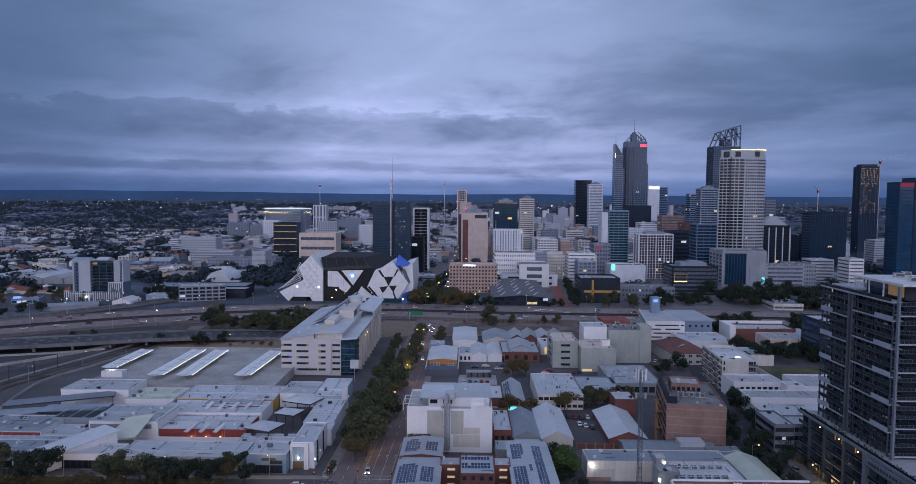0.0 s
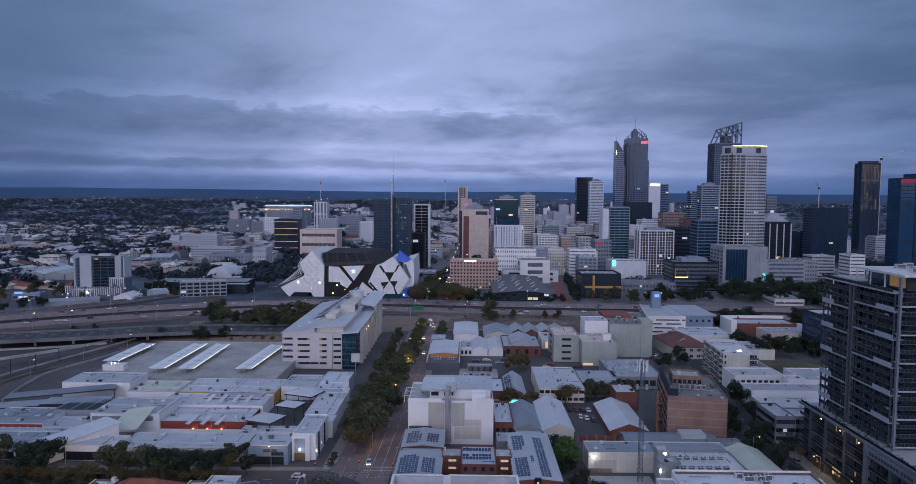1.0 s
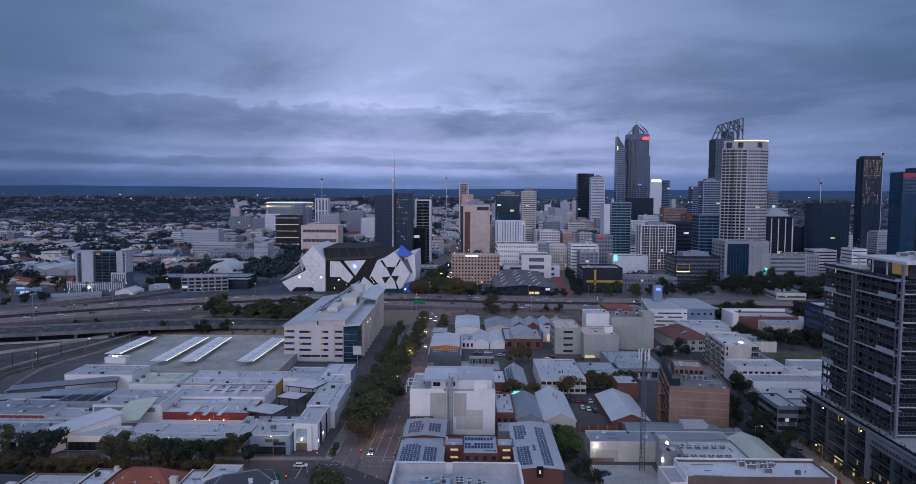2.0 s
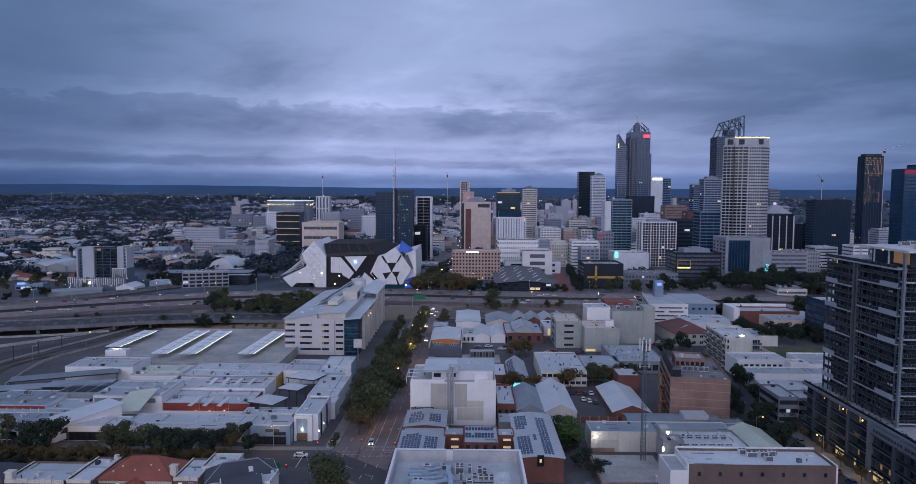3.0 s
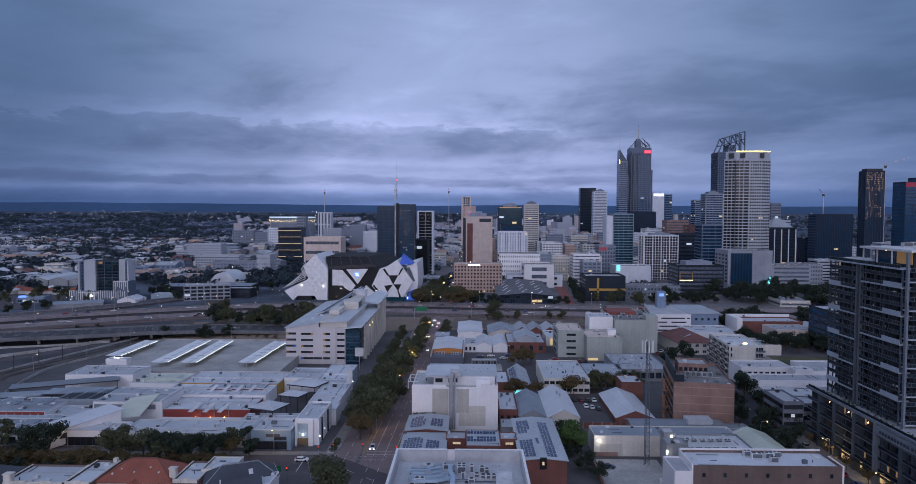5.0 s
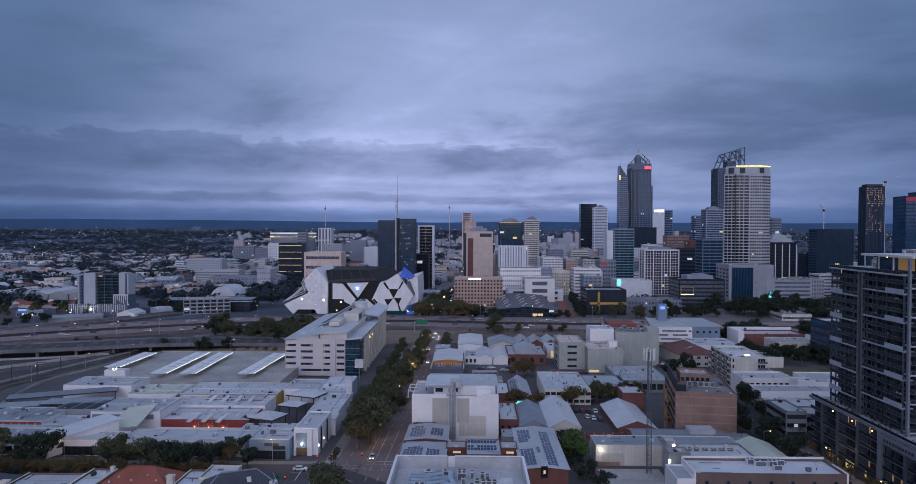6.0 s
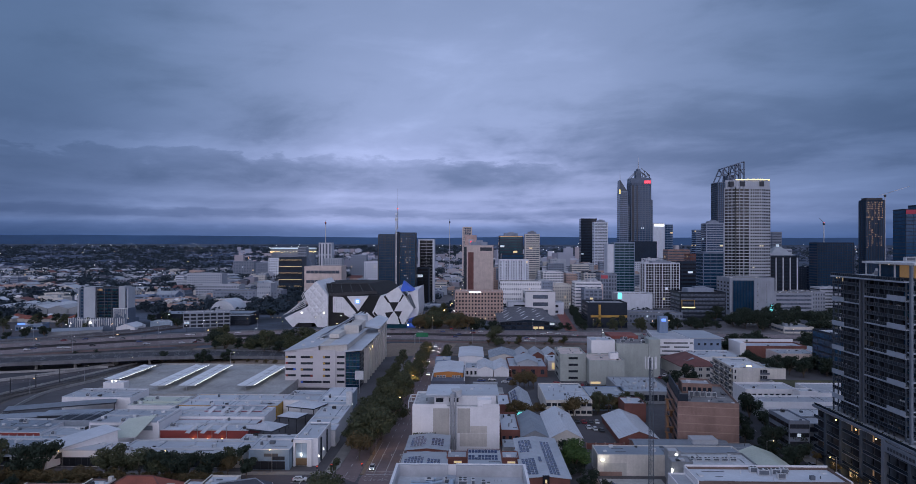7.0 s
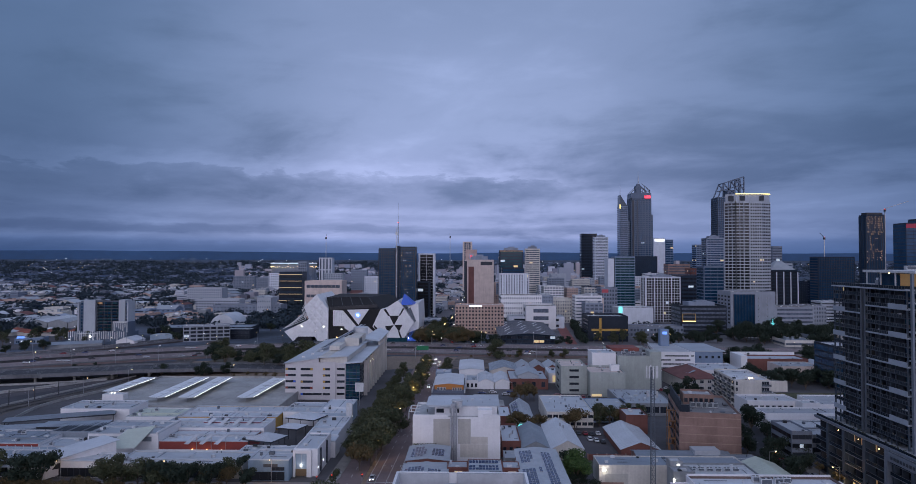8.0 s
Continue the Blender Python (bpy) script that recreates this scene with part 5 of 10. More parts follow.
def balcony(parent, x0, y0, x1, y1, z, face, pale):
    """Slab with a glass rail on its outer edge; face l or f."""
    b = part("balcony", Geo().box(x0 - (0.12 if pale else 0), y0, z - (0.42 if pale else 0.2), x1, y1, z), PALE_EDGE if pale else SLAB_DARK, parent)
    if face == "l":
        g = Geo().box(x0 + 0.03, y0 + 0.1, z + 0.08, x0 + 0.07, y1 - 0.1, z + 0.95, 0).box(x0, y0 + 0.1, z + 0.97, x0 + 0.1, y1 - 0.1, z + 1.06, 1)
        n = int((y1 - y0) / 1.25)
        for i in range(n + 1):
            y = y0 + 0.1 + (y1 - y0 - 0.3) * i / n
            g.box(x0 - 0.02, y, z, x0 + 0.1, y + 0.09, z + 0.97, 1)
    else:
        g = Geo().box(x0 + 0.1, y0 + 0.03, z + 0.08, x1 - 0.1, y0 + 0.07, z + 0.95, 0).box(x0 + 0.1, y0, z + 0.97, x1 - 0.1, y0 + 0.1, z + 1.06, 1)
        n = int((x1 - x0) / 1.25)
        for i in range(n + 1):
            x = x0 + 0.1 + (x1 - x0 - 0.3) * i / n
            g.box(x, y0 - 0.02, z, x + 0.09, y0 + 0.1, z + 0.97, 1)
    part("railing", g, [BALC, RAIL_PAINT], b, "glass balcony rail with grey posts")


BALC = glass_mat("balcony_glass", (0.02, 0.03, 0.042), 0.2, 0.2, 1.25)
rng = random.Random(77)
for k in range(17):
    z = 65.4 - k * S
    near_pale, far_pale = k % 3 == 2, k % 3 == 0 and k > 0
    if k == 0:
        balcony(tw, -0.6, 2.6, 5.2, 43.6, z, "l", True)
    else:
        balcony(tw, 0.0, 2.6, 3.2, 24.0, z, "l", near_pale)
        balcony(tw, 0.0, 26.4, 3.2, 43.5, z, "l", far_pale)
    balcony(tw, 0.6, -0.2, 30, 2.6, z - 0.8, "f", k % 3 == 1)
    if near_pale:
        part("white_panel", Geo().box(-0.25, 2.6, z - 0.3, -0.02, 11.5, z + 1.25), PALE_EDGE, tw)
    if far_pale:
        part("white_panel", Geo().box(-0.25, 36, z - 0.3, -0.02, 43.5, z + 1.25), PALE_EDGE, tw)
    if k == 16:
        continue
    for y0, y1 in ((3.0, 8.8), (9.2, 13.4), (13.8, 18.8), (19.2, 23.8), (26.8, 31.6), (32.0, 36.8), (37.2, 43.2)):
        pane = LIT_WARM if rng.random() < 0.012 else rng.choice([GLASS, GLASS_BLUE, GLASS_BLUE, GLASS_TEAL, GLASS])
        part("window", pane_mesh(y1 - y0, S - 0.7, pane, FRAME_D, 3), None, tw, at=(3.18, (y0 + y1) / 2, z - S + 1.35), turn=-90)
    for x0, x1 in ((4, 12), (12.4, 20), (20.4, 29)):
        part("window", pane_mesh(x1 - x0, S - 0.7, LIT_WARM if rng.random() < 0.01 else GLASS, FRAME_D, 3), None, tw, at=((x0 + x1) / 2, 2.58, z - S + 1.1))
    for y in (9.0, 13.6, 19.0, 31.8, 37.0):
        part("divider", Geo().box(0.3, y - 0.1, z - S, 3.15, y + 0.1, z - 0.28), SLAB_DARK, tw)
for y in (9.0, 13.6, 19.0, 24.0, 26.4, 31.8, 37.0):
    part("column", Geo().box(0.35, y - 0.22, 18.5, 0.8, y + 0.22, 65.2), SLAB if y in (24.0, 26.4) else FRAME_D, tw)
# pale upright piers and down pipes on the long face
for y, wide in ((2.9, 0.5), (11.3, 0.3), (16.4, 0.3), (21.6, 0.3), (29.2, 0.4), (34.4, 0.3), (40.2, 0.3), (43.3, 0.5)):
    part("pier", Geo().box(0.12, y - wide / 2, 18.5, 0.5, y + wide / 2, 65.2), SLAB_DARK, tw)
for y in (24.1, 26.3):
    part("pier", Geo().box(-0.2, y - 0.35, 18.5, 0.6, y + 0.35, 65.6), MESH_GREY, tw)
# chairs, pots and dryers left on the balconies
g = Geo()
for k in range(1, 17):
    z = 65.4 - k * S
    for _ in range(16):
        y = rng.uniform(3.4, 42)
        if 23.5 < y < 27:
            continue
        a, h = rng.uniform(0.2, 0.6), rng.uniform(0.5, 1.3)
        g.box(1.0, y, z + 0.01, 1.0 + a, y + rng.uniform(0.3, 1.1), z + h, rng.choice([0, 0, 1, 2]))
part("balcony_clutter", g, [FRAME_D, FRAME_W, BARK], tw)["kind"] = "stuff"
# podium
pd = thing("podium", "dark five-storey apartment podium with white balcony lines", "building", (122.3, 160, 0))
part("core", Geo().box(2.0, -20, -1, 58, 90, 18.2), DARK_WALL, pd)
part("roof", Geo().box(0.2, -20, 18.2, 58, 90, 18.6), MEMBRANE, pd)
part("roof_edge", Geo().box(-0.3, -20, 18.6, 0.3, 90, 19.3), SLAB, pd)
part("roof_rail", Geo().box(0.6, -20, 18.6, 0.66, 90, 19.9), BALC, pd)
part("portal", Geo().box(-0.7, 46.2, 0, 0.9, 47.6, 19.0).box(-0.7, -20, 15.6, 0.3, 46.2, 18.2), SLAB, pd)
for i in range(14):
    y = 24.0 + i * 1.45 + (0.6 if i > 3 else 0)
    part("lettering_bar", Geo().box(-0.82, y, 16.4, -0.72, y + 0.9, 17.3), FRAME_D, pd)
for k in range(4):
    z = 4.6 + k * 3.5
    for y0, y1 in ((-18, 4), (6, 20), (22, 34), (36, 45.6), (48, 58), (60, 70), (72, 80), (82, 89)):
        b = part("balcony", Geo().box(-0.1, y0, z - 0.2, 2.0, y1, z), SLAB_DARK, pd)
        part("railing", Geo().box(-0.05, y0, z, 0.0, y1, z + 0.95), BALC, b)
        part("top_rail", Geo().box(-0.12, y0, z + 0.95, 0.02, y1, z + 1.03), RAIL_PAINT, b)
        part("slab_edge", Geo().box(-0.16, y0, z - 0.2, -0.1, y1, z - 0.02), SLAB if (k + int(y0)) % 3 else RAIL_PAINT, b)
        for q in range(1, int((y1 - y0) / 4.2) + 1):
            part("blade", Geo().box(0.1, y0 + q * 4.2 - 0.12, z, 1.9, y0 + q * 4.2 + 0.12, z + 3.2), FRAME_D if q % 2 else SLAB_DARK, b)
        part("window", pane_mesh(y1 - y0 - 0.6, 2.5, LIT_DIM if rng.random() < 0.12 else GLASS, FRAME_D, 3), None, pd, at=(1.98, (y0 + y1) / 2, z + 1.5), turn=-90)
for y in (5, 21, 35, 59, 71, 81):
    part("pier", Geo().box(-0.3, y - 0.7, -1, 2.0, y + 0.7, 18.2), SLAB_DARK, pd)
part("awning", Geo().box(-0.9, -20, 3.7, 0.0, 90, 3.9), DARK_WALL, pd)
for i in range(12):
    pane = LIT_WARM if i % 3 != 1 else GLASS
    part("shopfront", pane_mesh(5.4, 2.8, pane, FRAME_D, 2), None, pd, at=(1.98, 2 + i * 7.2, 1.7), turn=-90)
for i, y in enumerate((63, 52, 40, 75)):
    part("lamp", Geo().cyl(0.4, y, 17.2, 17.5, 0.16, 8), LAMP_WARM, pd)
g = Geo()
for i in range(60):
    foliage(g, (1.2 + rng.uniform(0, 1.6), -18 + i * 1.8, 19.0), (0.7, 0.9, 0.55), 16, 0.3, rng)
part("roof_planting", g, LEAF, pd)
for i in range(9):
    part("downlight", Geo().cyl(-0.4, 4 + i * 9.5, 3.45, 3.69, 0.14, 8), LAMP_WARM, pd)
t = block("office_building", "low grey building with ribbon windows beside the podium", "building", 114.5, 121.8, 251, 268, 13, FAR_GREY, MEMBRANE, 4, 1, 0.94, 0.5, "fl", "ribbon", parapet=0.6)


# ---- blocks between the side street and the freeway ----
gc = block("grey_concrete_building", "large blank green-grey concrete building", "building", 84, 108.6, 399, 444, 19.2, GREEN_GREY, GRAVEL_ROOF, parapet=0.9)
part("stair_tower", Geo().box(5.6, -22.9, 0, 12.2, -12, 21.6), GREEN_GREY, gc)
for x, y in ((90, 412), (96, 416), (101, 408), (94, 424)):
    ac_unit(x, y, 18.1, 2.4, 2, 1.6, 1)
part("roof_deck", Geo().box(-11, 4, 18.2, 6, 21, 20.2), HEDGE_RED, gc)
gs = block("grey_concrete_building", "stepped grey concrete building with ribbon windows", "building", 64.4, 83.4, 377, 402, 13.2, GREEN_GREY, TAN_WALL, parapet=0.7)
part("lit_base", Geo().box(-8.8, -12.7, 0.4, -3.5, -12.52, 1.6), LIT_WARM, gs)
gs = block("grey_concrete_building", "lower grey concrete wing with ribbon windows", "building", 49.8, 64.2, 386, 412, 15.2, GREEN_GREY, TAN_WALL, 4, 1, 0.36, 0.34, "fl", "ribbon", parapet=0.7)
block("plant_room", "white rooftop plant room", "plant room", 70, 83.6, 403, 419, 20.4, WHITE_WALL, PALE_SHEET, 0, parapet=0.4)
block("plant_room", "small white rooftop tank room", "plant room", 77.5, 82, 386, 391, 15.8, WHITE_WALL, PALE_SHEET, 0, parapet=0.3)
t = block("flat_roofed_building", "low pale building with many roof vents", "building", 72, 96.5, 332, 369, 6, GREY_WALL, PALE_SHEET, 1, 7, 0.8, 0.5, "f", parapet=0.4)
rng = random.Random(4)
for i in range(16):
    vent(74 + rng.random() * 20, 336 + rng.random() * 30, 5.6, 0.55, 1.0)
rr = thing("red_roofed_house", "old cream house under a hipped terracotta roof", "building", (129, 412, 0), 4)
part("wall", Geo().box(-11, -17, -1, 11, 17, 7), CREAM_WALL, rr)
part("roof", Geo().hip(-11, -17, 11, 17, 7, 12, 0), BROWN_TILE, rr)
part("skylight", Geo().sheet([(-6, -12, 9.4), (-1.5, -12, 10.8), (-1.5, -5, 10.8), (-6, -5, 9.4)], 0.15), GREY_SHEET, rr)
windows(rr, 22, 34, 0, 3.5, 2, "f", 5, 0.5, 0.5, frame_m=FRAME_W)
wa = block("apartment_building", "white five-storey apartment building with balconies", "building", 130, 147, 343, 377, 15.5, CREAM_WALL, MEMBRANE_LIGHT, 0, parapet=0.7, turn=-3)
windows(wa, 17, 34, 0.4, 2.95, 5, "l", 8, 0.5, 0.55)
for k in range(5):
    for y0 in (-16.5, -8.0, 0.5, 9.0):
        b = part("balcony", Geo().box(-10.3, y0, 0.5 + k * 2.95, -8.5, y0 + 6, 0.75 + k * 2.95), CREAM_WALL, wa)
        part("railing", Geo().box(-10.3, y0, 0.75 + k * 2.95, -10.22, y0 + 6, 1.7 + k * 2.95), MESH_GREY, b)
    b = part("balcony", Geo().box(4, -18.6, 0.5 + k * 2.95, 8.5, -17.0, 0.75 + k * 2.95), CREAM_WALL, wa)
    part("railing", Geo().box(4, -18.6, 0.75 + k * 2.95, 8.5, -18.52, 1.7 + k * 2.95), MESH_GREY, b)
    part("window", pane_mesh(3.6, 2.2, GLASS, FRAME_W, 2), None, wa, at=(6.2, -17.02, 1.9 + k * 2.95))
    part("window", pane_mesh(1.0, 2.0, GLASS, FRAME_W, 0), None, wa, at=(-7.4, -17.02, 1.9 + k * 2.95))
part("lamp", Geo().box(1, -9, 14.8, 3, -8.2, 15.3), LAMP_WARM, wa)
wl = block("office_building", "low white building with a curved wall of square windows", "building", 128, 152, 325, 341, 9.0, WHITE_WALL, MEMBRANE, 0, parapet=0.8)
for i in range(8):
    part("window", pane_mesh(1.7, 1.5, GLASS, FRAME_D), None, wl, at=(-8 + i * 2.7, -8.02, 6.0))
for i in range(3):
    part("window", pane_mesh(3.0, 3.0, GLASS, FRAME_D, 2), None, wl, at=(-9 + i * 4.2, -8.02, 2.4))
part("lit_entry", Geo().box(-8, -8.3, 0.3, -4, -8.1, 1.2), LAMP_WHITE, wl)
block("office_building", "white stair block with a sloped parapet", "building", 150, 158, 318, 325, 9.5, WHITE_WALL, MEMBRANE_LIGHT, parapet=0.4)
block("office_building", "dark-windowed low block with a pale roof", "building", 160, 190, 322, 345, 8, WHITE_WALL, MEMBRANE, 1, 3, 0.8, 0.6, "f", parapet=0.6)
w2 = block("office_building", "white two-storey building with slit windows", "building", 127, 165, 303, 316, 8, WHITE_WALL, MEMBRANE, 1, 18, 0.5, 0.14, "f", parapet=0.6)
w3 = block("office_building", "white flat-roofed building with a dark glass side", "building", 126.5, 162, 283, 302.6, 5.8, WHITE_WALL, MEMBRANE_LIGHT, 1, 1, 0.9, 0.5, "fl", "ribbon", parapet=0.5)
t = block("office_building", "grey block with balconies beside the side street", "building", 124.5, 150, 268.5, 280, 7.5, GREY_WALL, MEMBRANE, 2, 4, 0.9, 0.5, "fl", "ribbon", parapet=0.6)
bw = thing("office_building", "white building with dark ribbon windows and a blue wing", "building", (140, 500, 0))
part("wall", Geo().prism([(-17, -34), (9, -34), (9, 14), (-8.6, 20)], -1, 12), WHITE_WALL, bw)
part("roof", Geo().prism([(-16, -33), (8, -33), (8, 13), (-7.8, 19)], 12, 12.2), MEMBRANE, bw)
part("parapet", Geo().beam((-17, -34, 12.4), (9, -34, 12.4), 0.4, 0, 0.9).beam((-17, -34, 12.4), (-8.6, 20, 12.4), 0.4, 0, 0.9), WHITE_WALL, bw)
part("blue_wing", Geo().box(9.2, -24, -1, 31, 18, 11.6), BLUE_WALL, bw)
part("wing_roof", Geo().box(9.2, -25, 11.6, 32.5, 19, 12.3), PALE_SHEET, bw)
part("sign_tower", Geo().box(-4, 2, 12, 2, 8, 24), BLUE_WALL, bw)
part("sign", Geo().box(-2.6, 1.7, 20.5, 0.6, 1.95, 22.5), SIGN_BLUE, bw)
for k in range(4):
    for x0, x1 in (((-14, -6), (-3, 7)), ((-12, 2), (4, 8)), ((-15, -7), (-4, 6)), ((-11, 5), (6.5, 8.4)))[k]:
        part("window", pane_mesh(x1 - x0, 0.8, GLASS, FRAME_D), None, bw, at=((x0 + x1) / 2, -34.02, 2.0 + k * 2.7))
    ang = math.degrees(math.atan2(13, 84))
    part("window", pane_mesh(44, 0.9, GLASS, FRAME_D, 6), None, bw, at=(-12.9, -7, 2.0 + k * 2.7), turn=-90 - ang)
for i in range(5):
    part("window", pane_mesh(1.6, 1.6, GLASS, FRAME_D), None, bw, at=(11.6 + i * 4.2, -24.02, 8))
# red brick hall, tan hall and dark office by the trees
t = block("brick_hall", "red brick hall behind a white front wall", "building", 182, 222, 462, 482, 9, RED_BRICK, PALE_SHEET, parapet=0.8)
part("front_wall", Geo().box(-24, -10.4, 0, -20.1, 10, 11).box(-20, 10.05, 5, 20, 10.4, 11), WHITE_WALL, t)
t = block("hall", "tan hall with a curved pale roof", "building", 190, 214, 430, 450, 9, TAN_WALL, PALE_SHEET, parapet=0.4)
hall("hall", "low hall with a pale roof", 214, 240, 440, 470, 5, 8, CREAM_WALL, PALE_SHEET)
block("office_building", "dark glass office building with ribbon windows", "building", 210, 238, 406, 430, 24.5, DARK_WALL, MEMBRANE, 6, 1, 0.94, 0.8, "fl", "ribbon", GLASS_BLUE, parapet=0.8)
block("office_building", "grey low building with a colonnade", "building", 214, 240, 372, 398, 8, GREY_WALL, MEMBRANE, 1, 9, 0.6, 0.7, "fl", parapet=0.6)
block("flat_roofed_building", "pale flat-roofed building behind a yard", "building", 158, 178, 395, 418, 6, CREAM_WALL, PALE_SHEET, parapet=0.4)
block("flat_roofed_building", "low white shed with a skylight roof", "building", 140, 172, 440, 470, 5, WHITE_WALL, WHITE_SHEET, parapet=0.4)
tagged(part("pavement", Geo().prism([(164, 352), (208, 352), (208, 392), (164, 392)], -0.2, 0.06), GRASS), "dull green lawn behind the apartments", "lawn", kind="structure")
wt = thing("boundary_wall", "pale wall round a lawn", "wall", (163, 351, 0))
part("wall_run", Geo().box(0, 0, -0.3, 46, 0.4, 2.4).box(0, 0.4, -0.3, 0.4, 42, 2.4), CREAM_WALL, wt)

# small works along the main street
t = hall("shop", "orange-fronted shop with a white roof", -19.6, -4.2, 374, 408, 6.6, 7.4, ORANGE_WALL, WHITE_SHEET, over=0.3)
part("front_block", Geo().box(-8.8, -27, -1, 8.8, -17.2, 4.2), mat("slate_render", (0.11, 0.125, 0.165), 0.8, var=0.15, streak=0.1), t)
part("side_frame", Geo().box(-8.9, -27.2, 4.2, -8.4, 17, 5.4).box(8.4, -27.2, 4.2, 8.9, 17, 5.4), FRAME_W, t)
for i in range(3):
    ac_unit(-17.5 + i * 1.7, 371.4, 4.2, 1.4, 0.9, 1.5, 1)
for i in range(4):
    ac_unit(-9.4 + i * 1.3, 371.4, 4.2, 1.1, 0.9, 1.4, 1)
cond = block("plant_room", "grey rack of condenser units beside a yard", "plant room", 1.2, 14.4, 362, 366, 3.4, GREY_WALL, MEMBRANE, parapet=0.2)
for i in range(8):
    part("condenser", Geo().box(-6.2 + i * 1.6, -2.3, 0.4, -4.9 + i * 1.6, -2.02, 2.8), STEEL_DARK if i % 2 else MESH_GREY, cond)
block("shop", "small blue-grey stair block beside the street", "building", -21, -12, 410, 424, 7.4, BLUE_WALL, PALE_SHEET, parapet=0.3)
hall("warehouse", "warehouse with a plain white roof", -7.5, 8, 436, 478, 5, 5.8, WHITE_WALL, WHITE_SHEET)
hall("workshop", "white workshop with twin roofs", 4, 13, 398, 426, 4, 6, WHITE_WALL, WHITE_SHEET)
hall("workshop", "white workshop with twin roofs", 13.5, 23, 398, 426, 4, 6, WHITE_WALL, WHITE_SHEET)
rb = block("brick_house", "red brick house with a grey lantern roof", "building", 22, 44, 398, 430, 6, RED_BRICK, PALE_SHEET, 1, 4, 0.4, 0.5, "f", parapet=0.5)
part("lantern", Geo().gable(-6, -12, 6, 10, 5.4, 7.4, 9.6, "y", 0, 0, 0.6), PALE_SHEET, rb)
hall("workshop", "grey gabled workshop with cream walls", 12, 30, 440, 470, 4, 6.5, CREAM_WALL, GREY_SHEET)
for i in range(4):
    hall("brick_house", "small brick house in a row with grey roofs", 30 + i * 9, 38 + i * 9, 446, 470, 4.5, 7, RED_BRICK, PALE_SHEET, "y")
t = block("workshop", "white workshop with a lit doorway", "building", 46.5, 54, 418, 440, 6, WHITE_WALL, WHITE_SHEET, parapet=0.4)
part("doorway", Geo().box(-1.4, -11.2, 0.8, 1.4, -11.02, 4.6), LIT_WARM, t)
hall("workshop", "long brick shed under brown tiles", 68, 96, 444, 470, 4, 6, BRICK, BROWN_TILE, "x")
block("shop", "small white shop with a flat roof", "building", -3, 4, 398, 420, 5, WHITE_WALL, PALE_SHEET, 1, 3, 0.5, 0.5, "f")
tagged(part("pavement", Geo().prism([(-3, 300), (17, 300), (17, 368), (-3, 368)], -0.2, 0.05), CONCRETE), "pale concrete yard with parked cars", "yard", kind="structure")
block("shop", "small white shop at a yard", "building", 10.5, 18, 312, 334, 4, RED_BRICK, WHITE_SHEET, parapet=0.3)


# ---- shopping centre across the street ----
def canopy(x, y, z, w, d, rise, turn, label="pale pitched metal canopy on steel posts", material=None):
    t = thing("canopy", label, "canopy", (x, y, 0), turn, "shop canopies")
    g = Geo()
    k = min(w, d) * 0.12
    ring = [(-w / 2, -d / 2, z), (w / 2, -d / 2, z), (w / 2, d / 2, z), (-w / 2, d / 2, z)]
    top = [(-k, -k, z + rise), (k, -k, z + rise), (k, k, z + rise), (-k, k, z + rise)]
    g.solid([(a, b, c - 0.2) for a, b, c in ring], ring).solid(ring, top)
    part("roof", g, material or WHITE_SHEET, t)
    for sx in (-1, 1):
        for sy in (-1, 1):
            part("post", Geo().cyl(sx * (w / 2 - 0.8), sy * (d / 2 - 0.8), -0.2, z - 0.1, 0.16, 8), STEEL_DARK, t)
    part("fascia", Geo().box(-w / 2 - 0.05, -d / 2 - 0.05, z - 0.5, w / 2 + 0.05, -d / 2, z - 0.02).box(w / 2, -d / 2, z - 0.5, w / 2 + 0.05, d / 2, z - 0.02), FRAME_D, t)
    ribs = Geo()
    for i in range(1, 10):
        u = -w / 2 + w * i / 10
        ribs.beam((u, -d / 2, z + 0.05), (u * 0.24, -k, z + rise + 0.05), 0.09, 0, 0.08)
    part("roof_ribs", ribs, material or WHITE_SHEET, t)
    return t


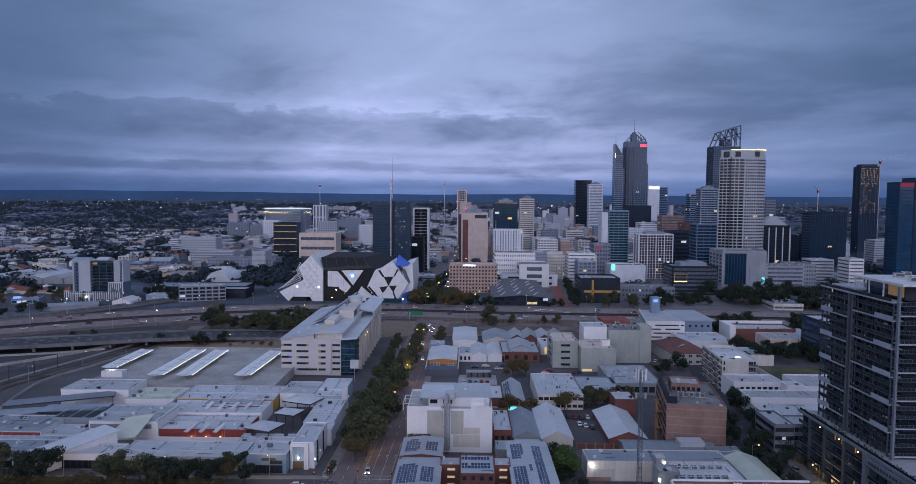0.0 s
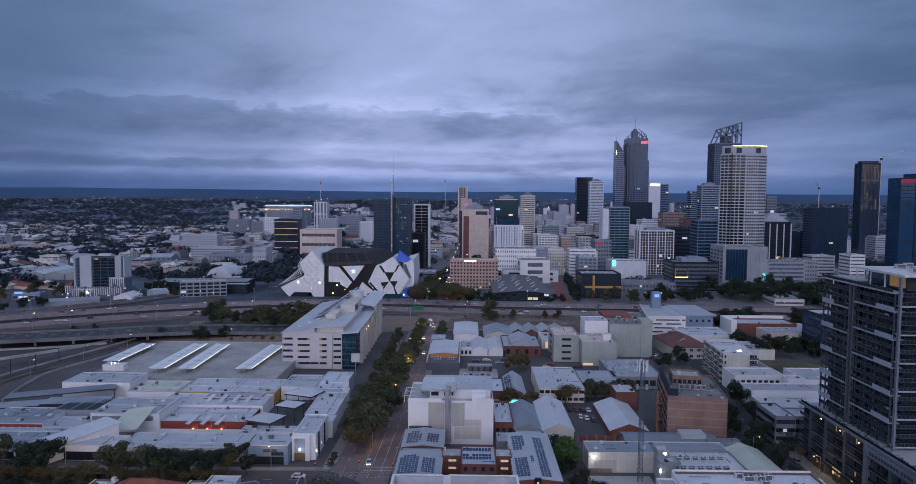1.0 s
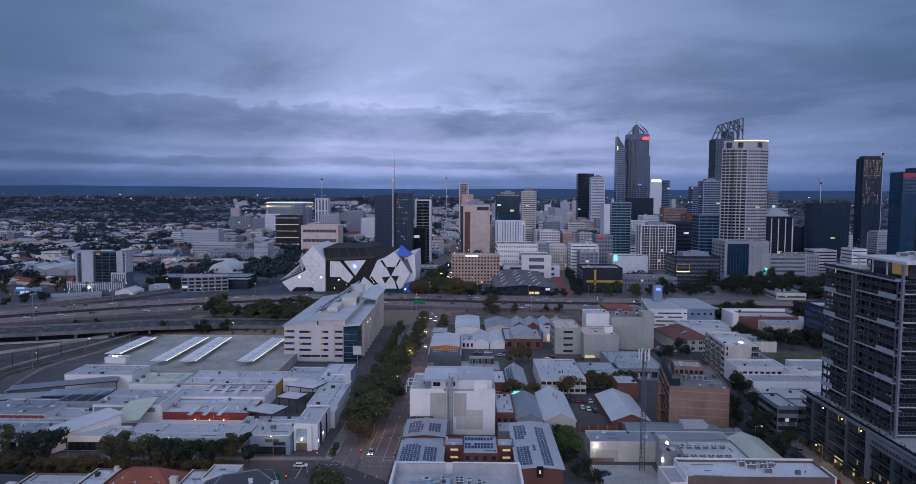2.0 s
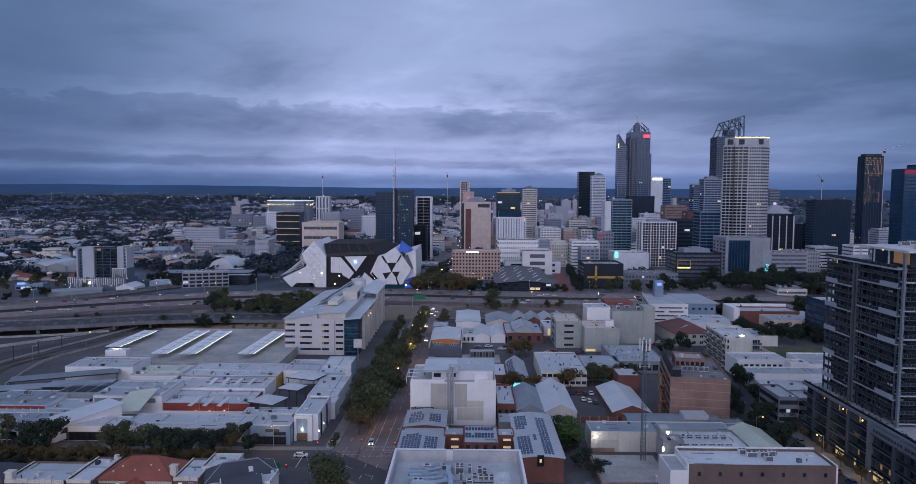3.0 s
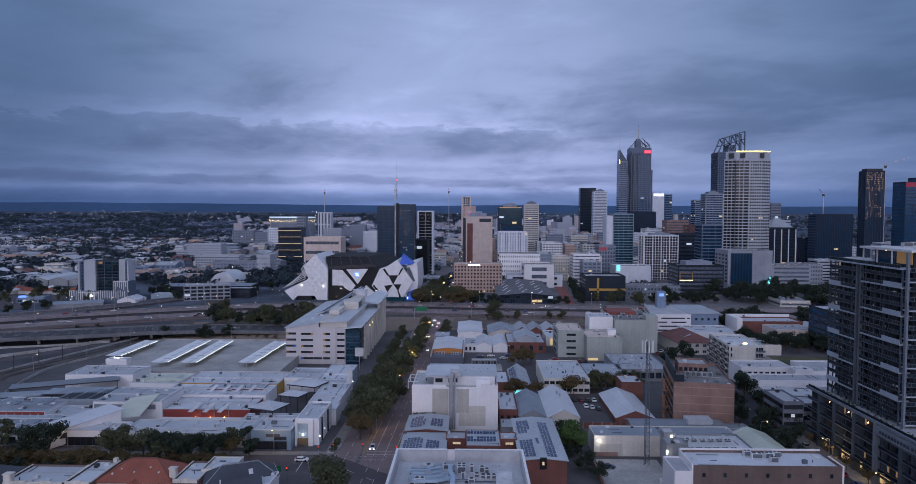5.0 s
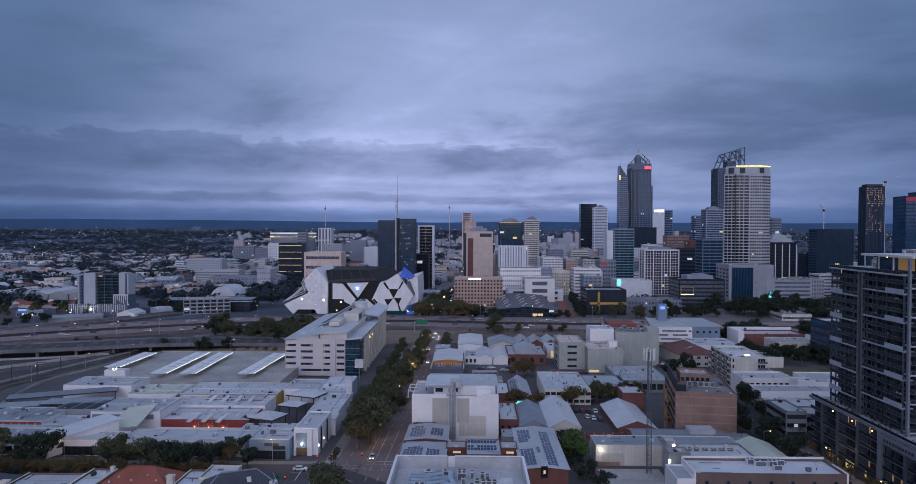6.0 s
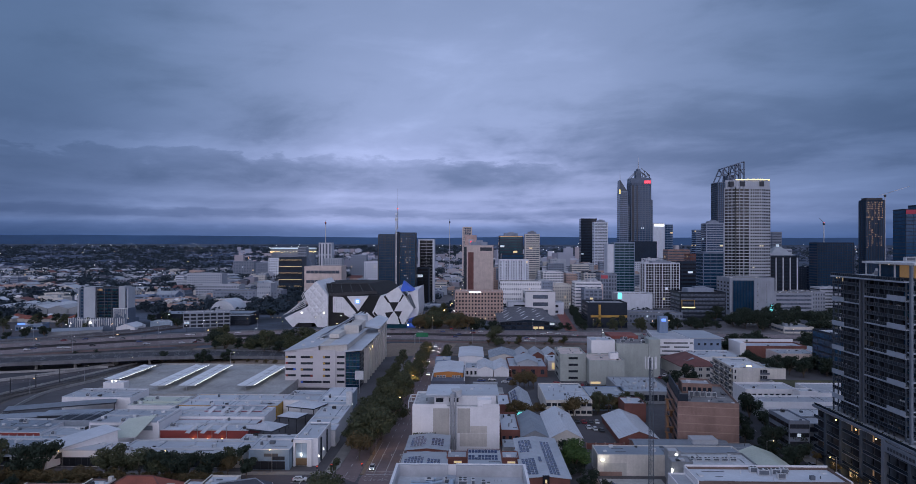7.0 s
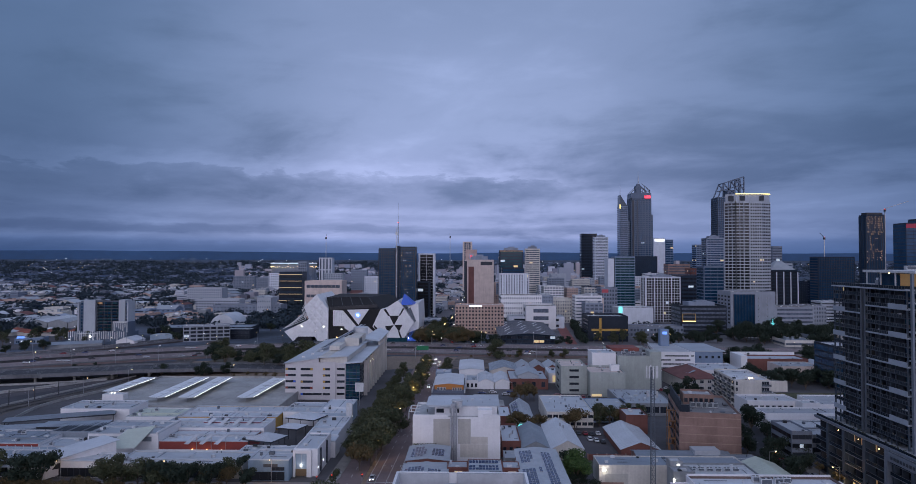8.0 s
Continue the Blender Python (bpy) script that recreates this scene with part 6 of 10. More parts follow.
def shop_block(x0, x1, y0, y1, h, wall=None, roof=None, label="low white shop building with a metal roof", turn=0.0, step=0):
    t = block("shop_building", label, "building", x0, x1, y0, y1, h, wall or WHITE_WALL, roof or WHITE_SHEET, parapet=0.35, group="shopping centre", turn=turn)
    w, d = x1 - x0, y1 - y0
    g = Geo()
    for i in range(1, max(2, int(w / 5))):
        x = -w / 2 + w * i / max(2, int(w / 5))
        g.box(x - 0.05, -d / 2 + 0.4, h - 0.35, x + 0.05, d / 2 - 0.4, h - 0.3)
    g.box(-w / 2 + 0.4, -0.1, h - 0.35, w / 2 - 0.4, 0.1, h - 0.26)
    part("roof_seams", g, roof or WHITE_SHEET, t)
    a, b = w / 2 + 0.06, d / 2 + 0.06
    part("coping", Geo().box(-a, -b, h - 0.22, a, -b + 0.42, h + 0.04).box(-a, b - 0.42, h - 0.22, a, b, h + 0.04).box(-a, -b + 0.42, h - 0.22, -a + 0.42, b - 0.42, h + 0.04).box(a - 0.42, -b + 0.42, h - 0.22, a, b - 0.42, h + 0.04), WHITE_SHEET, t)
    r = random.Random(int(abs(x0 * 3 + y0)))
    for _ in range(1 + int(w / 16)):
        gx = r.uniform(-w / 2 + 2, w / 2 - 2)
        part("gutter", Geo().box(gx - 0.22, -d / 2 + 0.5, h - 0.35, gx + 0.22, d / 2 - 0.5, h - 0.29), GREY_SHEET, t)
    if d > 12:
        gy = r.uniform(-d / 4, d / 4)
        part("ridge_cap", Geo().box(-w / 2 + 0.5, gy - 0.5, h - 0.35, w / 2 - 0.5, gy + 0.5, h + 0.25), roof or WHITE_SHEET, t)
    for _ in range(int(w * d / 260) + 1):
        ux, uy = (x0 + x1) / 2 + r.uniform(-w / 2 + 1.5, w / 2 - 1.5), (y0 + y1) / 2 + r.uniform(-d / 2 + 1.5, d / 2 - 1.5)
        if r.random() < 0.5:
            vent(ux, uy, h - 0.35, r.uniform(0.3, 0.5), r.uniform(0.7, 1.3))
        else:
            ac_unit(ux, uy, h - 0.35, r.uniform(1.2, 2.4), 1.2, r.uniform(0.9, 1.4), r.choice([1, 2]))
    return t


# front row along the cross street
t = shop_block(-190, -142, 234, 249, 5.2, None, GREY_SHEET, label="long white shop row with a flat metal roof")
part("shopfront", pane_mesh(46, 3.6, GLASS, FRAME_D, 14), None, t, at=(0, -7.52, 2.0))
part("verandah_roof", Geo().box(-24, -11.4, 4.3, 24, -7.5, 4.7), PALE_SHEET, t)
for i in range(9):
    part("post", Geo().box(-23.6 + i * 5.8, -11.2, -0.5, -23.2 + i * 5.8, -10.8, 4.3), FRAME_W, t)
t = shop_block(-141.8, -121, 234, 244, 5.6)
part("shopfront", pane_mesh(19, 3.0, GLASS, FRAME_D, 8), None, t, at=(0, -5.02, 1.7))
fr = shop_block(-120.8, -77, 234, 249, 5.0, CREAM_WALL, label="cream shop row facing the street trees")
part("shopfront", pane_mesh(38, 2.4, GLASS, FRAME_D, 12), None, fr, at=(-1, -7.52, 1.4))
for i in range(3):
    part("sign", Geo().box(8 + i * 5, -7.9, 1.4, 10 + i * 5, -7.68, 3.4), FRAME_D, fr)
t = shop_block(-190, -146, 249.3, 254.6, 4.4, GREY_WALL, GREY_SHEET, "low grey shop roof with a service strip")
part("lamp", Geo().box(6, -2.9, 3.6, 6.5, -2.67, 4.2), LAMP_WARM, t)
t = shop_block(-186, -160, 255, 275, 5.8, None, GREY_SHEET, label="shop hall with a red band and white roof")
part("red_band", Geo().box(-8, -10.12, 4.4, 12.8, -10.02, 5.5), RED_WALL, t)
shop_block(-159.8, -146.5, 255, 267, 4.8, WHITE_WALL, PALE_SHEET)
fn = thing("fence", "pale blue panel fence with white posts", "fence", (-178, 251, 4.06))
for i in range(9):
    part("panel", Geo().box(i * 3.0, 0, 0, i * 3.0 + 2.8, 0.1, 1.5), PALE_BLUE, fn)
    part("post", Geo().box(i * 3.0 - 0.15, -0.1, 0, i * 3.0 - 0.02, 0.2, 2.0), FRAME_W, fn)
# red-walled hall with three raking screens
rh = shop_block(-128, -85, 264, 281, 4.6, RED_WALL, label="shop hall with a long red wall under white roofs")
shop_block(-128, -84, 281.5, 298, 5.6, WHITE_WALL, WHITE_SHEET)
for i in range(3):
    x = 9.5 - 21.5 + 14 + i * 5.6
    part("raking_screen", Geo().sheet([(x - 3.4, -12.2, 4.6), (x - 0.2, -8.6, 7.4), (x + 1.0, -8.6, 7.2), (x - 1.8, -12.2, 4.4)], 0.15), WHITE_SHEET, rh)
    part("screen_post", Geo().beam((x, -8.7, 0), (x, -8.7, 7.1), 0.14), STEEL, rh)
    part("uplight", Geo().box(x - 1.8, -8.85, 1.2, x - 1.55, -8.6, 1.6), LAMP_WARM, rh)
tagged(part("pavement", Geo().prism([(-140, 249.5), (-84, 249.5), (-84, 263.8), (-140, 263.8)], -0.2, 0.1), PAVING), "paved shopping court between the halls", "court", kind="structure")
pl = thing("planter", "long low planter with dry shrubs", "planter", (-115, 251.5, 0))
part("box", Geo().box(0, 0, 0, 27, 1.6, 0.7), CONCRETE, pl)
g = Geo()
for i in range(26):
    foliage(g, (0.6 + i * 1.03, 0.8, 0.95), (0.6, 0.6, 0.4), 16, 0.22, rng)
part("shrubs", g, LEAF_DRY, pl)
part("court_wall", Geo().box(-21.4, -10.6, -0.5, 21.4, -10.3, 1.9), WHITE_WALL, rh)
# raised white hall and the pale green sail
wb = shop_block(-146, -119, 263, 284, 7.6, WHITE_WALL, PALE_SHEET, "raised white hall with a dark window band")
part("window_band", Geo().box(-13, -10.6, 4.6, 11, -10.52, 6.4), GREY_SHEET, wb)
part("gable", Geo().box(12.9, -10.8, 7.0, 13.4, 10.4, 8.3), WHITE_WALL, wb)
sail = thing("sail_canopy", "pale green sail-like canopy on slim posts", "canopy", (-128, 262, 0))
part("sail", Geo().sheet([(-4.2, -13.4, 5.4), (5.0, -9.0, 5.0), (6.2, 5.2, 9.6), (-2.6, 0.6, 9.2)], 0.25), GREEN_SHEET, sail)
part("edge_beam", Geo().beam((-4.3, -13.4, 5.25), (-2.7, 0.6, 9.05), 0.3).beam((-4.2, -13.5, 5.2), (5.0, -9.1, 4.8), 0.22), FRAME_W, sail)
for x, y, z in ((-3.4, -11.8, 5.6), (4.2, -8.6, 4.9), (5.4, 4.0, 9.0)):
    part("post", Geo().cyl(x, y, 0, z, 0.15, 8), FRAME_W, sail)
ramp_roof = thing("ramp_roof", "long slanting white roof over an entrance", "roof", (-140, 240, 0))
part("roof", Geo().sheet([(-14, -8, 5.8), (-2, -10, 5.8), (14, 8, 9.2), (5, 14, 9.2)], 0.3), WHITE_SHEET, ramp_roof)
part("wall", Geo().sheet([(-13, -7, 5.5), (-2.5, -9, 5.5), (13, 7.5, 8.8), (5, 13, 8.8)], 5.4), WHITE_WALL, ramp_roof)
part("emblem", Geo().solid([(-0.5, -8.6, 3.2), (1.3, -6.7, 3.2), (1.25, -6.6, 3.2), (-0.55, -8.5, 3.2)], [(0.6, -7.5, 5.0), (1.3, -6.7, 5.0), (1.25, -6.6, 5.0), (0.55, -7.4, 5.0)]), STEEL_DARK, ramp_roof)
# sunken dark service yard
yd = thing("service_yard", "sunken dark service yard with grey walls", "yard", (-156, 276, 0))
part("wall_run", Geo().box(-9, -6, 0, 9, -5.6, 6.4).box(-9, 9, 0, 9, 9.4, 6.4).box(-9, -5.6, 0, -8.6, 9, 6.4), GREY_SHEET, yd)
part("plant", Geo().box(-6, -3, 0, -1, 6, 3.5).box(0.5, -2, 0, 5, 5, 3.0), STEEL_DARK, yd)
for i in range(15):
    part("slat", Geo().box(-8.5 + i * 1.15, -5.6, 5.4, -8.2 + i * 1.15, 9, 6.5), MESH_GREY if i % 5 else STEEL, yd)
part("screen_floor", Geo().box(-8.6, -5.6, 4.6, 9, 9, 4.8), STEEL_DARK, yd)
# angled roofs at the railway side
for x, y, w, d, z, turn, rise in ((-176, 296, 42, 9, 6.6, 24, 0.8), (-188, 279, 40, 9, 5.6, 16, 0.8), (-196, 262, 32, 12, 5.4, 28, 0.9), (-208, 250, 26, 14, 5.0, 20, 0.9), (-163, 284, 26, 10, 6.2, 6, 0.6)):
    canopy(x, y, z, w, d, rise, turn, "long grey canopy with a dark edge", GREY_SHEET)
shop_block(-183, -152, 307, 325, 7.4, WHITE_WALL, PALE_SHEET, "white shop block with a grey door")
shop_block(-150, -128, 300, 318, 5.6, WHITE_WALL, GREEN_SHEET)
shop_block(-127, -84, 300, 322, 5.8, YELLOW_WALL, WHITE_SHEET, "shop hall with ochre walls and a white roof")
shop_block(-83.5, -68, 308, 328, 6.4, WHITE_WALL, PALE_SHEET)
t = shop_block(-112, -88, 290, 299.5, 6.0, MAROON, PALE_SHEET, "shop hall with maroon and yellow panels")
for i in range(4):
    t2 = thing("raking_screen", "tilted white sun screen on posts", "sun screen", (-108 + i * 5.5, 289, 0), 0, "sun screens")
    part("sheet", Geo().sheet([(-3.2, -3, 4.4), (0, 1, 7.6), (1.4, 1, 7.4), (-1.6, -3, 4.2)], 0.14), WHITE_SHEET, t2)
    part("post", Geo().beam((0.4, 0.8, 0), (0.4, 0.8, 7.3), 0.14), STEEL, t2)
for i, (x, z0) in enumerate(((-108, 1), (-100, 1), (-96, 1), (-92, 1))):
    part("panel", Geo().box(-10 + i * 5, -5.0, 1, -7 + i * 5, -4.82, 4.6), (YELLOW_WALL, MAROON, YELLOW_WALL, TAN_WALL)[i], t)
# food court canopies
canopy(-77.2, 262.5, 6.6, 11.5, 10.5, 1.6, -20, "broad ribbed white canopy on posts")
canopy(-72.2, 280.5, 6.6, 9.5, 8.5, 0.9, -18)
canopy(-70.2, 297, 6.9, 14, 11, 1.4, -20)
shop_block(-84, -61, 249.5, 259, 4.6, PALE_BLUE)
t = shop_block(-74.5, -60.8, 232, 249, 7.0, BLUE_RENDER, label="pale blue shop block with a dark shopfront")
part("window", pane_mesh(4.4, 1.2, GLASS, FRAME_D, 2), None, t, at=(3.2, -8.55, 4.0))
part("shopfront", pane_mesh(11, 2.8, GLASS, FRAME_D, 3), None, t, at=(0, -8.55, 1.6))
part("sign", Geo().box(-1.6, -8.8, 4.6, 3.2, -8.7, 5.6), DARK_SHEET, t)
ctw = block("corner_tower", "white corner tower with a tall glazed portal", "building", -60.4, -52.2, 237, 259, 9.4, WHITE_WALL, WHITE_SHEET, parapet=0.5, group="shopping centre")
part("portal", Geo().box(-4.1, -12.1, 0, -3.4, -11.02, 9.1).box(0.6, -12.1, 0, 2.2, -11.02, 9.1).box(-3.4, -12.1, 8.0, 0.6, -11.02, 9.1), WHITE_WALL, ctw)
part("glazing", pane_mesh(4.0, 7.8, PALE_BLUE, FRAME_W, 1), None, ctw, at=(-1.4, -11.03, 4.1))
part("uplight", Geo().box(-1.6, -11.5, 3.4, -1.35, -11.3, 4.2), LAMP_WHITE, ctw)
part("doorway", Geo().box(-3.3, -11.45, 0.2, 0.5, -11.2, 2.6), mat("bronze_doors", (0.2, 0.13, 0.07), 0.5), ctw)
part("fin", Geo().box(4.12, -7, 0.5, 4.5, -6.2, 8.6), DARK_WALL, ctw)
part("fin", Geo().box(4.12, 3, 0.5, 4.5, 3.8, 8.6), DARK_WALL, ctw)
for y in (-10.2, -2):
    part("wall_lamp", Geo().box(4.15, y, 2.8, 4.3, y + 0.2, 3.3), LAMP_WHITE, ctw)
t = shop_block(-61.5, -50.6, 259.5, 268, 6.2)
shop_block(-63.5, -51.5, 268.5, 300, 6.3)
t = shop_block(-66.5, -54, 301, 330, 7.5, PALE_BLUE, label="pale blue shop block with a sloping wall")
part("pylon", Geo().box(6.4, -15.6, 0, 9.0, -14.6, 12).box(6.6, -15.7, 8.0, 8.8, -15.61, 11.6), FRAME_W, t)
for y in (-4, 0):
    part("wall_lamp", Geo().box(6.27, y, 2.6, 6.5, y + 0.8, 3.1), LAMP_WHITE, t)

# ---- parking deck with shade roofs ----
dk = thing("parking_deck", "open concrete parking deck with low walls", "car park", (-140, 372, 0))
part("deck", Geo().box(-43, -46, -1, 49, 36, 4.0), CONCRETE, dk)
part("parapet", Geo().box(-43.3, -46.3, -1, 49.3, -46.02, 4.9).box(-43.3, 36.02, -1, 49.3, 36.3, 4.9).box(-43.3, -46, -1, -43.02, 36, 4.9).box(49.02, -46, -1, 49.3, 36, 4.9), CONCRETE, dk)
for x0, xs, y0, y1 in ((-187.5, 0.6, 350, 393), (-157.2, -0.2, 336, 394), (-142.8, -1.4, 336, 394), (-114.2, 2.0, 337, 393)):
    t = thing("shade_roof", "long white shade roof with strip lights over parking", "shade roof", (x0, y0, 4.0), 0, "parking shades")
    L = y1 - y0
    for side, a, b in (("roof", 0.0, 3.9), ("roof", 4.1, 8.0)):
        z0, z1 = (2.9, 2.5) if a == 0.0 else (2.5, 2.9)
        part("roof", Geo().sheet([(a, 0, z0), (b, 0, z1), (b + xs, L, z1), (a + xs, L, z0)], 0.12), SHADE_WHITE, t)
    part("gutter", Geo().beam((4.0, 0, 2.45), (4.0 + xs, L, 2.45), 0.25), STEEL, t)
    tubes = Geo()
    for i in range(int(L / 3.4)):
        u, v = (i * 3.4 + 0.6) / L, (i * 3.4 + 2.9) / L
        tubes.beam((8.05 + xs * u, L * u, 2.72), (8.05 + xs * v, L * v, 2.72), 0.2, 0, 0.18)
    part("light_strip", tubes, TUBE, t)
    n = int(L / 8)
    for i in range(n + 1):
        u = i / n
        part("post", Geo().cyl(4.0 + xs * u, 0.5 + (L - 1) * u, 0, 2.4, 0.12, 8), STEEL, t)
        part("rafter", Geo().beam((xs * u + 0.2, 0.5 + (L - 1) * u, 2.7), (xs * u + 7.8, 0.5 + (L - 1) * u, 2.7), 0.14), STEEL, t)
for x in (-185, -158, -131):
    g = Geo()
    for i in range(24):
        g.box(x + 9, 340 + i * 2.6, 4.005, x + 14, 340.1 + i * 2.6, 4.012)
    tagged(part("trim", g, LINE), "faint white parking bay lines", "road marking", kind="structure")
t = block("kiosk", "white kiosk under floodlights on the deck", "building", -182.6, -172, 341, 346, 3.0, WHITE_WALL, WHITE_SHEET, lift=4.0, parapet=0.3)
for x in (-182, -180.5):
    part("floodlight", Geo().box(x + 180 - 0.2, 0, 3.0, x + 180 + 0.2, 0.3, 3.5), LAMP_WHITE, t)

# ---- office by the main street ----
of = thing("office_building", "pale six-storey office with a glass corner and fins", "building", (-78, 364, 0))
W0, W1, D = -19.8, 19.6, 106
OFFICE = mat("warm_grey_panels", (0.56, 0.53, 0.54), 0.85, var=0.08, streak=0.05)
part("wall", Geo().box(W0, 0, -1, 12.0, D, 19.4), OFFICE, of)
part("gable_wall", Geo().solid([(W0, 0, 19.2), (-2.2, 0, 19.2), (-2.2, 0.5, 19.2), (W0, 0.5, 19.2)], [(W0, 0, 19.45), (-2.2, 0, 21.8), (-2.2, 0.5, 21.8), (W0, 0.5, 19.45)]), OFFICE, of)
part("front_panel", Geo().box(-13.8, -0.8, 0.5, 7.0, -0.02, 20.0), OFFICE, of)
part("attic", Geo().box(-2.0, 2.0, 19.4, 12.5, 70, 22.6), CREAM_WALL, of)
part("attic_roof", Geo().sheet([(-3.2, 1.0, 22.3), (13.4, 1.0, 23.1), (13.4, 72, 23.1), (-3.2, 72, 22.3)], 0.4), WHITE_SHEET, of)
part("low_roof", Geo().sheet([(W0 - 0.8, -0.6, 19.5), (-2.2, -0.6, 22.2), (-2.2, D, 22.2), (W0 - 0.8, D, 19.5)], 0.3), WHITE_SHEET, of)
part("glass_wing", Geo().box(12.05, 0.6, -1, W1, D, 19.0), GLASS_BLUE, of)
part("wing_roof", Geo().sheet([(11.5, -1.2, 19.6), (W1 + 1.4, -1.2, 20.4), (W1 + 1.4, D + 2, 20.4), (11.5, D + 2, 19.6)], 0.4), WHITE_SHEET, of)
part("white_sail_roof", Geo().sheet([(8, 74, 24.2), (W1 + 1.6, 66, 23.6), (W1 + 2.4, D + 4, 25.2), (14, D + 12, 26.6)], 0.5), WHITE_SHEET, of)
part("fin_roof", Geo().sheet([(-11.0, 34, 21.8), (-6.0, 34, 23.6), (6.5, 104, 30.2), (0.5, 104, 28.4)], 0.35), WHITE_SHEET, of)
part("plant_room", Geo().box(3, 46, 22.6, 11.5, 60, 27.6), CREAM_WALL, of)
part("drum", Geo().cyl(6, 88, 21, 29.6, 4.6, 24), FRAME_W, of)
part("drum_cap", Geo().cyl(6, 88, 29.6, 30.0, 5.0, 24), WHITE_SHEET, of)
for r in range(12):
    for c in range(2):
        u, v, w = (r + 0.12) / 12, (r + 0.84) / 12, (0.1 + c * 0.45, 0.48 + c * 0.45)
        pts = []
        for q, k in ((u, w[0]), (u, w[1]), (v, w[1]), (v, w[0])):
            a0, a1 = Vector((-11.0, 34, 21.9)).lerp(Vector((0.5, 104, 28.5)), q), Vector((-6.0, 34, 23.7)).lerp(Vector((6.5, 104, 30.3)), q)
            pts.append(tuple(a0.lerp(a1, k) + Vector((0, 0, 0.12))))
        part("solar_panel", Geo().sheet(pts, 0.08), SOLAR, of)
for i in range(4):
    part("roof_upstand", Geo().box(-14 + i * 3.1, 12 + i * 9, 20.2 + i * 0.4, -12.4 + i * 3.1, 13 + i * 9, 21.4 + i * 0.4), FRAME_W, of)
part("attic_step", Geo().box(-1.2, 24, 23.0, 4.2, 44, 25.4), CREAM_WALL, of)
part("plant_room", Geo().box(4, 63, 22.6, 11, 76, 27.4), CREAM_WALL, of)
part("plant_louvre", Geo().box(11.02, 48, 23.6, 11.6, 58, 26.8), MESH_GREY, of)
for i in range(7):
    part("roof_frame", Geo().beam((-12 + i * 1.6, 34 + i * 10, 20.6), (-9 + i * 1.7, 34 + i * 10, 22.4 + i * 0.95), 0.3), FRAME_W, of)
part("roof_frame", Geo().beam((-8.6, 30, 23.0), (3.6, 108, 29.8), 0.45), FRAME_W, of)
cols = [RED_WALL, YELLOW_WALL, YELLOW_WALL, BLUE_PAINT]
rng = random.Random(21)
for k in range(5):
    z = 3.4 + k * 3.25
    for x, w in ((-16.9, 5.4), (-8.2, 6.4), (2.2, 3.8)):
        part("window", pane_mesh(w, 1.15, GLASS, FRAME_D, max(1, int(w / 1.6))), None, of, at=(x, -0.82 if x > -13.5 else -0.02, z))
        if rng.random() < 0.8:
            dx = rng.choice([-1, 1]) * (w / 2 - 0.65)
            part("colour_panel", Geo().box(x + dx - 0.6, (-0.96 if x > -13.5 else -0.16), z - 0.46, x + dx + 0.6, (-0.9 if x > -13.5 else -0.1), z + 0.46), rng.choice(cols), of)
    part("window", pane_mesh(4.0, 1.15, GLASS, FRAME_D, 2), None, of, at=(9.6, -0.02, z))
    for half in (-0.8, 0.8):
        for i in range(4):
            part("glass_panel", pane_mesh(1.75, 1.5, GLASS_TEAL if (i + k + (half > 0)) % 3 else GLASS_BLUE, FRAME_D, 0), None, of, at=(13.1 + i * 1.85, 0.58, z + half))
        for i in range(5):
            part("glass_panel", pane_mesh(1.9, 1.5, GLASS_TEAL if (i + k) % 2 else GLASS_BLUE, FRAME_D, 0), None, of, at=(W1 + 0.02, 1.8 + i * 2.0, z + half), turn=90)
    part("floor_band", Geo().box(12.1, 0.3, z - 1.75, W1 + 0.1, 0.62, z - 1.58), BLUE_WALL, of)
    part("window", pane_mesh(90, 1.6, GLASS_BLUE, FRAME_D, 24), None, of, at=(W1 + 0.02, 58, z), turn=90)
part("window", pane_mesh(4.6, 1.1, GLASS, FRAME_D, 2), None, of, at=(-2.6, -0.82, 3.4))
for i in range(10):
    part("fin", Geo().box(W1 + 0.05, 14 + i * 9.6, -1, W1 + 1.6, 16.4 + i * 9.6, 19.0 if i < 6 else 24.0), CREAM_WALL, of)
for i in range(3):
    part("pier", Geo().box(W0 + i * 5, -0.5, -1, W0 + 0.8 + i * 5, 0, 1.6), GREY_WALL, of)
# two invented glowing lamps; this side has none of its own
for i in range(2):
    part("wall_lamp", Geo().box(W1 + 1.62, 26 + i * 9.6, 16.5, W1 + 1.8, 26.5 + i * 9.6, 17.2), LAMP_WARM, of)
t2 = thing("sign_pylon", "pale sign box on a post by the shops", "sign", (-56.6, 352, 0))
part("post", Geo().cyl(0, 0, 0, 7, 0.2, 8), STEEL, t2)
part("box", Geo().box(-2.2, -0.4, 7, 2.2, 0.4, 11.4), FRAME_W, t2)

# ---- houses in the foreground ----
def house_front(t, x0, x1, y, n, lit=-1):
    """Two storeys of windows with white sills and a pale band between."""
    for k in range(2):
        for i in range(n):
            x = x0 + (x1 - x0) * (i + 0.5) / n
            part("window", pane_mesh(1.2, 1.4, LIT_WARM if i == lit and k else GLASS, FRAME_W, 1), None, t, at=(x, y, 1.6 + k * 2.9))
    part("band", Geo().box(x0 - 0.4, y - 0.08, 3.0, x1 + 0.4, y - 0.005, 3.25), CREAM_WALL, t)


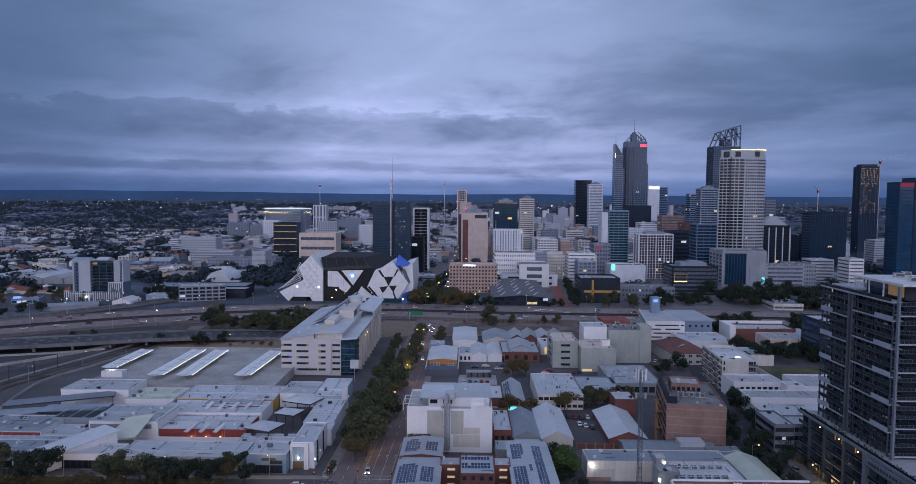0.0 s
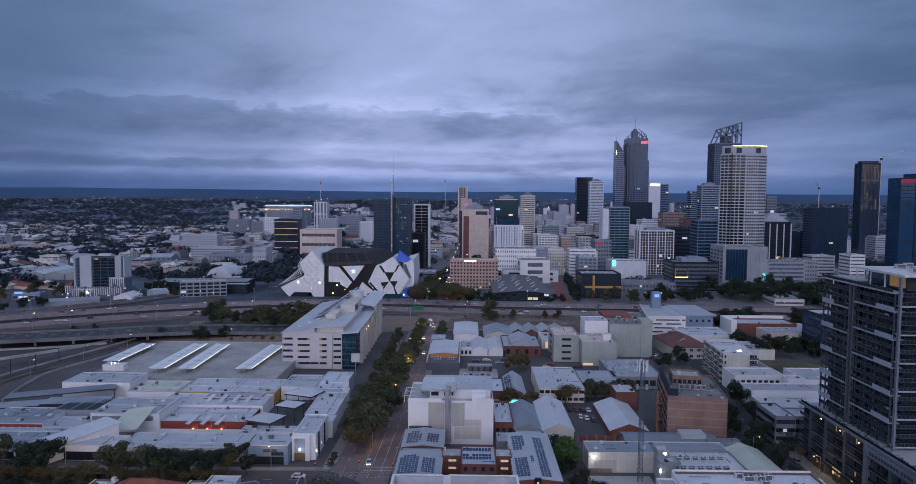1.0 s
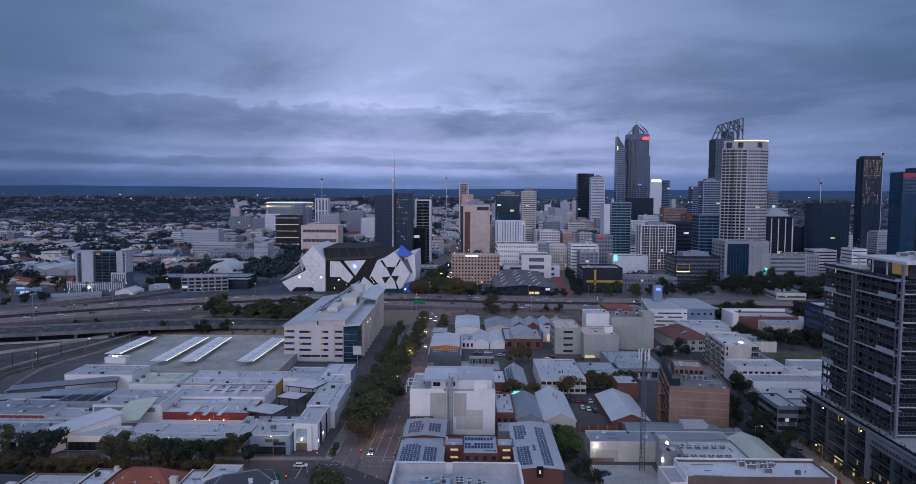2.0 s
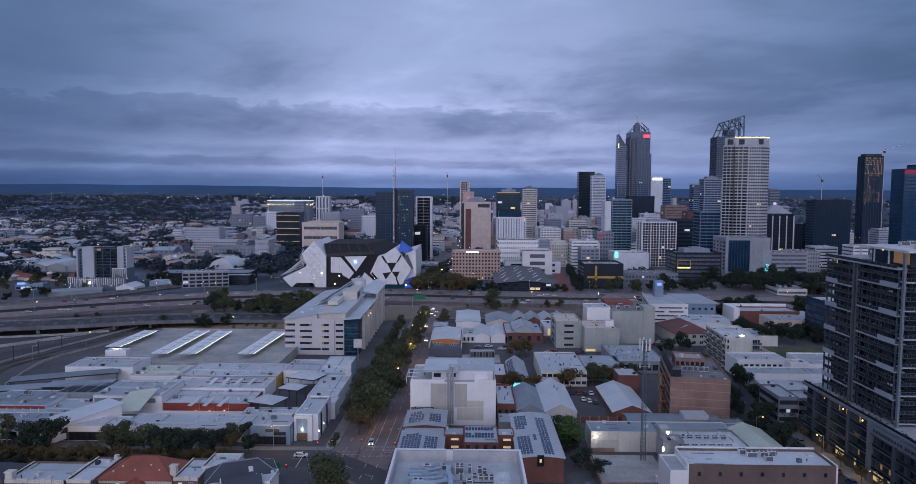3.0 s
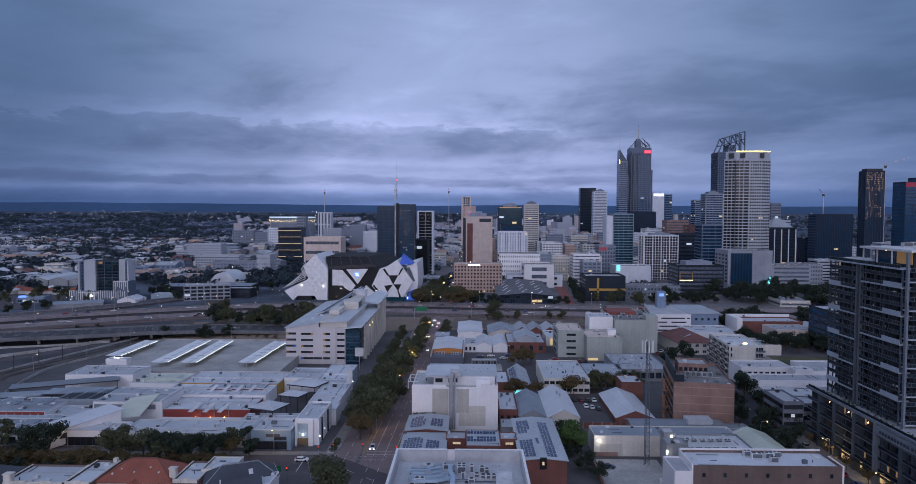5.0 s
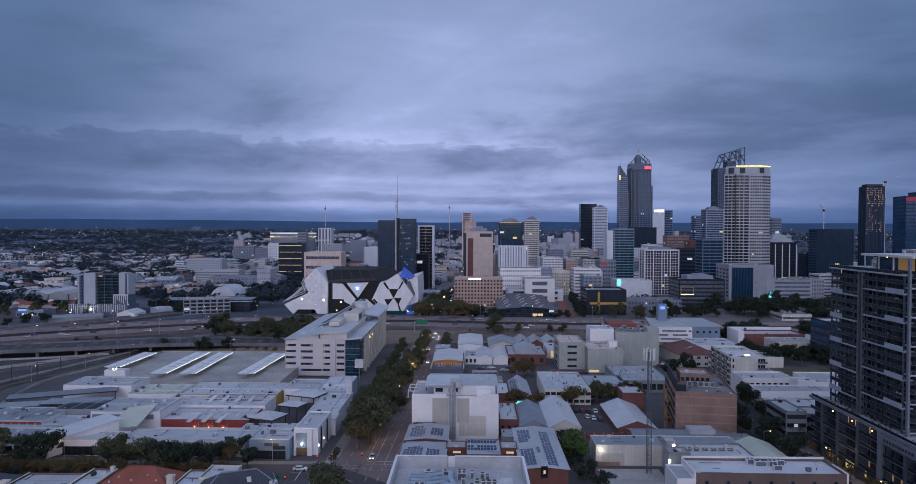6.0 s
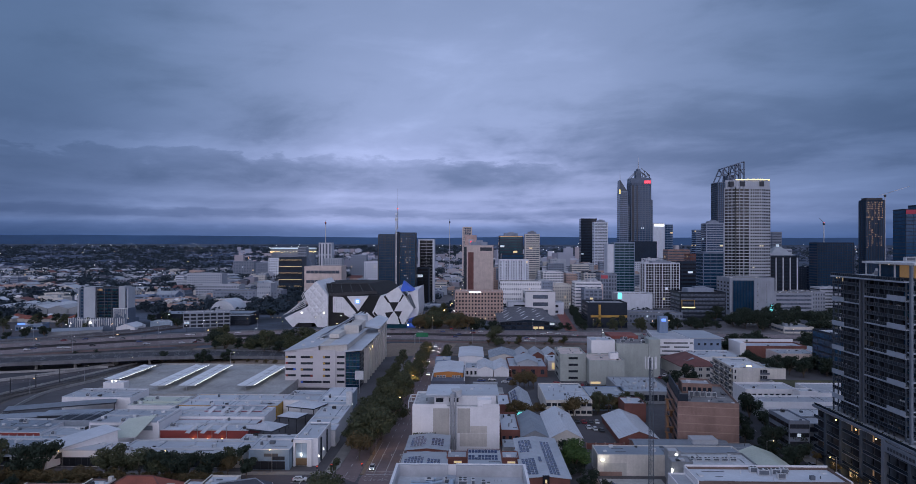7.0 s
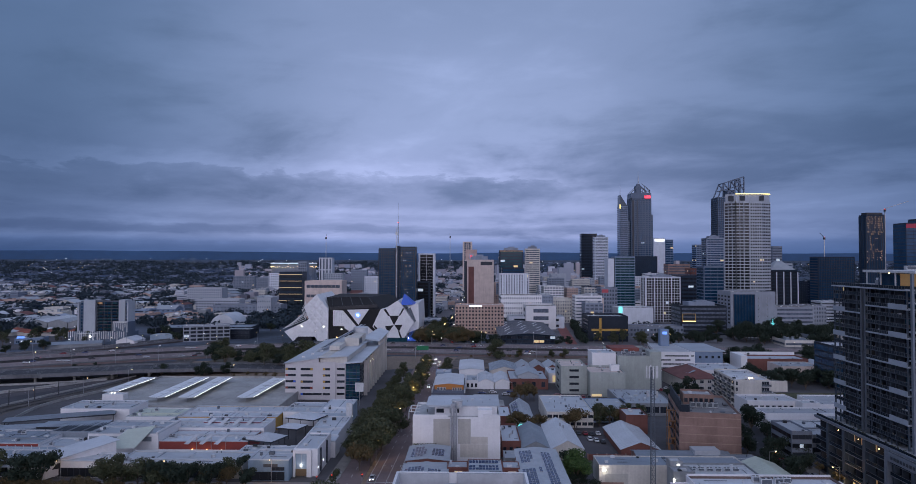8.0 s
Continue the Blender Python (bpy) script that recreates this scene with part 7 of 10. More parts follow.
def town_house(label, x0, x1, y0, y1, h, wall, lit=-1, steps=3):
    """White roof behind a stepped cream parapet."""
    t = block("town_house", label, "building", x0, x1, y0, y1, h, wall, WHITE_SHEET, parapet=0.5)
    w, d = x1 - x0, y1 - y0
    g = Geo()
    for i in range(steps):
        a, b = -w / 2 + w * i / steps, -w / 2 + w * (i + 1) / steps
        g.box(a + 0.05, -d / 2 - 0.14, h - 0.9, b - 0.05, -d / 2 + 0.36, h + (0.45 if i % 2 else 0.12))
    g.box(-w / 2 - 0.12, -d / 2 + 0.36, h - 0.3, -w / 2 + 0.3, d / 2, h + 0.1).box(w / 2 - 0.3, -d / 2 + 0.36, h - 0.3, w / 2 + 0.12, d / 2, h + 0.1)
    part("cornice", g, CREAM_WALL, t)
    part("roof_step", Geo().box(-w / 2 + 0.5, d * 0.08, h - 0.5, w / 2 - 0.5, d * 0.08 + 0.3, h - 0.2), PALE_SHEET, t)
    house_front(t, -w / 2 + 0.5, w / 2 - 0.5, -d / 2 - 0.02, max(2, int(w / 3.2)), lit)
    return t


hs = town_house("brick town house with a white stepped roof", -129, -112.2, 186, 199.5, 6.4, BRICK_DARK, -1, 5)
part("chimney", Geo().box(-8.3, -6.6, 5, -6.2, -4.8, 8.3).box(-8.5, -6.8, 8.3, -6.0, -4.6, 8.6), CREAM_WALL, hs)
hs = town_house("brick town house with a narrow white roof", -111.6, -104.6, 186, 203, 6.6, BRICK_DARK, 1)
part("chimney", Geo().box(2.0, 7.0, 5, 3.2, 8.2, 7.6), CREAM_WALL, hs)
hs = thing("house", "brick house under a broad red tiled hip roof", "building", (-93.8, 195.5, 0))
part("wall", Geo().box(-10.4, -6.2, -1, 10.4, 6.6, 5.6), BRICK_DARK, hs)
part("roof", Geo().hip(-10.4, -6.2, 10.4, 6.6, 5.6, 10.0, 0, 0.7), RED_TILE, hs)
g = Geo().beam((-3.9, 0.2, 10.05), (3.9, 0.2, 10.05), 0.35)
for sx in (-1, 1):
    for sy in (-1, 1):
        g.beam((sx * 3.8, 0.2, 10.02), (sx * 11.0, 0.2 + sy * 7.0, 5.68), 0.3, 0, 0.22)
part("ridge_tiles", g, BROWN_TILE, hs)
part("porch_gable", Geo().gable(-2.6, -8.0, 2.8, -4, 3.4, 4.6, 6.2, "y", 0, 0, 0.3), RED_TILE, hs)
part("porch_wall", Geo().box(-2.4, -7.8, -1, 2.6, -6.2, 4.4), CREAM_WALL, hs)
part("chimney", Geo().box(9.4, -5.0, 5, 11.2, -3.4, 8.8).box(9.2, -5.2, 8.8, 11.4, -3.2, 9.1), CREAM_WALL, hs)
g = Geo()
for x, y in ((-5, -3), (-1, -4), (3, -2.5), (6, -4), (-7, -4.5), (1, 2.5)):
    g.box(x - 0.2, y - 0.2, 8.2 - abs(y) * 0.45, x + 0.2, y + 0.2, 9.9 - abs(y) * 0.55)
part("roof_vents", g, FRAME_W, hs)
part("eaves_band", Geo().box(-10.5, -6.34, 4.4, 10.5, -6.22, 5.3), CREAM_WALL, hs)
house_front(hs, -10, 10, -6.22, 6, 1)
hs = town_house("brick town house with white flat roofs", -82.6, -75.6, 188.5, 203, 6.6, BRICK_DARK, 0)
hs = town_house("cream town house with a white stepped roof", -77.2, -68.4, 195.4, 206, 7.0, CREAM_WALL)
hs = thing("house", "white house under a large dark slate roof", "building", (-65.6, 194.8, 0), 24)
part("wall", Geo().box(-9.6, -4.6, -1, 9.6, 4.6, 5.8), WHITE_WALL, hs)
part("roof", Geo().hip(-9.6, -4.6, 9.6, 4.6, 5.8, 9.2, 0, 0.6), DARK_SHEET, hs)
part("ridge_tiles", Geo().beam((-5.0, 0, 9.24), (5.0, 0, 9.24), 0.3).beam((-5, 0, 9.2), (-10.1, -5.1, 5.9), 0.22).beam((5, 0, 9.2), (10.1, -5.1, 5.9), 0.22), GREY_SHEET, hs)
part("gutter", Geo().box(-10.3, -5.32, 5.56, 10.3, -5.22, 5.78).box(10.22, -5.2, 5.56, 10.32, 5.2, 5.78), FRAME_W, hs)
part("skylight", Geo().sheet([(2.0, -3.6, 7.0), (3.2, -3.6, 7.0), (3.2, -2.2, 7.95), (2.0, -2.2, 7.95)], 0.1), FRAME_W, hs)
house_front(hs, -9, 9, -4.42, 5)
hs = hall("house", "white house with a dark gabled front", -67.4, -57.4, 181.4, 190.4, 5.0, 8.2, WHITE_WALL, DARK_SHEET, "x", 24)
part("barge_board", Geo().beam((-5.5, -5.1, 4.9), (-5.5, 0, 8.5), 0.25).beam((-5.5, 0, 8.5), (-5.5, 5.1, 4.9), 0.25), FRAME_W, hs)
hs = block("town_house", "small white flat-roofed wing beside slate gables", "building", -60.4, -54.8, 187, 196, 6.4, WHITE_WALL, WHITE_SHEET, parapet=0.4)
house_front(hs, -2.4, 2.4, -4.52, 2)
hs = thing("house", "brick house with a dark tiled roof", "building", (-139.6, 193.5, 0))
part("wall", Geo().box(-9.4, -6.5, -1, 9.4, 6.5, 5.2), BRICK_DARK, hs)
part("roof", Geo().hip(-9.4, -6.5, 9.4, 6.5, 5.2, 8.6, 0, 0.6), DARK_SHEET, hs)


# ---- angular arena beyond the freeway ----
def plate(ring, y0, y1, mi=0):
    """A face drawn in x and z, given depth along y."""
    g = Geo()
    return _plate(g, ring, y0, y1, mi)


def _plate(g, ring, y0, y1, mi):
    n = len(ring)
    g.face([(x, y0, z) for x, z in ring], mi)
    g.face([(x, y1, z) for x, z in reversed(ring)], mi)
    for i in range(n):
        (a, b), (c, d) = ring[i], ring[(i + 1) % n]
        g.face([(a, y0, b), (a, y1, b), (c, y1, d), (c, y0, d)], mi)
    return g


ar = thing("arena", "angular white arena slashed with black bands", "arena", (-110, 628, 0))
OX = 110
LEFT = [(-130.4, -0.5), (-130.1, 28.4), (-141.1, 42.0), (-152.4, 30.6), (-147.6, 19.4), (-170.1, 8.4), (-162.0, -0.5), (-157.6, 3.9), (-142.3, 3.9), (-139.4, -0.5)]
part("faceted_wing", plate([(x + OX, z) for x, z in LEFT], 0, 70), ARENA_WHITE, ar)
g = Geo()
for i in range(-1, 6):
    for j in range(5):
        cx, cz = -141.2 + (i - j) * 3.1, 38.4 - (i + j) * 3.5
        if -152 < cx < -131 and 9 < cz < 41 and abs(cx + 141.1) < min((43.5 - cz) * 0.8, 8.6):
            part("quilted_panel", Geo().solid([(cx + OX - 2.7, -0.02, cz), (cx + OX, -0.02, cz - 3.3), (cx + OX + 2.7, -0.02, cz), (cx + OX, -0.02, cz + 3.3)],
                    [(cx + OX - 1.2, -0.45, cz), (cx + OX, -0.45, cz - 1.5), (cx + OX + 1.2, -0.45, cz), (cx + OX, -0.45, cz + 1.5)], base=False), ARENA_WHITE, ar)
part("dark_entry", plate([(x + OX, z) for x, z in ((-158.5, -0.5), (-144.4, -0.5), (-146.5, 5.6), (-156.6, 5.6))], 0.5, 60), ARENA_BLACK, ar)
g = Geo()
for k in range(5):
    g.beam((-171 + OX + k * 1.2, -1 + k * 3, 11 + k), (-150.5 + OX, -0.6 + k * 3, 19.5 + k * 2.2), 0.7, 0, 0.5).beam((-150.5 + OX, -0.6 + k * 3, 19.5 + k * 2.2), (-154 + OX, -0.6 + k * 3, 29 + k * 1.4), 0.7, 0, 0.5)
part("white_ribs", g, FRAME_W, ar)
part("black_roof", Geo().solid([(-130 + OX, 4, 28), (-82 + OX, 4, 28), (-66 + OX, 90, 28), (-136 + OX, 90, 28)], [(-135 + OX, 16, 38.4), (-95 + OX, 16, 39.0), (-84 + OX, 80, 39), (-134 + OX, 80, 39)]), ARENA_BLACK, ar)
part("roof_rim", Geo().beam((-129.5 + OX, 2.2, 29.3), (-86 + OX, 2.2, 31.8), 0.9, 0, 2.6).beam((-135 + OX, 15.6, 38.8), (-95 + OX, 15.6, 39.2), 0.5), STEEL_DARK, ar)
for i in range(5):
    part("roof_seam", Geo().beam((-128 + OX + i * 9.6, 8, 31.6), (-130 + OX + i * 8.6, 16, 39.0), 0.25), MESH_GREY, ar)
part("hall", plate([(x + OX, z) for x, z in ((-130.0, -0.5), (-60, -0.5), (-60, 29), (-82, 28.8), (-130.0, 28.6))], 3, 95), ARENA_BLACK, ar)
WHITE_PLATES = (((-126.1, 13.4), (-115.8, 13.2), (-115.4, 11.3), (-109.2, 7.8), (-104.9, 13.2), (-117.0, 27.4), (-126.0, 27.7)),
                ((-113.3, 28.1), (-93.2, 28.7), (-102.9, 14.6)),
                ((-95.2, 13.6), (-100.8, 3.7), (-101.2, 0.4), (-85.0, 0.4), (-83.5, 3.7)),
                ((-78.8, 29.1), (-82.3, 28.8), (-89.5, 13.5), (-78.0, 0.6), (-62.0, 0.6), (-52.0, 17.4), (-60.9, 29.8), (-66.3, 37.2)))
for i, ring in enumerate(WHITE_PLATES):
    part("white_plate", plate([(x + OX, z) for x, z in ring], 1.6 if i < 3 else -1.5, 3.4 if i < 3 else 40), ARENA_WHITE, ar)
for ring in (((-74.3, 23.1), (-65.4, 23.2), (-69.9, 14.6)), ((-78.2, 13.6), (-70.2, 14.6), (-75.2, 7.8)), ((-69.7, 14.9), (-62.4, 15.0), (-65.4, 8.8)), ((-79.5, 28.8), (-77.5, 29.3), (-73.6, 23.2), (-75.2, 22.6)), ((-65.6, 23.2), (-64.1, 23.6), (-60.7, 29.4), (-61.9, 30.4)),
             ((-88.6, 13.2), (-87.6, 14.6), (-78.0, 3.4), (-79.2, 1.8)), ((-66.2, 9.2), (-65.0, 9.2), (-62.3, 2.4), (-63.8, 1.2))):
    part("black_plate", plate([(x + OX, z) for x, z in ring], -1.72, -1.53), ARENA_BLACK, ar)
seams = Geo()
for i in range(9):
    seams.box(-127 + OX + i * 2.2, 1.52, 14, -126.94 + OX + i * 2.2, 1.6, 27.2 - max(0, i - 4) * 2.4)
part("panel_seams", seams, MESH_GREY, ar)
part("blue_peak", Geo().solid([(-64.5 + OX, 2, 32.5), (-52.6 + OX, 2, 33.0), (-52 + OX, 26, 33.0), (-64.6 + OX, 26, 33)], [(-61.4 + OX, 3, 42.6), (-60.6 + OX, 3, 42.6), (-60.6 + OX, 6, 42.6), (-61.4 + OX, 6, 42.6)]), BLUE_PAINT, ar)
part("east_wing", plate([(x + OX, z) for x, z in ((-60.0, -0.5), (-50.0, -0.5), (-47.6, 15.6), (-48.5, 34.3), (-57.4, 31.6))], 4, 80), ARENA_WHITE, ar)
part("east_fold", plate([(x + OX, z) for x, z in ((-58.4, 29.0), (-55.6, 30.4), (-50.4, 18.0), (-52.6, 16.2))], 2.4, 3.9), MESH_GREY, ar)
part("blue_panel", plate([(x + OX, z) for x, z in ((-59.5, 0.2), (-50.5, 0.2), (-49.8, 10.0), (-56.0, 8.0))], -1.2, 3.9), BLUE_PAINT, ar)
em = Geo()
n = 20
em.face([(-103.4 + OX + 2.5 * math.cos(2 * math.pi * i / n), 1.5, 23.4 + 2.5 * math.sin(2 * math.pi * i / n)) for i in range(n)])
part("round_sign", em, SIGN_BLUE, ar, "glowing blue and white round sign")
part("sign_stroke", Geo().box(-104.9 + OX, 1.35, 23.6, -102.2 + OX, 1.45, 24.4).box(-104.4 + OX, 1.35, 22.2, -102.0 + OX, 1.45, 23.0), SIGN_WHITE, ar)
for x, z in ((-154, 13), (-134, 12.5), (-118, 10.5), (-122, 3)):
    part("wall_lamp", Geo().box(x + OX - 0.4, -0.5, z, x + OX + 0.4, -0.05, z + 0.7), LAMP_WHITE if z > 5 else LAMP_WARM, ar)
part("glass_front", Geo().box(-90 + OX, -3, -0.5, -58 + OX, 1.5, 3.4), GLASS_TEAL, ar)
part("plaza_glass", Geo().solid([(-50 + OX, -6, 0), (-36 + OX, -6, 0), (-36 + OX, 6, 0), (-50 + OX, 6, 0)], [(-44 + OX, -2, 11), (-43 + OX, -2, 11), (-43 + OX, 2, 11), (-44 + OX, 2, 11)]), GLASS, ar)
for x in (-57, -52, -48):
    part("plaza_lamp", Geo().box(x + OX, -4, 2.5, x + OX + 0.7, -3.4, 3.4), LAMP_WHITE, ar)

# ---- apartment block beside the freeway ----
fl = thing("apartment_building", "white and blue-grey apartment block around a glass recess", "building", (-334, 612, 0))
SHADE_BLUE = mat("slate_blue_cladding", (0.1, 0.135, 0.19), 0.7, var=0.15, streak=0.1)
part("podium", Geo().box(-17.5, -14, -1, 34, 8, 10.0), SHADE_BLUE, fl)
for x0, x1, z1, y0 in ((-13.5, -12.0, 36, -7), (-12.0, -8.2, 34.5, -5.6), (-8.2, 2.0, 37.4, -6.4), (23.0, 28.6, 38, -6.4), (28.6, 30.6, 36, -5.2), (30.6, 31.6, 37, -6.6)):
    part("white_wing", Geo().box(x0, y0, 9.5, x1, 6, z1), PALE_SHEET if z1 > 35 else SHADE_BLUE, fl)
part("recess", Geo().box(2.0, -1.5, 9.5, 23.0, 6, 36.0), FAR_DARK, fl)
part("roof", Geo().box(2.0, -5, 36.0, 23.0, 6, 36.8), SHADE_BLUE, fl)
part("roof_frame", Geo().box(1.6, -5.4, 36.8, 23.4, -4.9, 37.4), FRAME_D, fl)
rng = random.Random(9)
for k in range(9):
    z = 10.4 + k * 2.85
    b = part("balcony", Geo().box(2.1, -4.4 + abs(k % 2) * 0.3, z - 0.25, 22.9, -1.5, z), SLAB, fl)
    part("railing", Geo().box(2.1, -4.4, z, 22.9, -4.34, z + 0.9), BALC, b)
    for i in range(5):
        lit = rng.random()
        part("window", pane_mesh(3.8, 2.3, LIT_DIM if lit < 0.04 else GLASS_TEAL if lit < 0.4 else GLASS_BLUE, FRAME_D, 2), None, fl, at=(4.1 + i * 4.2, -1.52, z + 1.35))
    for x in (-10.1, 29.6):
        part("window", pane_mesh(1.6, 1.9, GLASS_BLUE, FRAME_D), None, fl, at=(x, -5.63 if x < 0 else -5.23, z + 1.3))
for i in range(4):
    part("column", Geo().box(2.1 + i * 6.8, -4.7, 9.5, 2.5 + i * 6.8, -4.4, 36), RAIL_PAINT, fl)
rng = random.Random(19)
for i in range(26):
    x = -17.2 + i * 1.95
    lo = rng.choice([3.0, 4.5, 6.0])
    part("white_fin", Geo().box(x, -14.6, lo, x + 0.55, -14.02, 10.6 + (i % 3) * 0.4), FRAME_W, fl)
part("end_block", Geo().box(22, -13, 10.0, 34, 2, 19.0), SHADE_BLUE, fl)
part("end_frame", Geo().box(21.6, -13.6, 18.6, 34.4, -13.02, 19.6).box(33.8, -13.6, 10.1, 34.4, -13.02, 18.6).box(21.6, -13.6, 10.1, 22.1, -13.02, 18.6), FRAME_W, fl)
for i in range(6):
    part("white_fin", Geo().box(23.0 + i * 1.8, -13.5, 11.5 + (i * 3 % 4), 23.6 + i * 1.8, -13.02, 18.4), FRAME_W, fl)
part("portal_frame", Geo().box(-9.5, -14.9, 8.8, 9.5, -14.3, 9.6), FRAME_W, fl)
for i in range(6):
    part("portal_post", Geo().box(-9.4 + i * 3.6, -14.9, -0.5, -8.9 + i * 3.6, -14.3, 8.8), FRAME_W, fl)
part("floodlight", Geo().box(2.0, -15.4, 6.0, 3.4, -15.0, 7.2), LAMP_WHITE, fl)
hall("event_shed", "white arched market shed", -306, -290, 592, 612, 3.5, 6.5, WHITE_WALL, WHITE_SHEET)
hall("event_shed", "long grey sheds beside the freeway", -352, -312, 566, 586, 3.6, 5.0, GREY_WALL, GREY_SHEET, "x", 26)
block("low_building", "low dark building with a long flat roof", "building", -300, -212, 655, 690, 9, DARK_WALL, GREY_SHEET, parapet=0.5, turn=4)
t = block("apartment_building", "white low apartment block with dark balconies", "building", -262, -222, 622, 640, 14, PRECAST_GREY, MEMBRANE, 4, 7, 0.8, 0.62, "f", turn=20)
block("low_building", "dark glass low building", "building", -236, -205, 640, 660, 9, DARK_WALL, MEMBRANE, 2, 1, 0.9, 0.6, "f", "ribbon", lit=0.2)
t = thing("arched_hall", "white arched hall with a ribbed roof", "building", (-262, 745, 0))
n = 12
ringa = [(14 * math.cos(math.pi * i / n), 16 * math.sin(math.pi * i / n)) for i in range(n + 1)]
part("vault", plate(ringa, -20, 20), WHITE_SHEET, t)
part("wall", Geo().box(-18, -19, -1, 22, -14, 6), CREAM_WALL, t)
block("tent_hall", "pale blue market tents", "building", -292, -272, 625, 640, 5, PALE_BLUE, WHITE_SHEET, parapet=0.3)


# ---- low roofs west of the apartment block ----
for i, (x, y) in enumerate(((-446, 664), (-434, 668), (-423, 662), (-410, 668), (-399, 664), (-388, 672), (-378, 666), (-452, 682), (-420, 684))):
    t = thing("house", "small house under a red tiled hip roof", "building", (x, y, 0), (i * 37) % 9 - 4, "red-roofed houses")
    part("wall", Geo().box(-5, -6, -1, 5, 6, 3.4), CREAM_WALL, t)
    part("roof", Geo().hip(-5, -6, 5, 6, 3.4, 6.0, 0, 0.5), RED_TILE if i % 4 else WHITE_SHEET, t)
block("warehouse", "long low grey warehouse beside the freeway", "building", -520, -448, 612, 646, 7, GREY_WALL, GREY_SHEET, parapet=0.4, turn=6)
block("warehouse", "low shed with a dull flat roof", "building", -470, -420, 585, 606, 5, GREY_WALL, GREY_SHEET, parapet=0.4, turn=16)
t = block("shop", "low shop with a lit white front", "building", -398, -376, 596, 612, 5, BLUE_WALL, PALE_SHEET, parapet=0.3, turn=14)
for i in range(5):
    part("window", pane_mesh(3.4, 2.2, LIT_COOL if i in (1, 2) else GLASS_BLUE, FRAME_W, 1), None, t, at=(-8.4 + i * 4.1, -8.02, 2.0))
part("sign", Geo().box(-9, -8.4, 5.0, -3, -8.1, 6.8), SIGN_BLUE, t)
for i in range(5):
    hall("warehouse", "long bay with a pale ribbed roof", -520 + i * 22, -499 + i * 22, 735, 800, 6, 9, GREY_WALL, PALE_SHEET if i % 2 else WHITE_SHEET, "y")
tagged(part("pavement", Geo().prism([(-560, 560), (-372, 560), (-372, 640), (-560, 700)], -0.2, 0.02), ASPHALT), "worn asphalt lot beside the freeway", "yard", kind="structure")
# overhead line masts along the railway
for i, (x, y) in enumerate(RAILS[3:22:3]):
    t = thing("line_mast", "slim steel mast carrying railway overhead lines", "mast", (x - 7.5, y, 0), 0, "railway masts")
    part("post", Geo().box(-0.15, -0.15, -0.3, 0.15, 0.15, 7.5), STEEL_DARK, t)
    part("arm", Geo().beam((0, 0, 6.8), (10.5, 0, 7.2), 0.14), STEEL_DARK, t)


# ---- towers of the city ----
def tower(label, x0, x1, y, h, wall, floors, nx=1, depth=None, fh=0.5, fw=0.92, glass=None, style="ribbon", lit=0.05, roof=None, sides="fl", turn=0, parapet=1.5, name="office_tower", plant=0.0, frame_m=None):
    d = depth or (x1 - x0)
    if style == "punched":
        nx = max(2, int(nx * 1.6))
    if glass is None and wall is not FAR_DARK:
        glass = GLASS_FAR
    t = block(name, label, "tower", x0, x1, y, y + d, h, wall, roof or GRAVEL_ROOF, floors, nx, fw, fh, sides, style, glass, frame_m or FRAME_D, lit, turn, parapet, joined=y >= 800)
    if plant:
        w = x1 - x0
        part("plant_room", Geo().box(-w * 0.28, -d * 0.28, h - parapet, w * 0.3, d * 0.3, h + plant).box(-w * 0.1, -d * 0.2, h + plant, w * 0.15, d * 0.1, h + plant * 1.5), FAR_GREY, t)
    return t


def fins(t, w, d, h, n, material, proud=0.5, wide=0.6, sides="fl", z0=0.0):
    """Upright ribs over a facade, one mesh each."""
    me = Geo().box(-wide / 2, -proud, z0, wide / 2, 0.05, h).mesh("fin", material)
    far = t.location.y > 800
    g = Geo()
    for side in sides:
        run, out, turn = (w, d / 2, 0) if side == "f" else (d, w / 2, -90 if side == "l" else 90)
        rot = Matrix.Rotation(radians(turn), 3, "Z")
        k = n if side == "f" else max(2, int(n * d / w))
        for i in range(k + 1):
            p = rot @ Vector((-run / 2 + run * i / k, -out, 0))
            if far:
                c = [rot @ Vector(q) + p for q in ((-wide / 2, -proud, z0), (wide / 2, -proud, z0), (wide / 2, 0.05, z0), (-wide / 2, 0.05, z0))]
                g.solid(c, [q + Vector((0, 0, h - z0)) for q in c])
            else:
                part("fin", me, None, t, at=(p.x, p.y, 0), turn=turn)
    if far:
        part("fin_screen", g, material, t)["kind"] = "stuff"


def spire(t, x, y, z0, z1, r=0.7, tip=None):
    g = Geo().cyl(x, y, z0, z0 + (z1 - z0) * 0.55, r, 8, 0, r * 0.6).cyl(x, y, z0 + (z1 - z0) * 0.55, z1, r * 0.45, 6, 0, r * 0.15)
    s = part("spire", g, STEEL, t)
    if tip:
        part("beacon", Geo().cyl(x, y, z0 + (z1 - z0) * 0.5, z0 + (z1 - z0) * 0.5 + 1.2, r * 0.9, 8), tip, s)


# twin dark glass tower with a bright core and a mast
t = tower("dark glass twin tower with lit lift core", -114, -93.5, 850, 88, TOWER_BLUE, 26, 1, 26, 0.62, 0.94, GLASS_BLUE, lit=0.12)
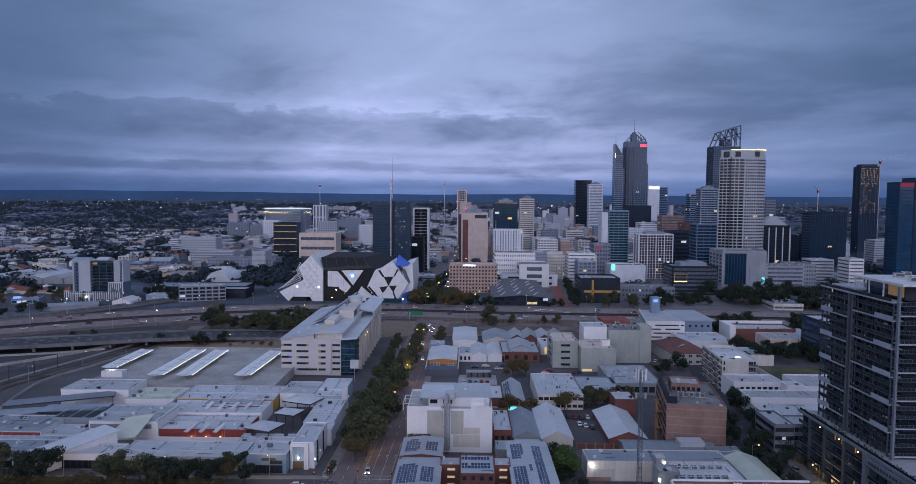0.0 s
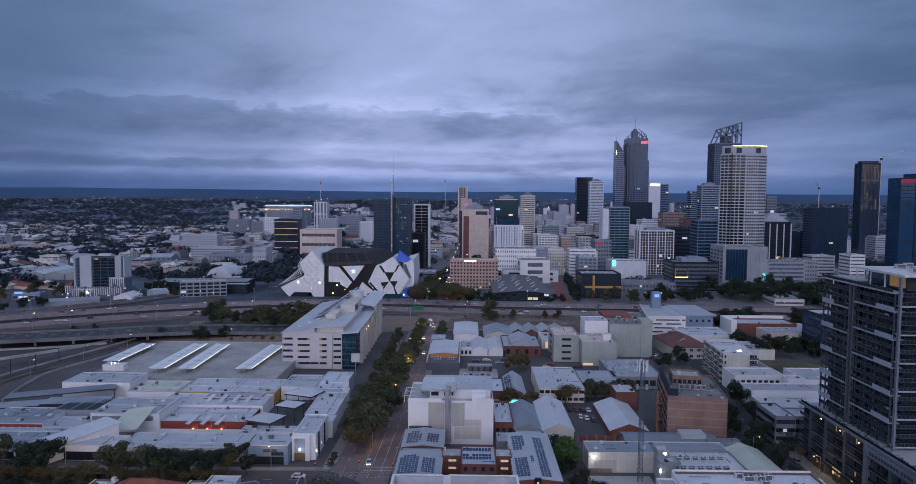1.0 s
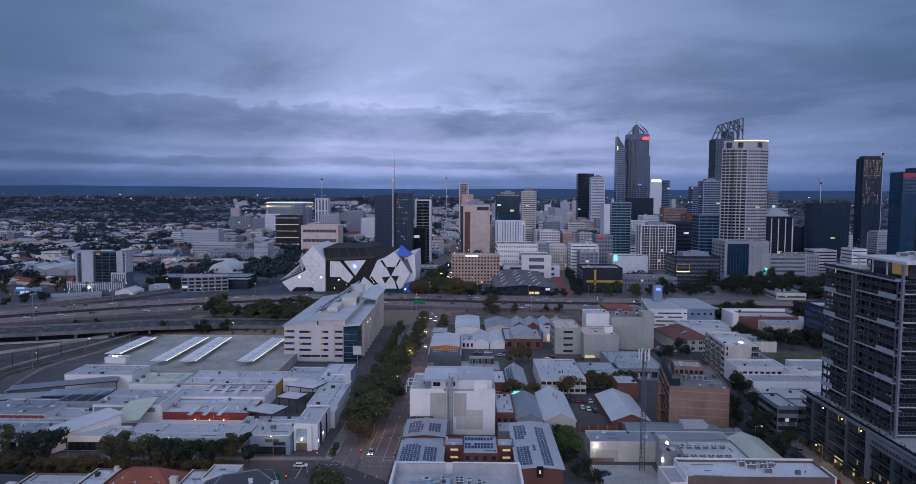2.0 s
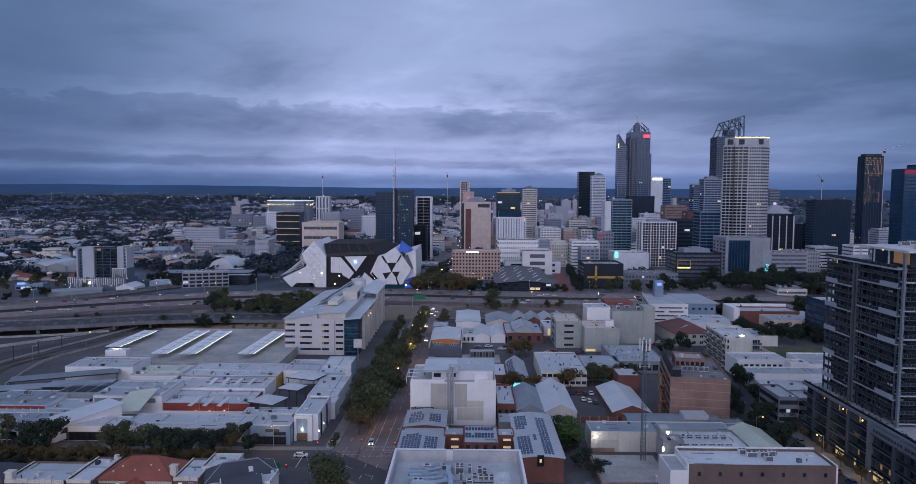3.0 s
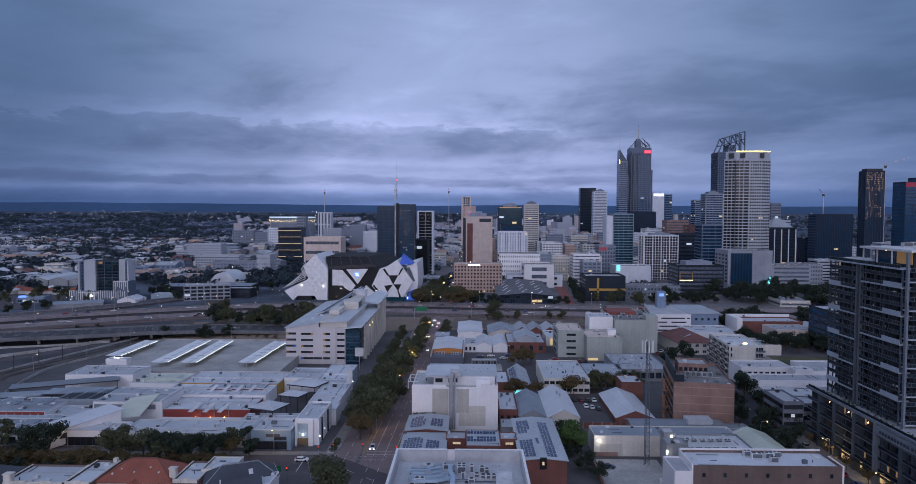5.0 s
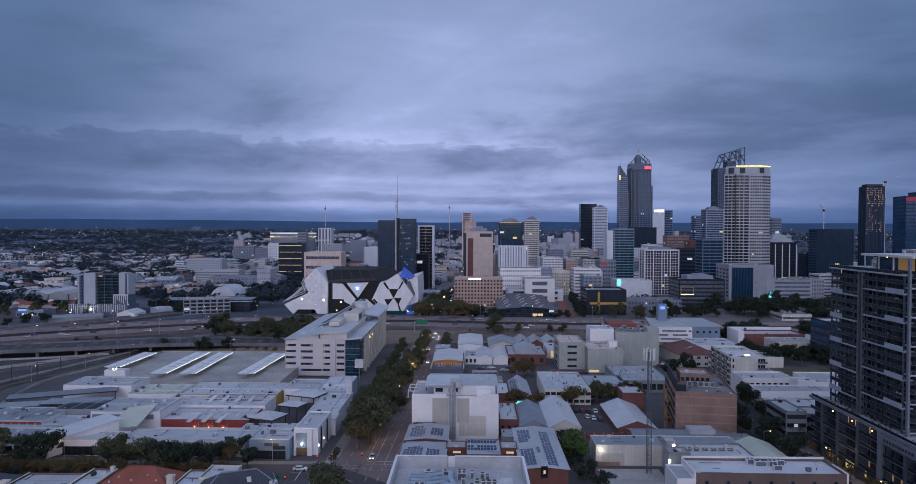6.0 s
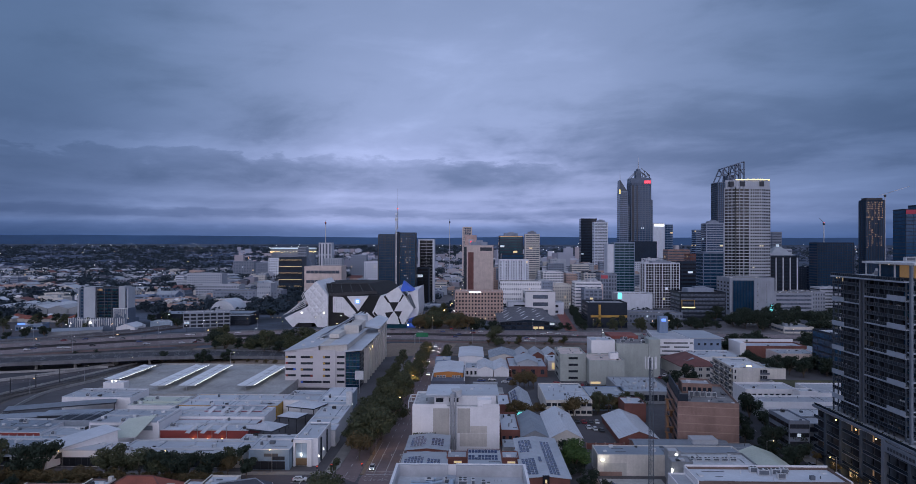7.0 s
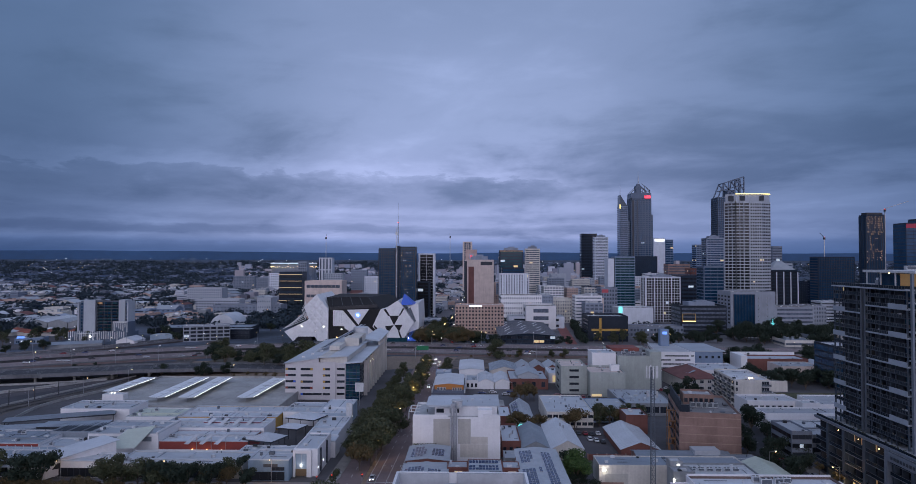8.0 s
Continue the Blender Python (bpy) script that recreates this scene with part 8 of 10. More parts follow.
fins(t, 20.5, 26, 87, 7, STEEL_DARK)
t = tower("dark glass twin tower with lit lift core", -88, -69, 852, 90, TOWER_BLUE, 26, 1, 26, 0.62, 0.94, GLASS_BLUE, lit=0.1)
fins(t, 19, 26, 89, 7, STEEL_DARK)
t = tower("slim dark lift core with a lit strip and white hoist mast", -93.3, -88.2, 849, 91, FAR_DARK, 0, depth=10, name="lift_tower")
hm = Geo()
for k in range(44):
    z = 4 + k * 2.5
    hm.beam((-1.9, -5.9, z), (-0.7, -5.9, z + 2.5), 0.3).beam((-0.7, -5.9, z), (-1.9, -5.9, z), 0.25)
hm.beam((-1.9, -5.9, 0), (-1.9, -5.9, 114), 0.35).beam((-0.7, -5.9, 0), (-0.7, -5.9, 114), 0.35).box(-2.6, -6.4, 104, 0.2, -5.0, 108)
part("hoist_mast", hm, FRAME_W, t)
for i in range(20):
    part("light_strip", Geo().box(-14.6, -3.5, 10 + i * 3.9, -13.7, -3.2, 12 + i * 3.9), LIT_WARM, t)
for k in range(9):
    part("hoist_lamp", Geo().box(-1.6, -6.5, 12 + k * 9.6, -1.0, -6.2, 12.7 + k * 9.6), LIT_COOL, t)
spire(t, 0, 0, 94, 144, 0.6, LAMP_RED)
g, r = Geo(), random.Random(70)
for i in range(150):
    x, z = r.choice([-17.5 + r.uniform(-0.3, 0.3), r.uniform(-20, -4), r.uniform(1, 18)]), 4 + 3.25 * r.randrange(0, 25)
    g.box(x, -3.5, z, x + r.uniform(0.4, 1.1), -3.2, z + r.uniform(0.4, 0.9), r.choice([0, 0, 1]))
part("room_light", g, [LIT_COOL, LIT_WARM], t)["kind"] = "stuff"

t = tower("black tower in a thick white frame", -69, -48, 900, 82, FAR_WHITE, 20, 1, 24, 0.92, 0.8, BLACK_GLASS, lit=0.06)
t = tower("dark office tower with a white frame", -70, -53, 880, 46, FAR_DARK, 12, 1, 18, 0.9, 0.8, BLACK_GLASS, lit=0.08)

# tan tower with blank faces
t = tower("tan concrete tower with blank end walls", -10, 32, 1000, 74, TAN_WALL, 0, plant=5)
part("window_strip", Geo().box(-21.2, -21.3, 2, -17.5, -21.02, 72), FRAME_D, t)
part("louvre", Geo().box(2, -21.25, 66, 19, -21.02, 71), FRAME_D, t)
part("band", Geo().box(-15.5, -21.3, 2, -7.5, -21.02, 64), BROWN_TILE, t)
t = tower("pink concrete tower with a small sign", -9, 8, 1030, 89, mat("pink_concrete", (0.52, 0.37, 0.33), 0.88, streak=0.15), 0)
part("sign", Geo().box(-3.4, -8.8, 75, 3.6, -8.52, 83), TOWER_PALE, t)
part("emblem", Geo().box(-1.2, -9.0, 77.5, 1.2, -8.82, 80.5), SIGN_RED, t)
t = tower("slender dark tower with pale ribs above the street", -19, 1, 1500, 113, TAN_WALL, 28, 1, 19, 0.8, 0.8, GLASS_BLUE, lit=0.02)
fins(t, 20, 19, 110, 5, TAN_WALL, 0.5, 0.7)
t = tower("dark glass block with a lit roof line", 44, 82, 1100, 89, FAR_DARK, 20, 1, 30, 0.66, 0.9, GLASS_TEAL, lit=0.12, plant=4)
part("crown_light", Geo().box(-18, -15.4, 87.5, 18, -15.05, 88.2), LIT_DIM, t)
tower("dark blue glass tower front", 44, 76, 1000, 62, FAR_DARK, 16, 1, 30, 0.7, 0.94, GLASS_BLUE, lit=0.03)
t = tower("white striped hotel tower with upright bands", 35, 70, 850, 57, FAR_WHITE, 16, 7, 22, 0.8, 0.45, style="punched", lit=0.03, name="hotel_tower")
fins(t, 35, 22, 57, 7, FAR_WHITE, 0.8, 1.4)
tower("pale office tower with ribbon windows", 101, 128, 1300, 95, CREAM_WALL, 24, 1, 25, 0.45, plant=4)
tower("grey office tower with ribbon windows", 70, 100, 1420, 84, FAR_GREY, 20, 1, 25, 0.5, plant=3)
tower("plain dark slab tower with fine windows", 300, 343, 1900, 146, FAR_DARK, 34, 1, 30, 0.6, 0.96, lit=0.02)
t = tower("white slab tower with ribbon windows", 310, 344, 1750, 132, FAR_WHITE, 34, 1, 30, 0.42, 0.9, lit=0.03, plant=4)
t = tower("teal glass tower with thin floor lines", 206, 235, 1000, 79, BLUE_WALL, 20, 1, 26, 0.72, 0.95, GLASS_TEAL, lit=0.05)
tower("pale concrete tower beside teal glass", 196, 205, 1000, 76, FAR_WHITE, 0, 1, 26)

# the tallest tower: stepped shafts, a raked crown and a spire
t = tower("tall grey tower with stepped shafts and a spire", 345, 387, 1500, 219, TOWER_GREY, 52, 1, 40, 0.6, 0.94, GLASS_BLUE, lit=0.02)
fins(t, 42, 40, 208, 7, TOWER_GREY, 0.9, 1.3)
part("top_band", Geo().box(-21.6, -20.9, 204, 21.6, -19.9, 219), TOWER_GREY, t)
part("dark_bay", Geo().box(-19, -20.6, 20, -14.5, -20.1, 203).box(-10, -20.6, 20, -6.5, -20.1, 203), STEEL_DARK, t)
part("crown", Geo().box(-8, -8, 219, 3, 10, 236).box(-5, -5, 236, 1.5, 7, 240), TOWER_GREY, t)
g = Geo()
for y in (-14, 10):
    for p, r in (((-21, 219), (-8, 232)), ((2, 240), (20, 225)), ((20, 225), (20, 219)), ((2, 232), (12, 219)), ((8, 235), (12, 219)), ((12, 231.5), (20, 219)), ((3, 219), (20, 225))):
        g.beam((p[0], y, p[1]), (r[0], y, r[1]), 1.1)
part("crown_frame", g, MESH_GREY, t)
part("sign", Geo().box(7, -21.5, 207, 20, -21.0, 213), SIGN_RED, t)
spire(t, -1.5, 0, 240, 270, 1.1)
part("shaft", Geo().box(-33, -14, 0, -21.2, 18, 160), TOWER_GREY, t)
part("shaft", Geo().box(21.2, -16, 0, 26, 18, 172), TOWER_GREY, t)
g = Geo()
for k in range(40):
    g.box(-32.6, -14.3, 4 + k * 3.9, -21.6, -14.02, 6.2 + k * 3.9).box(21.6, -16.3, 4 + k * 3.9, 25.8, -16.02, 6.2 + k * 3.9)
part("window_grid", g, GLASS_BLUE, t)["kind"] = "stuff"
part("shaft", Geo().box(-38, -24, 0, 33, 20, 82), FAR_DARK, t)
t = tower("narrow glass tower with a pointed crown", 309, 326, 1450, 186, BLUE_WALL, 46, 1, 24, 0.7, 0.95, GLASS_BLUE, lit=0.02)
part("crown", Geo().solid([(-8, -12, 186), (8, -12, 186), (8, 12, 186), (-8, 12, 186)], [(-7.6, -12, 210), (-6.6, -12, 209), (-6.6, 12, 209), (-7.6, 12, 210)]), GLASS_BLUE, t)
part("light_strip", Geo().box(-8.4, -12.4, 181, -6.9, -12.05, 190), CROWN_LIGHT, t)
spire(t, -5, 0, 200, 236, 0.8)

# white lattice apartments
t = tower("white lattice apartment tower with balcony bays", 208, 248, 830, 54, FAR_WHITE, 17, 8, 24, 0.8, 0.9, style="punched", lit=0.12, name="apartment_tower", glass=BLACK_GLASS, frame_m=FRAME_W, plant=2)
fins(t, 40, 24, 54, 4, FAR_WHITE, 1.2, 1.0)

# white tower with a lit crown
QX, QY = 360, 922
q = thing("office_tower", "tall white tower with deep ledges and a lit crown", "tower", (QX, QY, 0))
RING = [(-32, -12), (-20, -20), (16, -22), (32, -14), (32, 18), (-19, 18)]
q.scale = (0.91, 1, 1)
part("wall", Geo().prism(RING, -1, 150), TOWER_PALE, q)
part("roof", Geo().prism([(x * 0.97, y * 0.97) for x, y in RING], 150, 160), TOWER_PALE, q)
for a, b in ((RING[1], RING[2]), (RING[2], RING[3])):
    part("crown_light", Geo().beam((a[0] * 0.98, a[1] * 0.98 - 0.3, 160), (b[0] * 0.98, b[1] * 0.98 - 0.3, 160), 0.5, 0, 0.9), CROWN_LIGHT, q)
for x0, x1, f in ((-28, -22, -18.5), (-14, -7, -20.6), (13, 19, -22.0)):
    part("louvre", Geo().box(x0, f - 0.4, 151, x1, f + 4, 157.5), FRAME_D, q)
# deep ledges wrap the one half, small square windows fill the other
ledge = Geo().beam((-33, -11.6, 0), (-20, -20.6, 0), 1.4, 0, 1.1).mesh("ledge", TOWER_PALE)
ledge2 = Geo().beam((-20, -20.7, 0), (-9, -21.3, 0), 1.4, 0, 1.1).beam((-8.5, -20.9, 0), (-1, -21.4, 0), 0.9, 0, 1.1).mesh("ledge", TOWER_PALE)
band = Geo().beam((-32, -12.2, 0), (-20, -20.15, 0), 0.3, 0, 2.8).mesh("window_band", BLACK_GLASS)
band2 = Geo().beam((-20, -20.15, 0), (-1.5, -21.15, 0), 0.3, 0, 2.8).mesh("window_band", BLACK_GLASS)
rng = random.Random(31)
g = Geo()
for k in range(36):
    z = 6 + k * 4.0
    for me in (ledge, ledge2):
        part("ledge", me, None, q, at=(0, 0, z - 1.5))
    for me in (band, band2):
        part("window_band", me, None, q, at=(0, 0, z + 0.4))
    for (ax, ay), (bx, by), n in (((0, -21.1), (15.6, -21.98), 5), ((16.4, -21.8), (31.6, -14.2), 5)):
        for i in range(n):
            u, v = (i + 0.2) / n, (i + 0.84) / n
            g.beam((ax + (bx - ax) * u, ay + (by - ay) * u - 0.05, z + 0.3), (ax + (bx - ax) * v, ay + (by - ay) * v - 0.05, z + 0.3), 0.3, 1 if rng.random() < 0.015 else 0, 1.9)
    part("floor_line", Geo().beam((0, -21.2, z - 1.6), (16, -22.1, z - 1.6), 0.4, 0, 0.35), TOWER_PALE, q)
part("window_grid", g, [BLACK_GLASS, LIT_WARM], q)["kind"] = "stuff"
for (ax, ay), (bx, by), n in (((-32.4, -11.9), (-20, -20.4), 3), ((-20, -20.4), (-9, -21.2), 2), ((-8.6, -21.0), (-1, -21.3), 1)):
    for i in range(n + 1):
        u = i / n
        x, y = ax + (bx - ax) * u, ay + (by - ay) * u
        part("pier", Geo().box(x - 0.4, y - 0.3, 4, x + 0.4, y + 0.4, 150), TOWER_PALE, q)

# dark tower with an open steel truss on top
t = tower("dark glass tower with an open steel truss crown", 530, 588, 1500, 210, TOWER_GREY, 46, 1, 40, 0.7, 0.96, GLASS_BLUE, lit=0.03)
g = Geo()
a, b, c, d = (-27, -18, 210), (-15, -18, 240), (28, -18, 254), (28, -18, 210)
for p, r in ((a, b), (b, c), (c, d), (b, (6, -18, 212)), ((6, -18, 212), (12, -18, 247)), ((12, -18, 247), (28, -18, 225)), ((-14, -18, 225), (28, -18, 238)), ((-20, -18, 225), (-14, -18, 225)), ((-6, -18, 212), (-4, -18, 243)), ((20, -18, 212), (20, -18, 249))):
    for y in (0, 30):
        g.beam((p[0], p[1] + y, p[2]), (r[0], r[1] + y, r[2]), 2.3)
for p in (b, c, (12, -18, 247)):
    g.beam(p, (p[0], p[1] + 30, p[2]), 1.6)
part("truss_frame", g, TOWER_GREY, t)
fins(t, 58, 40, 209, 14, FRAME_D, 0.6, 0.6)
part("plant_room", Geo().box(-4, -8, 211, 14, 12, 226), TOWER_GREY, t)
tower("blue glass office tower behind", 490, 516, 1520, 108, BLUE_WALL, 24, 1, 30, 0.65, 0.95, GLASS_BLUE)
tower("grey stepped office tower", 455, 489, 1350, 117, FAR_GREY, 26, 1, 30, 0.6, 0.92, GLASS_BLUE, plant=4)
t = tower("pale office tower with lit rooftop sign", 471, 500, 1800, 131, FAR_WHITE, 0, 1, 30)
part("sign", Geo().box(-12, -15.5, 122, 13, -15.05, 128), SIGN_WHITE, t)
tower("slim blue glass office tower", 500, 521, 1800, 127, BLUE_WALL, 28, 1, 30, 0.7, 0.96, GLASS_BLUE)
tower("dark office tower with grid facade", 273, 297, 820, 67, TOWER_GREY, 17, 1, 26, 0.72, 0.94, GLASS_BLUE, lit=0.03)
tower("brown office block with ribbon windows", 339, 376, 1200, 67, BRICK, 14, 1, 30, 0.4, 0.95, lit=0.08)
tower("red brick office block with small windows", 314, 329, 1000, 62, RED_BRICK, 12, 3, 26, 0.4, 0.6, style="punched")
tower("dark low office block with lit windows", 274, 318, 930, 53, FAR_DARK, 10, 1, 30, 0.5, 0.95, lit=0.1)
t = tower("dark tower with a lit top and crane", 733, 767, 1300, 159, FAR_DARK, 40, 5, 24, 0.7, 0.6, GLASS_BLUE, style="punched", lit=0.03)
fins(t, 34, 24, 157, 7, FRAME_D)
g, r = Geo(), random.Random(72)
for k in range(22):
    for i in range(12):
        if r.random() < (0.75 if k > 13 else 0.25):
            x, z = -15.6 + i * 2.6, 70 + k * 4.0
            g.box(x, -12.5, z, x + r.uniform(0.5, 0.9), -12.1, z + r.uniform(1.0, 2.2))
part("room_light", g, LIT_DIM, t)["kind"] = "stuff"
part("roof_screen", Geo().box(-14, -9, 158, 15, 9, 163), STEEL_DARK, t)
t = tower("black glass tower with a red sign", 496, 513, 800, 117, FAR_DARK, 28, 1, 24, 0.75, 0.96, GLASS_BLUE, lit=0.03)
part("sign", Geo().box(-8.3, -12.5, 111, 8, -12.05, 116), mat("dull_red_sign", (0.4, 0.03, 0.06), 0.5), t)
t = tower("black glass tower with fine floor lines", 513.4, 570, 800, 122, FAR_DARK, 30, 1, 24, 0.75, 0.96, GLASS_BLUE, lit=0.04)
part("sign", Geo().box(-24, -12.5, 111, -19, -12.05, 117).box(-18, -12.5, 113, -14, -12.05, 115), SIGN_WHITE, t)
t = tower("wide black office block with fine ribs", 495, 547, 1000, 79, FAR_DARK, 20, 1, 24, 0.6, 0.96, GLASS_BLUE, lit=0.05)
fins(t, 52, 24, 78, 22, FRAME_D, 0.4, 0.4, "f")
t = tower("dark tower with white columns and pyramid roof", 405, 443, 950, 61, FAR_DARK, 13, 1, 34, 0.7, 0.95)
fins(t, 38, 34, 58, 4, FAR_WHITE, 0.8, 1.2)
part("pyramid_roof", Geo().solid([(-17, -15, 61), (17, -15, 61), (17, 15, 61), (-17, 15, 61)], [(-3, -3, 73), (3, -3, 73), (3, 3, 73), (-3, 3, 73)]), PALE_SHEET, t)
part("beacon", Geo().cyl(0, 0, 73, 76, 2.2, 8), LIT_COOL, t)
tower("grey office block with ledges", 474, 489, 1100, 96, FAR_GREY, 22, 1, 30, 0.5, 0.95)
tower("pale lower wing of the ledged office block", 489.3, 505, 1100, 69, TOWER_PALE, 16, 1, 30, 0.5, 0.95)

# mid-rise blocks in front of the towers
t = tower("black office block with a lit yellow frame sign", 207, 252, 690, 29, DARK_WALL, 7, 1, 34, 0.6, 0.96, lit=0.04, name="office_block", plant=3)
g = Geo()
for x0, z0, x1, z1 in ((-21, 13, -8, 14.2), (-21, 20.6, -8, 21.0), (-21, 14.2, -20.4, 20.6), (-8.4, 14.2, -8, 20.6)):
    g.box(x0, -17.5, z0, x1, -17.05, z1)
part("sign_frame", g, YELLOW_WALL, t)
part("sign_light", Geo().box(-20.8, -17.7, 13.2, -8.2, -17.52, 13.9), CROWN_LIGHT, t)
t = tower("white concrete block with dark glass bays", 280, 328, 755, 40, PRECAST_GREY, 9, 1, 40, 0.6, 0.5, name="office_block", style="punched", sides="")
part("glass_bay", Geo().box(-21, -20.5, 3, 2, -20.02, 37), GLASS_BLUE, t)
for i in range(8):
    part("mullion", Geo().box(-20.9 + i * 3.2, -20.9, 3, -20.5 + i * 3.2, -20.5, 37), FRAME_D, t)
windows(t, 48, 40, 4, 4, 8, "l", 5, 0.5, 0.5)
for i in range(8):
    for k in range(2):
        part("window", pane_mesh(1.2, 1.2, GLASS, FRAME_W), None, t, at=(6 + k * 9, -20.02, 5 + i * 4))
part("billboard", Geo().box(19, -22, 4, 22, -21.4, 11), SIGN_TEAL, t)
tower("white office block with punched windows", 330, 372, 760, 23, PRECAST_GREY, 5, 1, 40, 0.45, 0.9, style="ribbon", name="office_block", parapet=0.6)
tower("white office block with punched windows", 372, 395, 780, 23, PRECAST_GREY, 5, 5, 40, 0.5, 0.5, style="punched", name="office_block", parapet=0.6)
tower("white low block with a pitched roof", 330, 358, 830, 36, PRECAST_GREY, 3, 6, 30, 0.4, 0.5, style="punched", name="office_block")
tower("white office block with small square windows", 33, 79, 780, 34, WHITE_WALL, 6, 12, 40, 0.4, 0.4, style="punched", name="office_block", parapet=0.7)
tower("white stepped office block with ribbon windows", 58, 90, 740, 25, WHITE_WALL, 3, 8, 40, 0.5, 0.5, style="ribbon", name="office_block")
tower("beige concrete block with a blank wall", 120, 152, 800, 30, TAN_WALL, 0, 0, 30, name="office_block")
tower("cream apartment block with square windows", 96, 118, 820, 28, CREAM_WALL, 7, 5, 30, 0.5, 0.5, style="punched", name="office_block")
t = tower("grey office block with a red sign", 158, 178, 850, 40, FAR_GREY, 8, 4, 30, 0.6, 0.7, style="punched", name="office_block")
part("sign", Geo().box(-9, -15.4, 34, -1, -15.05, 38), mat("faded_red_sign", (0.5, 0.08, 0.1), 0.6), t)
t = tower("white shed with a lit cyan sign", 166, 206, 790, 20, FAR_WHITE, 0, 0, 30, name="office_block")
part("sign", Geo().box(-19, -15.5, 14, -15, -15.05, 21), SIGN_TEAL, t)
t = tower("dark car park block with ochre bands", 106, 142, 632, 23, DARK_WALL, 0, 0, 34, name="office_block", roof=MEMBRANE)
part("band", Geo().box(-8, -17.4, 1, -6, -17.02, 21).box(-15, -17.4, 9.5, 18, -17.05, 11.5), YELLOW_WALL, t)
windows(t, 36, 34, 1, 3.2, 6, "l", 4, 0.95, 0.5, style="ribbon", lit=0.04)
tower("pale low block behind the car park", 143, 204, 672, 10, FAR_GREY, 2, 12, 26, 0.5, 0.6, style="punched", name="office_block", lit=0.08)
t = block("brick_office_building", "tan brick office block with rows of square windows", "building", -16, 32, 690, 715, 29, TAN_BRICK, MEMBRANE, 8, 15, 0.5, 0.5, "fl", parapet=1.2)
part("sign", Geo().box(-10, -12.8, 27.2, 2, -12.55, 28.6), SIGN_WHITE, t)
t = hall("office_building", "low glass hall under a grey sawtooth roof", 26, 74, 612, 740, 7.5, 9.5, FAR_DARK, mat("dark_grey_roof", (0.12, 0.125, 0.145), 0.7, var=0.15), "y", over=2.5)
windows(t, 48, 128, 0.5, 3.4, 2, "f", 10, 0.9, 0.7, lit=0.1)
for k, x in enumerate((-19, -4, 11)):
    for i in range(20):
        x0 = x + (i % 4) * 1.5 - (i % 8 > 3) * 1.2
        y0 = -58 + i * 5.6
        zz = lambda q: 9.72 - abs(q) * 2.0 / 24
        part("skylight", Geo().sheet([(x0, y0, zz(x0)), (x0 + 1.4, y0 + 1.0, zz(x0 + 1.4)), (x0 + 2.6, y0 + 5.0, zz(x0 + 2.6)), (x0 + 1.2, y0 + 4.2, zz(x0 + 1.2))], 0.1), SHADE_WHITE, t)
block("exhibition_hall", "long low white hall with strip windows", "building", 40, 100, 748, 775, 13, FAR_WHITE, PALE_SHEET, 2, 10, 0.8, 0.4, "f", "ribbon")
tagged(part("pavement", Geo().prism([(82, 594), (92, 594), (104, 770), (94, 770)], -0.2, 0.3), HEDGE_RED), "red paved strip beside a tree-lined street", "plaza", kind="structure")

# left of the street, beyond the arena
t = tower("dark glass office block with lit ledges", -307, -270, 1100, 54, FAR_DARK, 5, 1, 30, 0.66, 0.98, name="office_block", lit=0.0)
for k in range(5):
    part("light_strip", Geo().box(-18.6, -15.5, 8 + k * 10.4, 18.6, -15.1, 8.5 + k * 10.4), LIT_WARM, t)
tower("white slatted office tower with tall openings", -332, -304, 1500, 78, FAR_WHITE, 3, 3, 26, 0.9, 0.5, style="punched")
tower("beige department store with a long facade", -242, -188, 1000, 43, TAN_WALL, 3, 1, 40, 0.3, 0.9, name="office_block")
tower("grey tower under construction", -327, -311, 1300, 70, FAR_GREY, 14, 3, 20, 0.6, 0.8, style="punched")
tower("white low apartment block", -455, -399, 1100, 28, TOWER_PALE, 7, 10, 26, 0.5, 0.5, style="punched", name="apartment_building")
tower("white stepped apartment block", -401, -337, 1000, 16, TOWER_PALE, 4, 10, 26, 0.5, 0.7, style="punched", name="apartment_building")
tower("white theatre block with few windows", -280, -262, 900, 24, TOWER_PALE, 3, 4, 30, 0.3, 0.4, style="punched", name="office_block")
tower("low white office block with punched windows", -340, -250, 905, 14, FAR_GREY, 3, 12, 30, 0.4, 0.5, style="punched", name="office_block")
t = thing("stadium", "round stadium with a glowing rim of lights", "stadium", (-490, 1900, 0))
g = Geo()
n = 28
ring = lambda r, z: [(r * 1.25 * math.cos(2 * math.pi * i / n), r * math.sin(2 * math.pi * i / n), z) for i in range(n)]
g.solid(ring(48, 46), ring(50, 60))
part("stand", g, FAR_GREY, t)
part("rim_light", Geo().solid(ring(51, 62.2), ring(50, 64.5)), LIT_COOL, t)
part("base", Geo().solid(ring(48, -1), ring(48, 46)), FAR_GREY, t)
for i in range(24):
    a = math.pi + math.pi * (i + 0.5) / 24
    part("mast_light", Geo().box(62 * math.cos(a) - 0.7, 49.5 * math.sin(a) - 0.7, 52 + i % 3, 62 * math.cos(a) + 0.7, 49.5 * math.sin(a) + 0.3, 53 + i % 3), LAMP_WARM, t)


